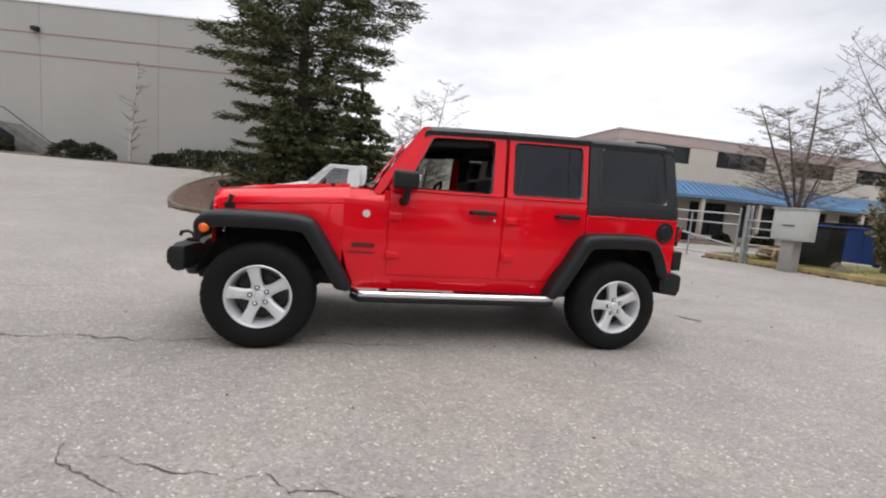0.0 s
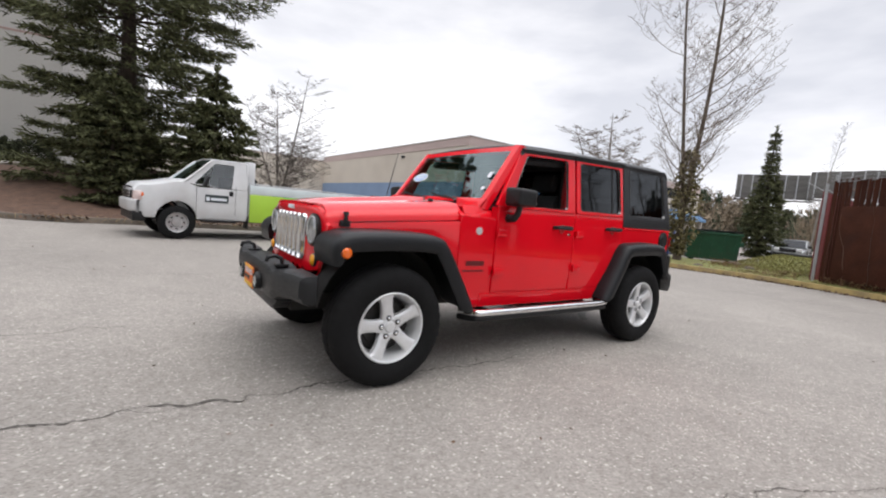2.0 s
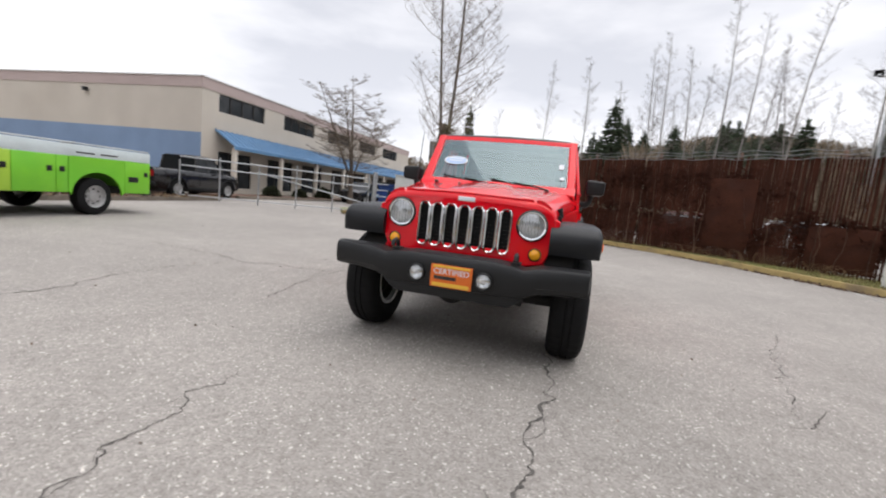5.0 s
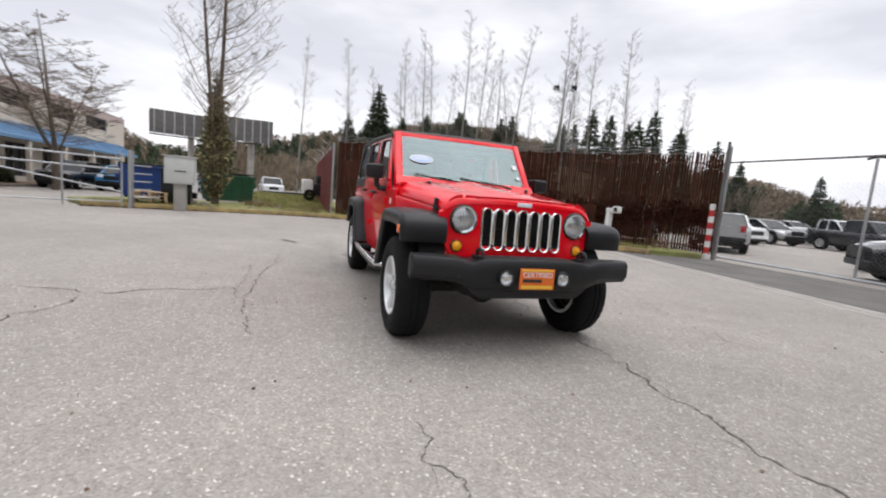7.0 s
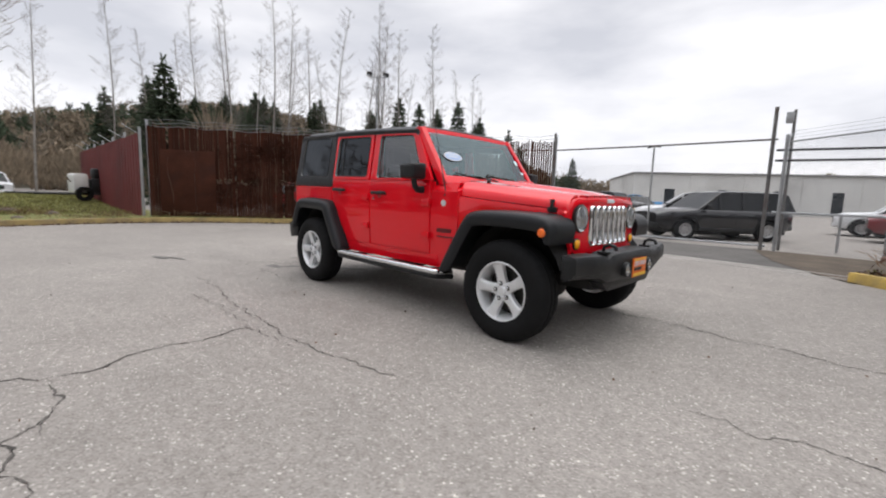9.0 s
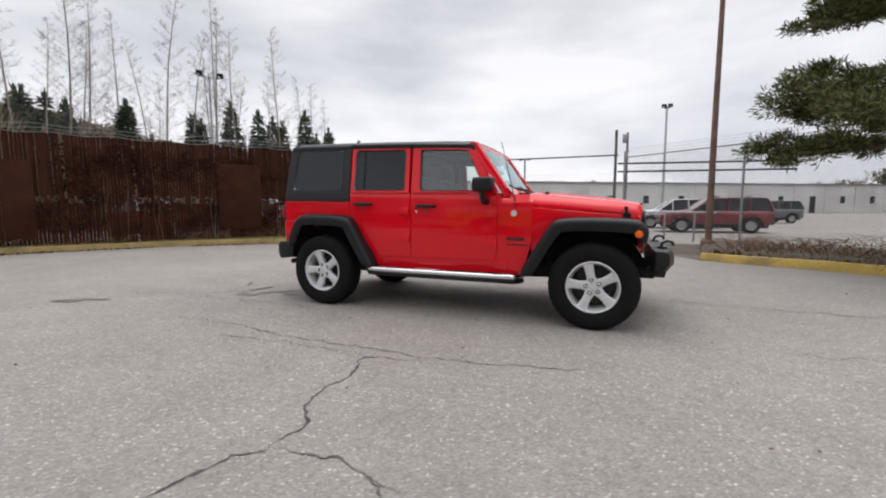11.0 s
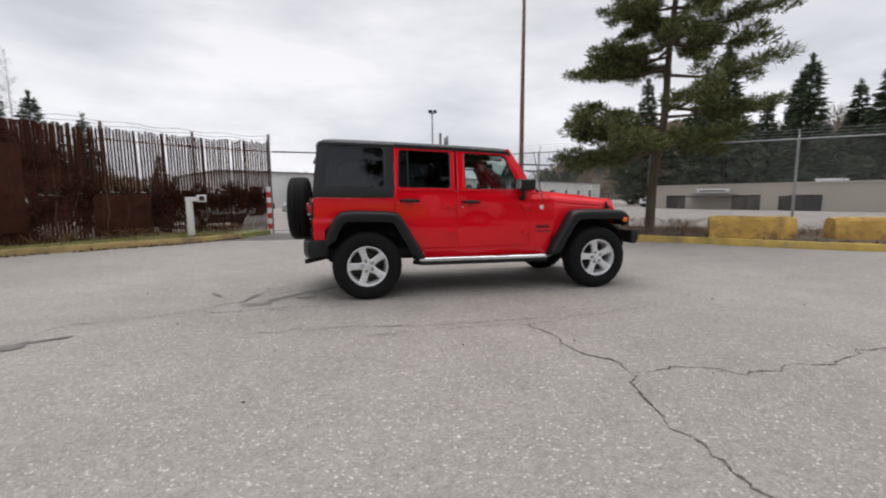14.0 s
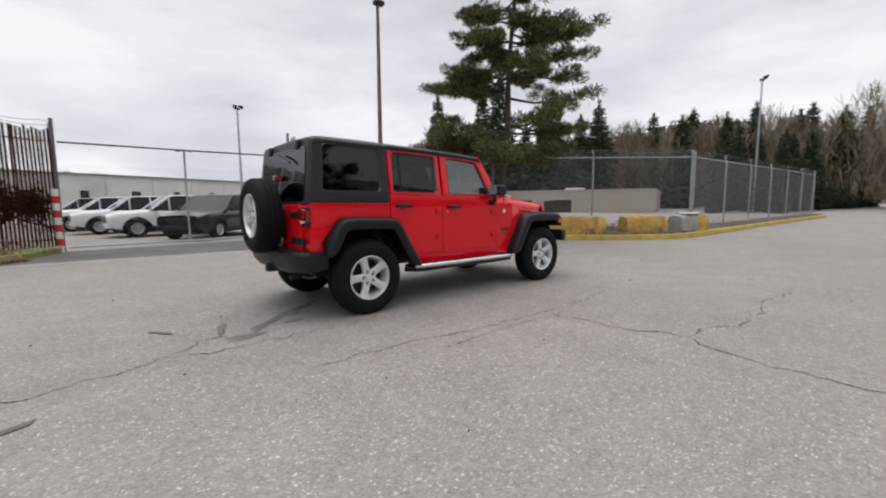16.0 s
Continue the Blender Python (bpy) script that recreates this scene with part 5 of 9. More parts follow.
def wheel_meshes():
    R, W = 0.405, 0.128
    prof = [(-0.105, 0.232), (-0.118, 0.25), (-0.130, 0.29), (-0.130, 0.335), (-0.120, 0.365), (-0.104, 0.386), (-0.085, 0.398), (-0.05, 0.404), (-0.03, 0.405), (-0.028, 0.396), (-0.018, 0.396), (-0.016, 0.405), (0.016, 0.405), (0.018, 0.396), (0.028, 0.396), (0.03, 0.405), (0.05, 0.404), (0.085, 0.398), (0.104, 0.386), (0.120, 0.365), (0.130, 0.335), (0.130, 0.29), (0.118, 0.25), (0.105, 0.232)]

    def blocks(k, i):
        t, r = prof[i]
        if r > 0.38 and abs(t) > 0.029:
            return -0.005 if (k + (1 if t > 0 else 0)) % 3 == 0 else 0.0
        if r > 0.36:
            return -0.0025 if (k + (1 if t > 0 else 0)) % 3 == 0 else 0.0
        return 0.0
    tyre = Geo().lathe(prof, "y", seg=108, wobble=blocks).mesh("tyre", M_TYRE, angle=25)
    # raised lettering ring as low bars
    rim = Geo().lathe([(-0.11, 0.205), (-0.115, 0.228), (-0.100, 0.232), (0.100, 0.232), (0.113, 0.236), (0.117, 0.230), (0.113, 0.222), (0.095, 0.214), (0.06, 0.205), (-0.02, 0.195), (-0.10, 0.2)], "y", seg=56).mesh("rim", M_ALLOY, angle=30)
    drum = Geo().lathe([(0.03, 0.001), (0.03, 0.075), (0.0, 0.08), (0.0, 0.155), (-0.015, 0.16), (-0.02, 0.19), (-0.08, 0.2)], "y", seg=32).mesh("brake_disc", mat("dull_brake_iron", (0.05, 0.048, 0.045), 0.55, 0.6, vary=0.3, scale=14))
    spoke = Geo()
    rr = [(0.040, 0.052, 0.078), (0.070, 0.043, 0.083), (0.105, 0.037, 0.088), (0.150, 0.038, 0.095), (0.190, 0.043, 0.100), (0.207, 0.052, 0.102), (0.220, 0.072, 0.103)]
    rows = []
    for r, h, y in rr:
        rows.append([(r, y - 0.045, -h), (r, y - 0.008, -h), (r, y, -h + 0.010), (r, y + 0.001, -h * 0.35), (r, y + 0.001, h * 0.35), (r, y, h - 0.010), (r, y - 0.008, h), (r, y - 0.045, h)])
    spoke.loft(rows, close=True)
    spoke = spoke.mesh("spoke", M_ALLOY, angle=40)
    cap = Geo().lathe([(0.05, 0.066), (0.082, 0.064), (0.086, 0.05), (0.08, 0.04), (0.088, 0.034), (0.094, 0.03), (0.096, 0.001)], "y", seg=28).mesh("centre_cap", M_ALLOY, angle=30)
    nut = Geo().lathe([(0.07, 0.014), (0.094, 0.012), (0.097, 0.008), (0.098, 0.001)], "y", seg=8).mesh("wheel_nut", M_CHROME)
    # thin near-black disc, the shade of a nut recess as colour
    hole = Geo().lathe([(0.086, 0.019), (0.0875, 0.0185), (0.0875, 0.001)], "y", seg=14).mesh("nut_recess", M_DARKGAP)
    return tyre, rim, drum, spoke, cap, nut, hole


WHEEL = wheel_meshes()


def wheel(name, place, spin, label=""):
    """A wheel whose outer face looks along +y of its own frame."""
    tyre, rim, drum, spoke, cap, nut, hole = WHEEL
    w = new(name)
    w.parent = car
    w.matrix_basis = place
    if label:
        w["label"] = label
    part("tyre", tyre, None, w)
    r = part("rim", rim, None, w, "silver five-spoke alloy rim")
    part("brake_disc", drum, None, w)
    part("centre_cap", cap, None, w)
    for k in range(5):
        a = spin + 72 * k
        part("spoke", spoke, None, w, m=pose(0, 0, 0, 0, a, 0))
        b = radians(-a)
        part("wheel_nut", nut, None, w, m=pose(0.063 * math.cos(b), 0, 0.063 * math.sin(b)))
        part("nut_recess", hole, None, w, m=pose(0.063 * math.cos(b), 0, 0.063 * math.sin(b)))
    return w


for x, s, spin, steer in ((-1.473, -1, 66, 0), (1.473, -1, 67, 0), (-1.473, 1, 66, 0), (1.473, 1, 0, 0)):
    wheel("wheel", pose(x, s * 0.787, 0.394, 0, 0, (0 if s > 0 else 180) + steer), spin)
wheel("spare_wheel", pose(2.285, -0.02, 1.055, 0, 0, -90), 17, "spare wheel carried on the tailgate")
part("spare_carrier", Geo().tube([(2.09, -0.02, 1.04), (2.24, -0.02, 1.05)], 0.12, 16).box(2.09, 2.14, -0.22, 0.2, 0.82, 1.10), M_BLACKPLASTIC, car, bevel=0.01)


def front_bumper():
    ys = [-0.885, -0.875, -0.80, -0.70, -0.56, -0.47, -0.42, -0.30, -0.15, 0, 0.15, 0.30, 0.42, 0.47, 0.56, 0.70, 0.80, 0.875, 0.885]
    rows = []
    for y in ys:
        a = abs(y)
        front = -2.155 + 0.004 * (a / 0.4) ** 2 + 0.055 * ease((a - 0.50) / 0.40)
        top = 0.735 - 0.03 * ease((a - 0.38) / 0.1) * (1 - ease((a - 0.47) / 0.12))
        bot = 0.50 + 0.06 * ease((a - 0.42) / 0.2)
        if a > 0.88:
            rows.append([(front + 0.03, y, z) for z in np.linspace(top - 0.02, bot + 0.02, 8)] + [(-1.98, y, bot + 0.03), (-1.98, y, top - 0.03)])
            continue
        rows.append([(front + 0.055, y, top), (front + 0.02, y, top - 0.008), (front + 0.003, y, top - 0.03), (front, y, top - 0.08), (front + 0.004, y, top - 0.13), (front + 0.012, y, bot + 0.05), (front + 0.035, y, bot + 0.012), (front + 0.07, y, bot), (-1.97, y, bot + 0.01), (-1.97, y, top)])
    g = Geo().loft(rows, close=True)
    n = len(rows[0])
    g.f.append(tuple(range(n)))
    g.f.append(tuple(range((len(rows) - 1) * n, len(rows) * n)))
    b = part("front_bumper", g, M_BLACKPLASTIC, car, "black textured plastic bumper", angle=38)
    part("valance", Geo().prism(rounded([(-0.40, 0.44), (0.40, 0.44), (0.50, 0.52), (-0.50, 0.52)], 0.03), "x", -2.10, -1.99), M_BLACKPLASTIC, b, bevel=0.015)
    for s in (-1, 1):
        y = s * 0.228
        fog = part("fog_lamp", Geo().lathe([(0.03, 0.06), (-0.01, 0.058), (-0.016, 0.052), (-0.006, 0.045)], "x", (-2.167, y, 0.600), 24), M_BLACKPLASTIC, b)
        part("reflector", Geo().lathe([(-0.007, 0.047), (0.0, 0.04), (0.005, 0.02), (0.006, 0.001)], "x", (-2.167, y, 0.600), 24), M_CHROME, fog)
        part("lens", Geo().lathe([(-0.01, 0.048), (-0.018, 0.03), (-0.02, 0.001)], "x", (-2.167, y, 0.600), 24), M_LAMPCLEAR, fog).visible_shadow = False
        hook = Geo().tube([(-2.05, s * 0.415, 0.72), (-2.06, s * 0.415, 0.775), (-2.10, s * 0.415, 0.795), (-2.145, s * 0.415, 0.785), (-2.155, s * 0.415, 0.755)], [0.014] * 5, 8)
        hook.box(-2.10, -2.02, s * 0.415 - 0.03, s * 0.415 + 0.03, 0.725, 0.742)
        part("tow_hook", hook, M_BLACKMETAL, b, bevel=0.003)
    card = part("dealer_card", Geo().box(-2.175, -2.169, -0.155, 0.125, 0.525, 0.675), M_PLATEORANGE, b, "orange and yellow card in place of a number plate", bevel=0.003)
    part("print_bar", Geo().box(-2.1785, -2.1755, -0.14, 0.11, 0.532, 0.556), M_PLATEYELLOW, card, smooth=False)
    part("print_bar", Geo().box(-2.1785, -2.1755, -0.14, 0.11, 0.656, 0.670), M_PLATEYELLOW, card, smooth=False)
    part("print_bar", Geo().box(-2.1785, -2.1755, -0.05, 0.10, 0.578, 0.600), M_PLATEBLACK, card, smooth=False)
    return b, card


dealer_card = front_bumper()[1]


def lettering(text, size, place, material, parent, name="lettering", depth=0.001):
    c = bpy.data.curves.new(name, "FONT")
    c.body, c.size, c.extrude, c.align_x, c.align_y = text, size, depth, "CENTER", "CENTER"
    tmp = bpy.data.objects.new(name, c)
    scene.collection.objects.link(tmp)
    dg = bpy.context.evaluated_depsgraph_get()
    me = bpy.data.meshes.new_from_object(tmp.evaluated_get(dg))
    bpy.data.objects.remove(tmp)
    me.materials.clear()
    me.materials.append(material)
    o = new(name, me)
    o.parent = parent
    o.matrix_basis = place
    return o


lettering("CERTIFIED", 0.052, pose(-2.1775, -0.015, 0.630, 90, 0, -90), M_STICKERWHITE, dealer_card)


def rear_end():
    ys = [-0.855, -0.845, -0.74, -0.50, -0.3, 0, 0.3, 0.50, 0.74, 0.845, 0.855]
    rows = []
    for y in ys:
        a = abs(y)
        back = 2.225 - 0.012 * (a / 0.5) ** 2 - 0.055 * ease((a - 0.70) / 0.15)
        top, bot = 0.705, 0.475 + 0.03 * ease((a - 0.6) / 0.2)
        rows.append([(1.90, y, top), (back - 0.03, y, top), (back, y, top - 0.03), (back + 0.002, y, bot + 0.06), (back - 0.03, y, bot), (1.93, y, bot + 0.02)])
    g = Geo().loft(rows, close=True)
    g.f.append(tuple(range(6)))
    g.f.append(tuple(range(60, 66)))
    part("rear_bumper", g, M_BLACKPLASTIC, car, "black plastic rear bumper", angle=35, bevel=0.004)
    for s in (-1, 1):
        t = part("tail_lamp", Geo().prism(rounded([(s * 0.645, 0.945), (s * 0.80, 0.945), (s * 0.80, 1.125), (s * 0.645, 1.125)], 0.02), "x", 2.055, 2.098), M_BLACKPLASTIC, car, "red square tail lamp in a black guard", bevel=0.008)
        part("lens", Geo().prism(rounded([(s * 0.665, 1.02), (s * 0.785, 1.02), (s * 0.785, 1.108), (s * 0.665, 1.108)], 0.02), "x", 2.09, 2.135), M_TAILRED, t, "red lens", bevel=0.006)
        part("reversing_lens", Geo().prism(rounded([(s * 0.70, 0.975), (s * 0.75, 0.975), (s * 0.75, 1.0), (s * 0.70, 1.0)], 0.008), "x", 2.095, 2.128), M_REFLECTOR, t)
        part("side_lens", Geo().box(2.075, 2.11, min(s * 0.8, s * 0.806), max(s * 0.8, s * 0.806), 0.99, 1.09), M_TAILRED, t, bevel=0.003)
    cap = part("fuel_cap", Geo().lathe([(0.004, 0.088), (-0.010, 0.084), (-0.006, 0.066), (-0.004, 0.06), (-0.012, 0.052), (-0.014, 0.02), (-0.014, 0.001)], "y", (1.94, -0.803, 1.055), 28), M_BLACKPLASTIC, car, "round black fuel filler")
    part("plate_bracket", Geo().prism(rounded([(-0.815, 0.735), (-0.56, 0.735), (-0.56, 0.905), (-0.815, 0.905)], 0.02), "x", 2.06, 2.15), M_BLACKPLASTIC, car, "black number plate bracket", bevel=0.012)
    part("hitch", Geo().box(2.1, 2.26, -0.05, 0.05, 0.44, 0.53), M_BLACKMETAL, car, bevel=0.006)


rear_end()


def hard_top():
    """Roof panels, rear quarters with dark glass, and the lift-up rear window."""
    def roof_rows(xs, crown=0.022):
        rows = []
        for x, drop in xs:
            z = 1.803 - drop + 0.006 * math.sin((x + 0.3) / 2.3 * math.pi)
            h = []
            for y in (-0.738, -0.73, -0.70, -0.64, -0.4, 0, 0.4, 0.64, 0.70, 0.73, 0.738):
                a = abs(y)
                h.append((x, y, z + crown * (1 - (a / 0.74) ** 2) - 0.045 * ease((a - 0.66) / 0.08)))
            rows.append(h)
        return rows
    part("roof_panel", Geo().loft(roof_rows([(-0.315, 0.05), (-0.31, 0.022), (-0.27, 0.006), (0, 0), (0.37, 0)])), M_HARDTOP, car, "charcoal removable roof panel", thick=0.03)
    part("roof_panel", Geo().loft(roof_rows([(0.378, 0), (0.7, 0), (1.12, 0)])), M_HARDTOP, car, thick=0.03)
    part("roof_rear", Geo().loft(roof_rows([(1.128, 0), (1.5, 0), (1.85, 0.004), (1.93, 0.012), (1.97, 0.03), (1.99, 0.06)])), M_HARDTOP, car, thick=0.03)
    for s in (-1, 1):
        outer = rounded([(1.148, 1.168), (2.062, 1.168), (1.985, 1.772), (1.142, 1.78)], [0.012, 0.03, 0.05, 0.012])
        inner = rounded([(1.255, 1.285), (1.93, 1.285), (1.885, 1.725), (1.25, 1.725)], 0.045)
        part("quarter_side", side_ring(outer, inner, s, 0.004), M_HARDTOP, car, thick=0.03, bevel=0.006)
        part("quarter_seal", sloped_band(inner, s, 0.03, 0.004), M_RUBBER, car, "shiny black window rubber")
        pane(inner, s, -0.006, M_TINTGLASS, "quarter_glass", car)
        # drip rail and side of the roof over the doors
        part("drip_rail", Geo().tube([(-0.30, s * 0.735, 1.752), (0.4, s * 0.738, 1.768), (1.14, s * 0.738, 1.772)], 0.012, 6), M_HARDTOP, car)
    # rear face: frame round the lift glass
    def rear_x(z):
        return 2.062 - 0.077 * (z - 1.168) / 0.584
    rows = []
    out = rounded([(-0.79, 1.168), (0.79, 1.168), (0.725, 1.775), (-0.725, 1.775)], [0.02, 0.02, 0.07, 0.07])
    inn = rounded([(-0.66, 1.19), (0.66, 1.19), (0.60, 1.69), (-0.60, 1.69)], 0.05)
    g = Geo().loft([[(rear_x(z), y, z) for y, z in out], [(rear_x(z) + 0.012, y * 0.97, z) for y, z in out], [(rear_x(z) + 0.012, y, z) for y, z in inn]], close=True)
    part("rear_frame", g, M_HARDTOP, car, thick=0.02)
    g = Geo()
    c = np.mean(np.array(inn), axis=0)
    g.add([(rear_x(z) + 0.02, y * 1.04, c[1] + (z - c[1]) * 1.04) for y, z in inn], [tuple(range(len(inn)))])
    lift = part("lift_glass", g, M_REARGLASS, car, smooth=False)
    lift.visible_shadow = False
    part("rear_wiper", Geo().tube([(2.06, 0.0, 1.66), (2.065, 0.25, 1.60), (2.07, 0.34, 1.56)], 0.012, 6), M_BLACKPLASTIC, car)
    for s in (-1, 1):
        part("glass_hinge", Geo().box(1.985, 2.03, s * 0.42 - 0.05, s * 0.42 + 0.05, 1.68, 1.77), M_BLACKPLASTIC, car, bevel=0.01)
    part("high_brake_lamp", Geo().box(2.07, 2.11, -0.09, 0.05, 1.40, 1.45), M_TAILRED, car, bevel=0.006)
    part("headliner", Geo().box(-0.25, 1.95, -0.66, 0.66, 1.735, 1.745), M_SEAT, car)


hard_top()


def windscreen():
    def P(t, y):
        """t from 0 at the foot to 1 at the head of the screen."""
        return (-0.672 + 0.372 * t, y * (0.745 - 0.03 * t), 1.235 + 0.545 * t)
    g = Geo()
    for s in (-1, 1):
        rows = []
        for t in np.linspace(-0.02, 1.0, 8):
            x, y, z = P(t, 1)
            rows.append([(x - 0.01, s * (y - 0.075), z + 0.005), (x - 0.018, s * (y - 0.06), z + 0.012), (x - 0.012, s * (y - 0.008), z + 0.006), (x + 0.02, s * (y + 0.004), z), (x + 0.055, s * (y + 0.003), z - 0.006), (x + 0.055, s * (y - 0.05), z - 0.006), (x + 0.03, s * (y - 0.075), z)])
        g.loft(rows, close=True)
        for k, r in ((0, rows[0]), (1, rows[-1])):
            g.add(r, [tuple(range(7))])
    head = []
    for y in np.linspace(-1, 1, 9):
        x, yy, z = P(1, y)
        z += 0.012 * (1 - y * y)
        head.append([(x - 0.035, yy, z - 0.05), (x - 0.022, yy, z - 0.015), (x - 0.005, yy, z + 0.008), (x + 0.03, yy, z + 0.012), (x + 0.05, yy, z - 0.02), (x, yy, z - 0.06)])
    g.loft(head, close=True)
    foot = []
    for y in np.linspace(-1, 1, 5):
        x, yy, z = P(0, y)
        foot.append([(x - 0.05, yy, z - 0.015), (x - 0.03, yy, z + 0.02), (x + 0.02, yy, z + 0.075), (x + 0.05, yy, z + 0.05), (x, yy, z - 0.02)])
    g.loft(foot, close=True)
    f = part("windscreen_frame", g, M_RED, car, "red windscreen frame", angle=40)
    rows = []
    for t in np.linspace(0.10, 0.93, 5):
        rows.append([(P(t, y)[0] - 0.004 - 0.012 * (1 - y * y), P(t, y)[1] * 0.925, P(t, y)[2]) for y in np.linspace(-1, 1, 9)])
    gl = part("windscreen_glass", Geo().loft(rows), M_WINDSCREEN, f)
    gl.visible_shadow = False
    band = Geo()
    for ta, tb, ya, yb in ((0.08, 0.115, -1, 1), (0.90, 0.94, -1, 1)):
        band.loft([[(P(t, y)[0] - 0.001 - 0.011 * (1 - y * y), P(t, y)[1] * 0.93, P(t, y)[2]) for y in np.linspace(ya, yb, 9)] for t in (ta, tb)])
    part("screen_band", band, M_BLACKPLASTIC, f, thick=0.002)

    def on_glass(t, y, out):
        x, yy, z = P(t, y)
        return (x - 0.018 - out, yy * 0.925, z)
    # price oval low on the passenger's side, small papers on the other
    n = 28
    for s, m, o, nm in ((1.0, M_STICKERWHITE, 0.004, "oval_sticker"), (0.86, M_STICKERBLUE, 0.006, "sticker_print")):
        pts = [on_glass(0.50 + 0.085 * s * math.sin(2 * math.pi * k / n), 0.68 + 0.185 * s * math.cos(2 * math.pi * k / n), o) for k in range(n)]
        st = part(nm, Geo().add(pts, [tuple(range(n))]), m if nm == "oval_sticker" else mat("pale_blue_print", (0.42, 0.58, 0.82), 0.5), f if nm == "oval_sticker" else f, "white and blue oval sticker on the glass" if nm == "oval_sticker" else "", smooth=False)
    for k in range(2):
        part("print_bar", Geo().add([on_glass(0.485 + 0.045 * k + a, 0.68 + b, 0.008) for a, b in ((0, -0.11), (0, 0.11), (0.022, 0.11), (0.022, -0.11))], [(0, 1, 2, 3)]), M_STICKERWHITE, f, smooth=False)
    for t, y, h, w in ((0.52, -0.88, 0.09, 0.035), (0.30, -0.9, 0.05, 0.03)):
        part("paper_sticker", Geo().add([on_glass(t + a, y + b, 0.004) for a, b in ((-h / 2, -w), (-h / 2, w), (h / 2, w), (h / 2, -w))], [(0, 1, 2, 3)]), M_STICKERWHITE, f, smooth=False)
    for y0, y1, t1 in ((0.12, 0.80, 0.17), (-0.58, 0.10, 0.17)):
        a, b = on_glass(0.10, y0 - 0.02, 0.02), on_glass(t1, (y0 + y1) / 2, 0.02)
        arm = part("wiper_arm", Geo().tube([(-0.74, a[1] - 0.06, 1.268), (a[0] - 0.03, a[1], a[2]), b], [0.016, 0.009, 0.006], 6), M_BLACKPLASTIC, f)
        part("wiper_blade", Geo().tube([on_glass(0.115, y0, 0.012), on_glass(0.135, (y0 + y1) / 2, 0.014), on_glass(0.20, y1, 0.012)], 0.008, 5), M_BLACKPLASTIC, f)
    part("rear_view_mirror", Geo().prism(rounded([(-0.11, 1.60), (0.11, 1.60), (0.11, 1.66), (-0.11, 1.66)], 0.02), "x", -0.30, -0.27), M_BLACKPLASTIC, f, bevel=0.006)


windscreen()


def mirrors_steps_details():
    for s in (-1, 1):
        m = part("door_mirror", Geo().prism(rounded([(s * 0.845, 1.265), (s * 1.01, 1.275), (s * 1.015, 1.405), (s * 0.84, 1.415)], 0.03), "x", -0.55, -0.362), M_BLACKPLASTIC, car, "black square door mirror on an arm", bevel=0.03, segments=3)
        part("mirror_glass", Geo().prism(rounded([(s * 0.86, 1.283), (s * 0.998, 1.29), (s * 1.0, 1.39), (s * 0.856, 1.398)], 0.02), "x", -0.366, -0.358), M_MIRROR, m)
        part("arm", Geo().tube([(-0.45, s * 0.80, 1.175), (-0.445, s * 0.86, 1.175), (-0.44, s * 0.89, 1.21), (-0.435, s * 0.90, 1.28)], [0.036, 0.03, 0.027, 0.025], 10), M_BLACKPLASTIC, m)
        # bright oval side step with dark treads
        pts = smooth_path([(-0.80, s * 0.74, 0.43), (-0.76, s * 0.86, 0.44), (-0.66, s * 0.905, 0.445), (0.0, s * 0.91, 0.447), (0.75, s * 0.905, 0.45), (0.86, s * 0.86, 0.45), (0.90, s * 0.74, 0.44)], 5)
        st = part("side_step", Geo().tube(pts, 0.027, 12), M_CHROME, car, "polished tubular side step")
        # black tube added to stand for the shaded frame under the step
        part("under_rail", Geo().tube([(x, y - s * 0.012, z - 0.042) for x, y, z in pts], 0.026, 10), M_BLACKPLASTIC, st, "black tube in place of the shade under the step")
        for xa, xb in ((-0.50, -0.10), (0.35, 0.75)):
            part("tread", Geo().box(xa, xb, s * 0.903 - 0.016, s * 0.903 + 0.016, 0.468, 0.477), M_BLACKPLASTIC, st, bevel=0.004)
        for x in (-0.55, 0.1, 0.72):
            part("bracket", Geo().box(x - 0.03, x + 0.03, min(s * 0.55, s * 0.88), max(s * 0.55, s * 0.88), 0.405, 0.435), M_BLACKMETAL, st, bevel=0.004)
        # round badge and dark word bars on the cowl side
        part("round_badge", Geo().lathe([(0, 0.030), (0.005 * s, 0.029), (0.006 * s, 0.001)], "y", (-0.728, s * 0.793, 1.055), 20), M_ALLOY, car, "small round silver badge")
        part("side_decal", Geo().box(-0.83, -0.655, s * 0.7965 - 0.002, s * 0.7965 + 0.002, 0.79, 0.825), M_DECAL, car, "dark word mark")
        part("side_decal", Geo().box(-0.86, -0.655, s * 0.7965 - 0.002, s * 0.7965 + 0.002, 0.745, 0.755), M_DECAL, car)
    part("aerial", Geo().tube([(-0.74, 0.78, 1.12), (-0.74, 0.785, 1.16), (-0.60, 0.80, 1.75)], [0.02, 0.006, 0.003], 6), M_BLACKMETAL, car)


mirrors_steps_details()


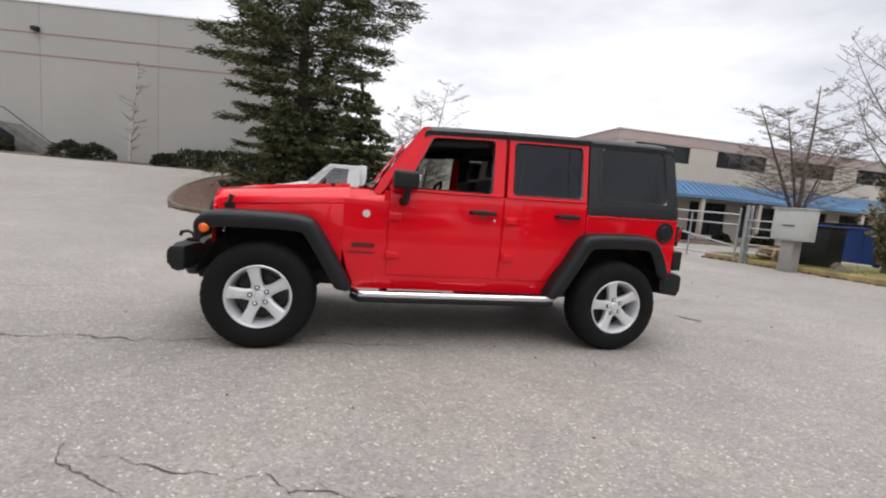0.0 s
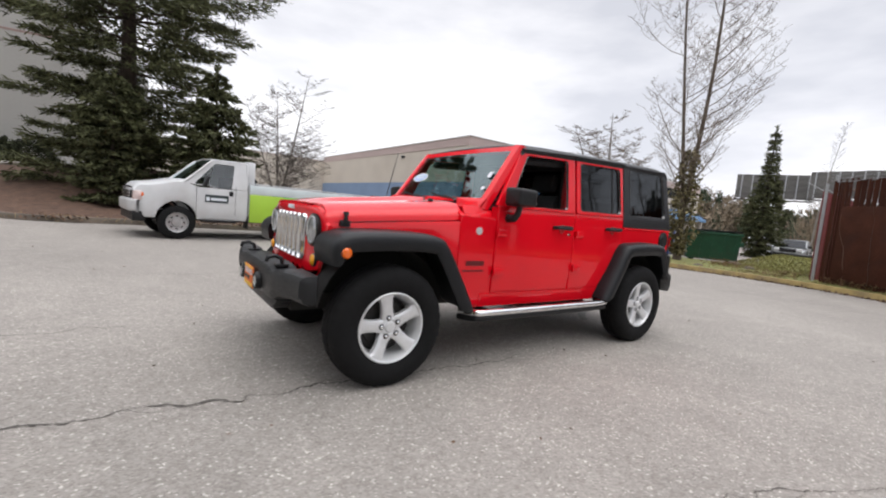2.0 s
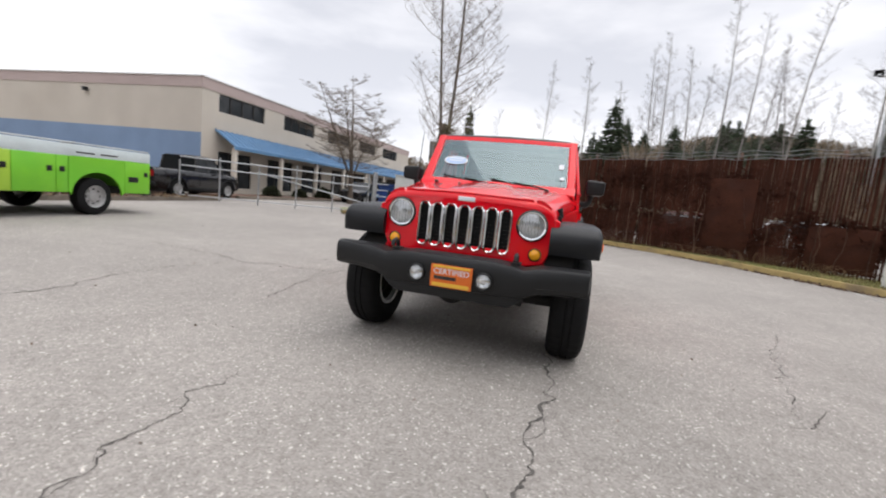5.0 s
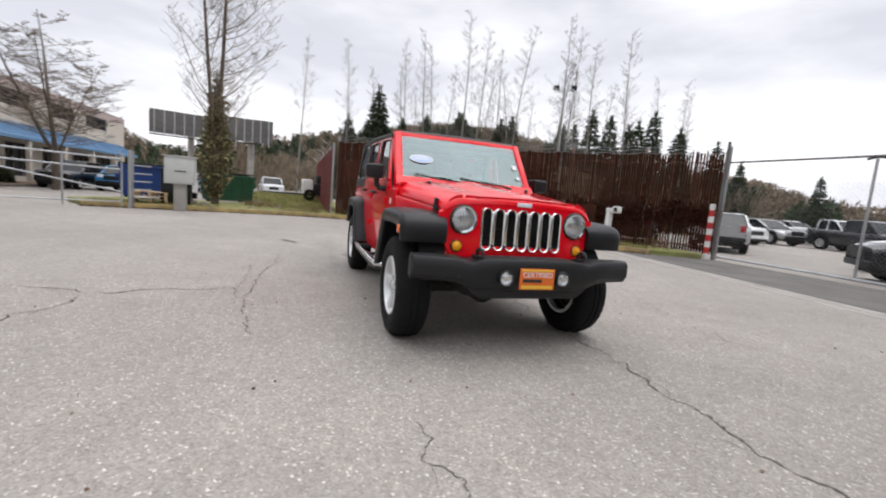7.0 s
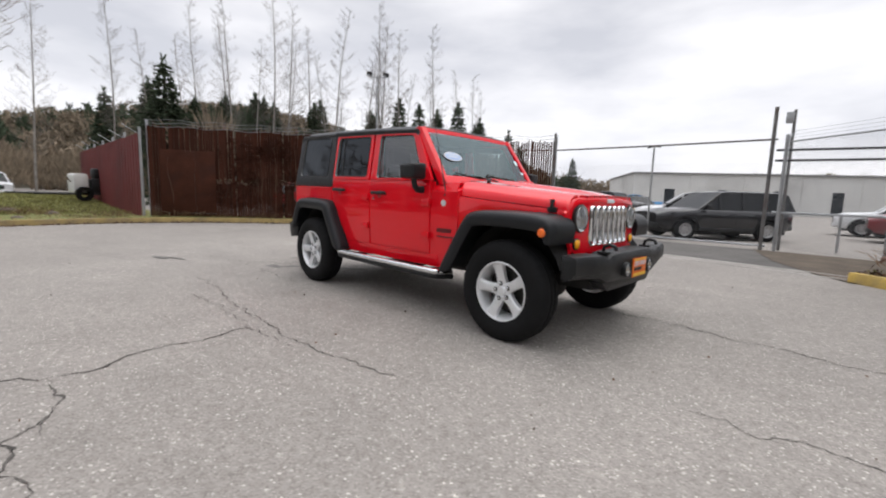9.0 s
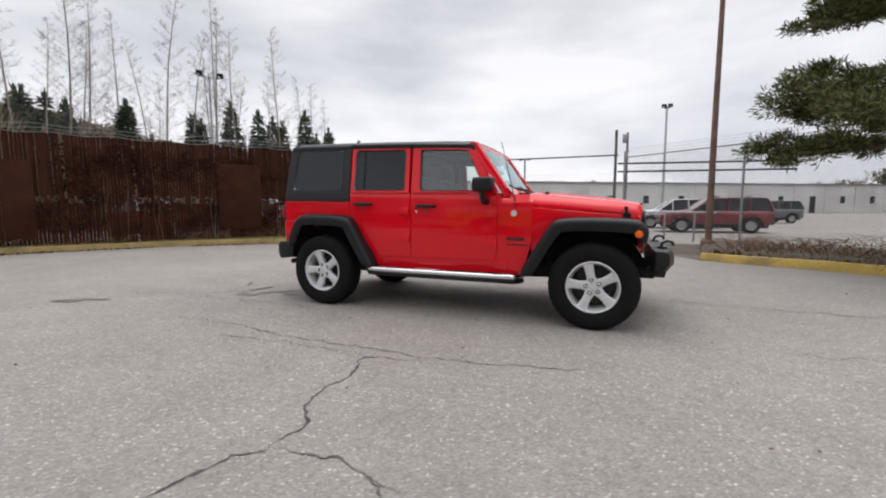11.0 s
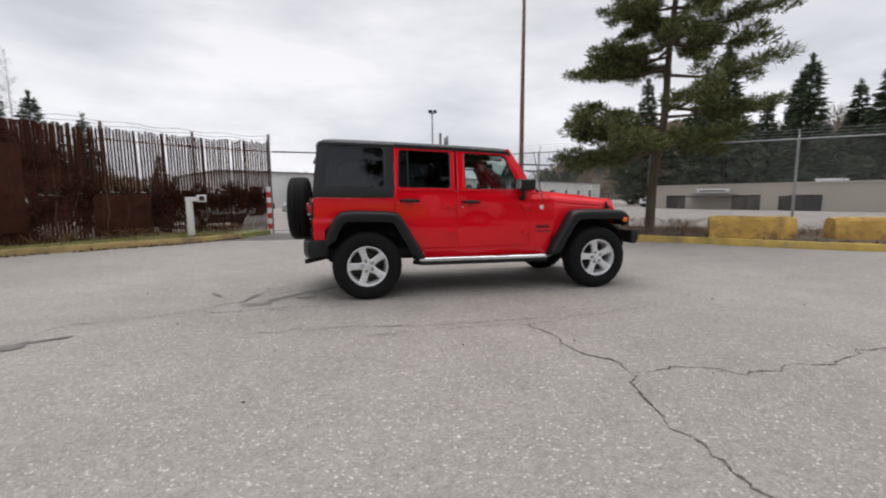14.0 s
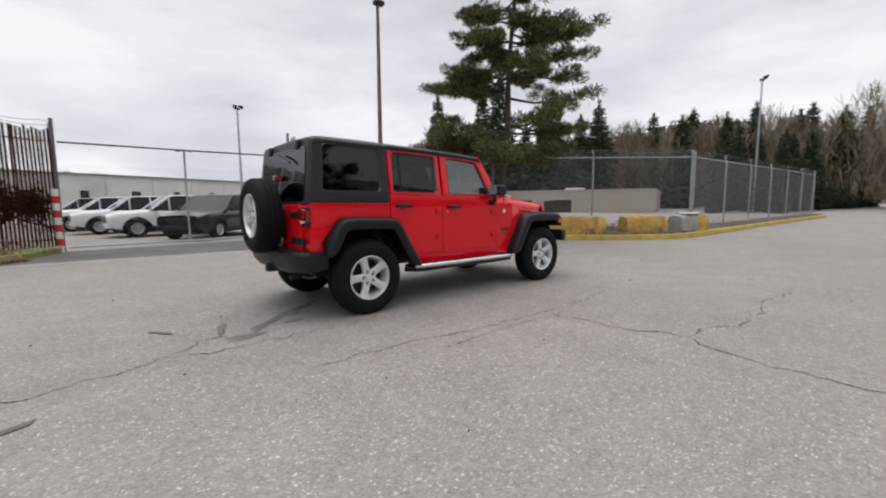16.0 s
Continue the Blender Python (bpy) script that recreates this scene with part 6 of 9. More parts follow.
def cabin_and_chassis():
    def seat(x, y):
        s = new("seat")
        s.parent = car
        part("cushion", Geo().prism(rounded([(x - 0.26, 0.72), (x + 0.24, 0.70), (x + 0.24, 0.84), (x - 0.26, 0.88)], 0.05), "y", y - 0.24, y + 0.24), M_SEAT, s, bevel=0.03)
        part("backrest", Geo().prism(rounded([(x + 0.16, 0.78), (x + 0.30, 0.78), (x + 0.44, 1.40), (x + 0.33, 1.42)], 0.04), "y", y - 0.23, y + 0.23), M_SEAT, s, bevel=0.03)
        part("headrest", Geo().prism(rounded([(x + 0.36, 1.45), (x + 0.45, 1.44), (x + 0.47, 1.60), (x + 0.39, 1.62)], 0.03), "y", y - 0.13, y + 0.13), M_SEAT, s, bevel=0.03)
    for x in (0.0, 0.95):
        for y in (-0.36, 0.36):
            seat(x, y)
    part("dashboard", Geo().prism(rounded([(-0.62, 0.80), (-0.30, 0.85), (-0.34, 1.18), (-0.45, 1.27), (-0.62, 1.255)], 0.05), "y", -0.69, 0.69), M_SEAT, car, bevel=0.02)
    a = Geo()
    pts = []
    for k in range(25):
        t = 2 * math.pi * k / 24
        pts.append((-0.16 + 0.08 * math.sin(t), -0.36 + 0.185 * math.cos(t), 1.20 + 0.165 * math.sin(t)))
    a.tube(pts, 0.016, 8, cap=False)
    a.tube([(-0.34, -0.36, 1.14), (-0.17, -0.36, 1.20)], [0.03, 0.05], 8)
    a.tube([(-0.17, -0.53, 1.2), (-0.17, -0.19, 1.2)], 0.014, 6)
    part("steering_wheel", a, M_BLACKPLASTIC, car)
    bar = Geo()
    for s in (-1, 1):
        bar.tube(smooth_path([(-0.24, s * 0.62, 1.68), (0.35, s * 0.63, 1.70), (1.1, s * 0.63, 1.70), (1.75, s * 0.62, 1.66), (1.95, s * 0.62, 1.2)], 4), 0.038, 8)
        bar.tube([(0.38, s * 0.66, 0.6), (0.38, s * 0.64, 1.68)], 0.045, 8)
    for x in (0.38, 1.15):
        bar.tube([(x, -0.63, 1.69), (x, 0.63, 1.69)], 0.038, 8)
    part("roll_bar", bar, M_SEAT, car, "padded black roll bar")
    g = Geo()
    for s in (-1, 1):
        g.box(-2.0, 2.05, s * 0.43 - 0.04, s * 0.43 + 0.04, 0.44, 0.54)
    part("chassis_rail", g, M_UNDER, car)
    for x in (-1.473, 1.473):
        part("axle", Geo().tube([(x, -0.70, 0.40), (x, 0.70, 0.40)], 0.05, 10).lathe([(-0.14, 0.03), (-0.09, 0.13), (0.09, 0.13), (0.14, 0.03)], "x", (x, 0.12 if x < 0 else 0, 0.40), 14), M_UNDER, car)
        for s in (-1, 1):
            part("shock_absorber", Geo().tube([(x + 0.12, s * 0.55, 0.36), (x + 0.05, s * 0.50, 0.75)], [0.028, 0.024], 8), M_UNDER, car)
    part("gearbox", Geo().prism(rounded([(-1.2, 0.36), (0.3, 0.33), (0.3, 0.5), (-1.2, 0.55)], 0.05), "y", -0.2, 0.25), M_UNDER, car, bevel=0.03)
    part("fuel_tank", Geo().box(0.2, 1.15, -0.45, -0.1, 0.33, 0.52), M_UNDER, car, bevel=0.03)
    part("silencer", Geo().tube([(1.85, -0.5, 0.5), (1.85, 0.5, 0.5)], 0.11, 14).tube([(1.9, 0.45, 0.48), (2.1, 0.55, 0.45), (2.2, 0.55, 0.43)], 0.03, 8), M_UNDER, car)
    # solid near-black block stands for the dark engine space
    part("engine_bay", Geo().box(-1.8, -0.75, -0.45, 0.45, 0.55, 1.05), M_DARKGAP, car)


cabin_and_chassis()


def rake_body():
    """The body stands a little higher at its tail: the roof rises gently to the rear."""
    for ob in car.children_recursive:
        if ob.type != "MESH" or "wheel" in ob.parent.name or ob.name.startswith("lettering"):
            continue
        for v in ob.data.vertices:
            x, z = v.co.x, v.co.z
            lift = 0.036 * (x - 0.2) if x > -0.3 else -0.018 * max(0.0, (x + 0.9) / 0.6)
            v.co.z = z + lift * min(1.0, max(0.0, (z - 0.75) / 1.05))


rake_body()


# ---------------------------------------------------------------- other vehicles
M_WHITECAR = mat("white_car_paint", (0.70, 0.71, 0.72), 0.3, vary=0.03, scale=1, coat=0.5)
M_DIRTYWHITE = mat("dusty_white_truck_paint", (0.62, 0.63, 0.64), 0.4, vary=0.06, scale=2, coat=0.3, dark=(0.42, 0.41, 0.39), dark_amount=0.4, dark_scale=1.3)
M_GREENWRAP = mat("bright_green_vinyl_wrap", (0.20, 0.56, 0.03), 0.42, vary=0.06, scale=1.5, dark=(0.12, 0.48, 0.03), dark_amount=0.7, dark_scale=0.7)
M_TRUCKLAMP = mat("clear_lamp_with_amber_tint", (0.62, 0.5, 0.47), 0.12, 0.2, vary=0.25, scale=14, coat=0.8)
M_DULLSILVER = mat("dull_silver_paint", (0.55, 0.55, 0.55), 0.38, 0.3, vary=0.08, scale=3)
M_LIME = mat("yellow_green_vinyl_wrap", (0.36, 0.58, 0.05), 0.42, vary=0.06, scale=1.5)
M_PALEWRAP = mat("pale_sky_vinyl_wrap", (0.60, 0.67, 0.68), 0.42, vary=0.10, scale=2.5)
M_DARKCAR = mat("black_car_paint", (0.006, 0.0065, 0.009), 0.22, vary=0.05, scale=1, coat=0.5)
M_GREYCAR = mat("grey_car_paint", (0.13, 0.135, 0.14), 0.3, 0.3, vary=0.05, scale=1, coat=0.5)
M_BLUECAR = mat("bright_blue_car_paint", (0.02, 0.22, 0.50), 0.3, vary=0.05, scale=1, coat=0.5)
M_MAROON = mat("maroon_car_paint", (0.17, 0.012, 0.018), 0.3, vary=0.05, scale=1, coat=0.5)
M_SILVERCAR = mat("silver_car_paint", (0.40, 0.41, 0.42), 0.3, 0.5, vary=0.05, scale=1, coat=0.5)
M_SEETHROUGH = mat("dark_car_glass", (0.012, 0.014, 0.016), 0.08, vary=0.05, spec=0.28)
M_STEELRIM = mat("steel_wheel", (0.45, 0.45, 0.45), 0.35, 0.6, vary=0.1, scale=10)


def simple_wheel_meshes(r, w):
    tyre = Geo().lathe([(-w / 2, r * 0.6), (-w / 2, r * 0.9), (-w * 0.4, r * 0.985), (0, r), (w * 0.4, r * 0.985), (w / 2, r * 0.9), (w / 2, r * 0.6)], "y", seg=28).mesh("tyre", M_TYRE)
    rim = Geo().lathe([(w * 0.5, r * 0.62), (w * 0.47, r * 0.58), (w * 0.25, r * 0.52), (w * 0.22, r * 0.3), (w * 0.34, r * 0.25), (w * 0.36, r * 0.08), (w * 0.36, 0.001)], "y", seg=24).mesh("rim", M_STEELRIM)
    # flat near-black discs for the dark in the rim's vent holes
    g = Geo()
    for k in range(8):
        a = 2 * math.pi * k / 8
        g.disc((r * 0.41 * math.cos(a), w * 0.237, r * 0.41 * math.sin(a)), r * 0.075, "y", 8)
    holes = g.mesh("vent_hole", M_DARKGAP, smooth=False)
    return tyre, rim, holes


CAR_WHEEL = simple_wheel_meshes(0.375, 0.24)
TRUCK_WHEEL = simple_wheel_meshes(0.385, 0.24)


def put_wheel(parent, meshes, x, y, z, side):
    w = new("wheel")
    w.parent = parent
    w.matrix_basis = pose(x, y, z, 0, 0, 0 if side > 0 else 180)
    for n, me in zip(("tyre", "rim", "vent_hole"), meshes):
        part(n, me, None, w)


def car_body(paint, label, at, turn, kind="suv", group="parked cars"):
    """A parked car, nose towards +x of its own frame. Lower body with arches, glasshouse, lamps and wheels."""
    c = thing("parked_car", label, "car", group, at, turn)
    if kind == "suv":
        c.scale = (0.9, 0.92, 0.86)
    L, W = (4.7, 0.94) if kind != "sedan" else (4.6, 0.9)
    belt, roof = (1.10, 1.74) if kind != "sedan" else (0.95, 1.44)
    fx, rx = 1.42, -1.42
    nose, tail = L / 2, -L / 2
    hood = belt - (0.0 if kind != "sedan" else 0.06)
    # lower body: rows along the length
    rows = []
    for x in np.linspace(tail, nose, 33):
        t = (x - tail) / L
        end = min(1.0, (x - tail) / 0.35 + 0.0, (nose - x) / 0.45 + 0.0)
        e = ease(max(0.0, end))
        w = W * (0.80 + 0.20 * e)
        top = belt if x < 0.75 else belt + (hood - belt) * ease((x - 0.75) / 0.4) - 0.05 * ease((x - 0.9) / 0.9) - 0.13 * ease((x - 1.85) / 0.5)
        if kind == "pickup" and x < -0.3:
            top = belt + 0.02
        zb = 0.34 + 0.10 * (1 - e)
        for cx in (fx, rx):
            if abs(x - cx) < 0.46:
                zb = max(zb, 0.33 + math.sqrt(max(0, 0.46 ** 2 - (x - cx) ** 2)))
        mid = min(max(zb + 0.02, 0.62), top - 0.03)
        sec = [(w * 0.9, zb), (w, min(mid, zb + 0.1) if zb < mid else mid), (w, mid + (top - mid) * 0.55), (w * 0.97, top - 0.05), (w * 0.90, top), (0, top + 0.02 + (0.03 if x > 0.8 else 0))]
        rows.append([(x, -y, z) for y, z in sec] + [(x, y, z) for y, z in reversed(sec[:-1])])
    g = Geo().loft(rows)
    g.add(rows[0], [tuple(range(11))])
    g.add(rows[-1], [tuple(range(11))])
    part("body", g, paint, c, angle=45)
    part("underbody", Geo().box(tail + 0.2, nose - 0.25, -W * 0.8, W * 0.8, 0.25, 0.5), M_UNDER, c)
    # glasshouse
    if kind == "pickup":
        gx = [(-0.42, 0.0), (-0.36, 0.95), (-0.2, 1.0), (0.35, 1.0), (0.62, 0.9), (1.15, 0.0)]
    elif kind == "sedan":
        gx = [(-1.75, 0.0), (-1.0, 0.92), (-0.7, 1.0), (0.1, 1.0), (0.35, 0.92), (1.2, 0.0)]
    else:
        gx = [(tail + 0.06, 0.0), (tail + 0.30, 0.93), (tail + 0.5, 1.0), (0.0, 1.0), (0.26, 0.94), (1.0, 0.0)]
    rows = []
    for x, h in gx:
        z = belt + (roof - belt) * h
        wt = W * (0.93 - 0.13 * h)
        rows.append([(x, -W * 0.93, belt - 0.02), (x, -wt, z - 0.03), (x, -wt * 0.9, z), (x, wt * 0.9, z), (x, wt, z - 0.03), (x, W * 0.93, belt - 0.02)])
    part("glasshouse", Geo().loft(rows), M_SEETHROUGH, c, "dark car windows", smooth=False)
    rr = [[(x, y * 1.01, z + 0.012) for x, y, z in r[1:5]] for r in rows[1:-1]]
    part("roof", Geo().loft(rr), paint, c, thick=0.02)
    for s, k in ((-1, 0), (1, 5)):
        a = rows[0][k]
        for i, j in ((0, 1), (len(rows) - 1, len(rows) - 2)):
            p, q = rows[i][k], rows[j][1 if s < 0 else 4]
            part("pillar", Geo().tube([(p[0], p[1] * 1.0, p[2]), (q[0], q[1] * 1.01, q[2])], 0.045, 5), paint, c)
        for x in ((-1.35, -0.52, 0.28) if kind == "suv" else (-0.3,) if kind == "sedan" else (0.2,)):
            part("pillar", Geo().tube([(x, s * W * 0.935, belt), (x, s * W * 0.815, roof - 0.05)], 0.035, 5), paint, c)
    for s in (-1, 1):
        put_wheel(c, CAR_WHEEL, fx, s * (W - 0.13), 0.375, s)
        put_wheel(c, CAR_WHEEL, rx, s * (W - 0.13), 0.375, s)
        for xc in (fx, rx):
            arc = [(xc + 0.455 * math.cos(a), 0.345 + 0.455 * math.sin(a)) for a in np.linspace(0.08, math.pi - 0.08, 13)]
            part("arch_trim", Geo().loft([[(xc + (x - xc) * k, s * (W + o), 0.345 + (z - 0.345) * k) for x, z in arc] for k, o in ((1.0, -0.06), (1.0, 0.012), (1.10, 0.012), (1.11, -0.01))]), M_BLACKPLASTIC, c)
        part("headlamp", Geo().box(nose - 0.22, nose - 0.02, s * W * 0.62 - 0.14, s * W * 0.62 + 0.14, 0.74, 0.88), M_REFLECTOR, c, bevel=0.03)
        part("tail_lamp", Geo().box(tail - 0.005, tail + 0.14, s * W * 0.68 - 0.09, s * W * 0.68 + 0.09, 0.78, 1.02), M_TAILRED, c, bevel=0.02)
        part("door_mirror", Geo().box(0.68, 0.82, s * (W + 0.08) - 0.09, s * (W + 0.08) + 0.07, belt + 0.02, belt + 0.17), M_BLACKPLASTIC, c, bevel=0.03)
        for x in (0.78, -0.28):
            part("door_gap", Geo().box(x - 0.004, x + 0.004, s * W - 0.006, s * W + 0.003, 0.5, belt - 0.06), M_DARKGAP, c, smooth=False)
        for x in (-0.12, -1.0):
            part("handle", Geo().box(x - 0.1, x + 0.08, s * W - 0.01, s * (W + 0.012) + 0.01, 0.93, 0.96), M_BLACKPLASTIC, c, bevel=0.006)
        part("sill_cladding", Geo().box(-0.95, 0.95, s * W * 0.985 - 0.02, s * W * 0.985 + 0.02, 0.34, 0.46), M_BLACKPLASTIC, c, bevel=0.01)
    part("grille", Geo().box(nose - 0.06, nose + 0.01, -0.42, 0.42, 0.62, 0.86), M_BLACKPLASTIC, c, bevel=0.02)
    part("front_bumper", Geo().box(nose - 0.16, nose + 0.03, -W * 0.82, W * 0.82, 0.40, 0.58), M_BLACKPLASTIC if paint is not M_WHITECAR else paint, c, bevel=0.04)
    part("rear_bumper", Geo().box(tail - 0.03, tail + 0.16, -W * 0.82, W * 0.82, 0.42, 0.6), M_BLACKPLASTIC, c, bevel=0.04)
    if kind == "pickup":
        # near-black sheet on the closed body for the dark inside the bed
        part("load_bed", Geo().box(tail + 0.08, -0.5, -W * 0.82, W * 0.82, belt + 0.021, belt + 0.028), M_DARKGAP, c)
    return c


LOT = [
    (M_DARKCAR, "black sport utility car parked behind the gate", (0.12, -12.3, 0), 46, "suv"),
    (M_WHITECAR, "white sport utility car in the parked row", (1.2, -14.6, 0), 4, "suv"),
    (M_WHITECAR, "white sport utility car in the parked row", (2.2, -17.6, 0), 4, "suv"),
    (M_WHITECAR, "white sport utility car in the parked row", (3.1, -20.7, 0), 4, "suv"),
    (M_SILVERCAR, "silver sport utility car in the parked row", (3.9, -24.0, 0), 4, "suv"),
    (M_MAROON, "maroon sport utility car beyond the fence", (-5.6, -17.0, 0), 3, "suv"),
    (M_WHITECAR, "white sport utility car at the lot's edge", (-4.6, -20.6, 0), 5, "suv"),
    (M_GREYCAR, "dark grey sport utility car in the far row", (17.5, -33.5, 0), 172, "suv"),
    (M_BLUECAR, "bright blue pickup truck in the lot", (12.6, -39.5, 0), 12, "pickup"),
    (M_WHITECAR, "white sport utility car in the middle of the lot", (13.2, -21.2, 0), 170, "suv"),
    (M_DARKCAR, "black pickup truck in the far row", (9.6, -26.5, 0), 175, "pickup"),
    (M_SILVERCAR, "silver sedan in the far row", (14.2, -25.5, 0), 172, "sedan"),
    (M_GREYCAR, "grey sport utility car in the far row", (17.4, -28.0, 0), 172, "suv"),
    (M_WHITECAR, "white pickup truck in the far row", (13.2, -30.5, 0), 172, "pickup"),
    (M_DARKCAR, "black sedan parked behind the slatted fence", (9.6, -11.5, 0), -48, "sedan"),
    (M_WHITECAR, "white sedan parked behind the slatted fence", (11.9, -8.6, 0), -48, "sedan"),
    (M_MAROON, "maroon sedan parked behind the slatted fence", (14.2, -5.9, 0), -48, "sedan"),
    (M_SILVERCAR, "silver sedan behind the slatted fence", (7.9, -14.1, 0), -48, "sedan"),
    (M_DARKCAR, "black sport utility car in the angled far row", (9.9, -32.6, 0), 140, "suv"),
    (M_WHITECAR, "white sport utility car in the angled far row", (20.4, -43.6, 0), 160, "suv"),
    (M_GREYCAR, "grey sport utility car in the angled far row", (23.6, -46.0, 0), 150, "suv"),
    (M_WHITECAR, "white pickup truck in the angled far row", (27.4, -48.4, 0), 160, "pickup"),
    (M_DARKCAR, "black sedan in the angled far row", (16.8, -40.4, 0), 150, "sedan"),
    (M_SILVERCAR, "silver sport utility car in the last row", (31.5, -46.5, 0), 165, "suv"),
    (M_WHITECAR, "white sport utility car in the last row", (26.0, -41.0, 0), 165, "suv"),
    (M_GREYCAR, "grey sport utility car by the white warehouse", (-11, -30, 0), 20, "suv"),
    (M_WHITECAR, "white sedan by the tan building", (-30.0, -33.5, 0), 20, "sedan"),
    (M_SILVERCAR, "silver car far along the road", (-44, 3.6, 0), 0, "suv"),
    (M_WHITECAR, "white van far across the road", (36.5, 9.5, 0), 200, "suv"),
    (M_WHITECAR, "white pickup truck far across the road", (39, 4.5, 0), 190, "pickup"),
    (M_WHITECAR, "white car parked past the tree", (22.5, 8.2, 0), 195, "suv"),
    (M_BLUECAR, "blue sedan parked past the tree", (25.0, 11.5, 0), 185, "sedan"),
    (M_DARKCAR, "dark sport utility car parked before the building", (24.0, 13.6, 0), 180, "suv"),
    (M_SILVERCAR, "silver car parked across the road", (33, 6.5, 0), 190, "sedan"),
    (M_DARKCAR, "dark pickup truck parked behind the boom gate", (9.8, 14.8, 0), 5, "pickup"),
]
for paint, label, at, turn, kind in LOT:
    car_body(paint, label, at, turn, kind)


def utility_truck():
    """Cab-and-chassis truck with a green wrapped service body. Nose towards -x of its own frame, near side at -y."""
    t = thing("utility_truck", "white utility truck with a bright green wrapped service body", "truck", at=(-2.25, 9.15, 0), turn=8)
    W = 0.97
    # lower sides run from the nose to the cab's back, cut by the wheel arch; the bonnet lies between their shoulders
    xs = [-0.93, -0.88, -0.8, -0.65, -0.52, -0.5, -0.46, -0.4, -0.3, -0.15, 0, 0.15, 0.3, 0.4, 0.46, 0.5, 0.52, 0.8, 1.2, 1.6, 1.93]

    def side_w(x):
        return W - 0.16 * ease((-0.62 - x) / 0.34)

    def arch_z(x):
        return 0.42 + (0.46 * math.sqrt(max(0.0, 1 - (x / 0.505) ** 2)) if abs(x) < 0.505 else 0.06)

    def shoulder(x):
        if x < 0.2:
            return 1.33 - 0.07 * ease((0.1 - x) / 0.8) - 0.11 * ease((-0.80 - x) / 0.14) ** 2
        return 1.33 - 0.09 * ease((x - 0.2) / 0.3)
    bonnet = []
    for x in (-0.95, -0.93, -0.88, -0.8, -0.65, -0.4, -0.1, 0.2, 0.32):
        z, w = shoulder(x), side_w(x)
        h = [(w - 0.02, z - 0.01), (w - 0.06, z + 0.02), (w - 0.16, z + 0.05), (w - 0.36, z + 0.068), (0, z + 0.082)]
        bonnet.append([(x, -y, zz) for y, zz in h] + [(x, y, zz) for y, zz in reversed(h[:-1])])
    part("bonnet", Geo().loft(bonnet), M_DIRTYWHITE, t, "short white bonnet", angle=50)
    part("nose_panel", Geo().loft([[(-0.93 + 0.05 * (abs(y) / 0.78) ** 3 - 0.03 * k, y, z) for y in np.linspace(-0.8, 0.8, 9)] for z, k in ((0.74, 1), (0.92, 1), (1.08, 0.8), (1.18, 0.2))]), M_DIRTYWHITE, t)
    for s in (-1, 1):
        rws = []
        for x in xs:
            z0, z1, w = arch_z(x), shoulder(x), side_w(x)
            rws.append([(x, s * (w - 0.03), z0), (x, s * w, z0 + 0.05), (x, s * (w + 0.004), 0.6 * z0 + 0.4 * z1), (x, s * w, z1 - 0.10), (x, s * (w - 0.02), z1)])
        part("cab_side", Geo().loft(rws), M_DIRTYWHITE, t)
        part("arch_liner", Geo().loft([[(0.50 * math.cos(a), y, 0.42 + 0.455 * math.sin(a)) for a in np.linspace(0.05, math.pi - 0.05, 12)] for y in (s * 0.5, s * 0.93)]), M_DARKGAP, t)
        out = rounded([(0.14, 1.33), (1.92, 1.225), (1.95, 2.06), (0.64, 2.06)], [0.02, 0.02, 0.08, 0.10])
        win = rounded([(0.40, 1.29), (1.46, 1.26), (1.46, 1.95), (0.76, 1.95)], 0.05)
        rws = [[(x + (a - x) * k, s * (W - 0.015 - 0.11 * ease(((z + (b - z) * k) - 1.22) / 0.84)), z + (b - z) * k) for (x, z), (a, b) in zip(out, win)] for k in (0, 0.5, 1)]
        part("door_frame", Geo().loft(rws, close=True), M_DIRTYWHITE, t)
        c = np.mean(np.array(win), axis=0)
        part("door_glass", Geo().loft([[(c[0] + (x - c[0]) * k, s * (W - 0.045 - 0.11 * ease((c[1] + (z - c[1]) * k - 1.22) / 0.84)), c[1] + (z - c[1]) * k) for x, z in win] for k in (1.02, 0.02)], close=True), M_FRONTGLASS, t).visible_shadow = False
        for xg in (0.46, 1.56):
            part("door_gap", Geo().box(xg, xg + 0.01, s * W - 0.004, s * W + 0.003, 0.62, 1.32), M_DARKGAP, t, smooth=False)
        part("door_handle", Geo().box(1.38, 1.5, s * W - 0.01, s * W + 0.025, 1.08, 1.2), M_BLACKPLASTIC, t, bevel=0.01)
        m = part("door_mirror", Geo().box(0.58, 0.68, s * (W + 0.18) - 0.11, s * (W + 0.18) + 0.11, 1.28, 1.54), M_BLACKPLASTIC, t, bevel=0.03)
        part("arm", Geo().tube([(0.64, s * 0.93, 1.32), (0.64, s * (W + 0.14), 1.34)], 0.02, 6), M_BLACKPLASTIC, m)
        lamp = part("headlamp", Geo().box(-0.965, -0.70, s * 0.745 - 0.15, s * 0.745 + 0.15, 0.83, 1.10), M_TRUCKLAMP, t, "large clear headlamp with a rosy tint", bevel=0.03)
        part("side_lens", Geo().box(-0.80, -0.70, s * 0.892 - 0.02, s * 0.892 + 0.015, 0.93, 1.02), M_AMBERDARK, lamp, bevel=0.01)
        put_wheel(t, TRUCK_WHEEL, 0, s * 0.84, 0.385, s)
        put_wheel(t, TRUCK_WHEEL, 4.16, s * 0.86, 0.385, s)
        # service body side: lockers with doors, a rear arch, pale top band
        lock = [(1.98, 2.78), (2.79, 3.42), (3.43, 3.62), (4.70, 5.28)]
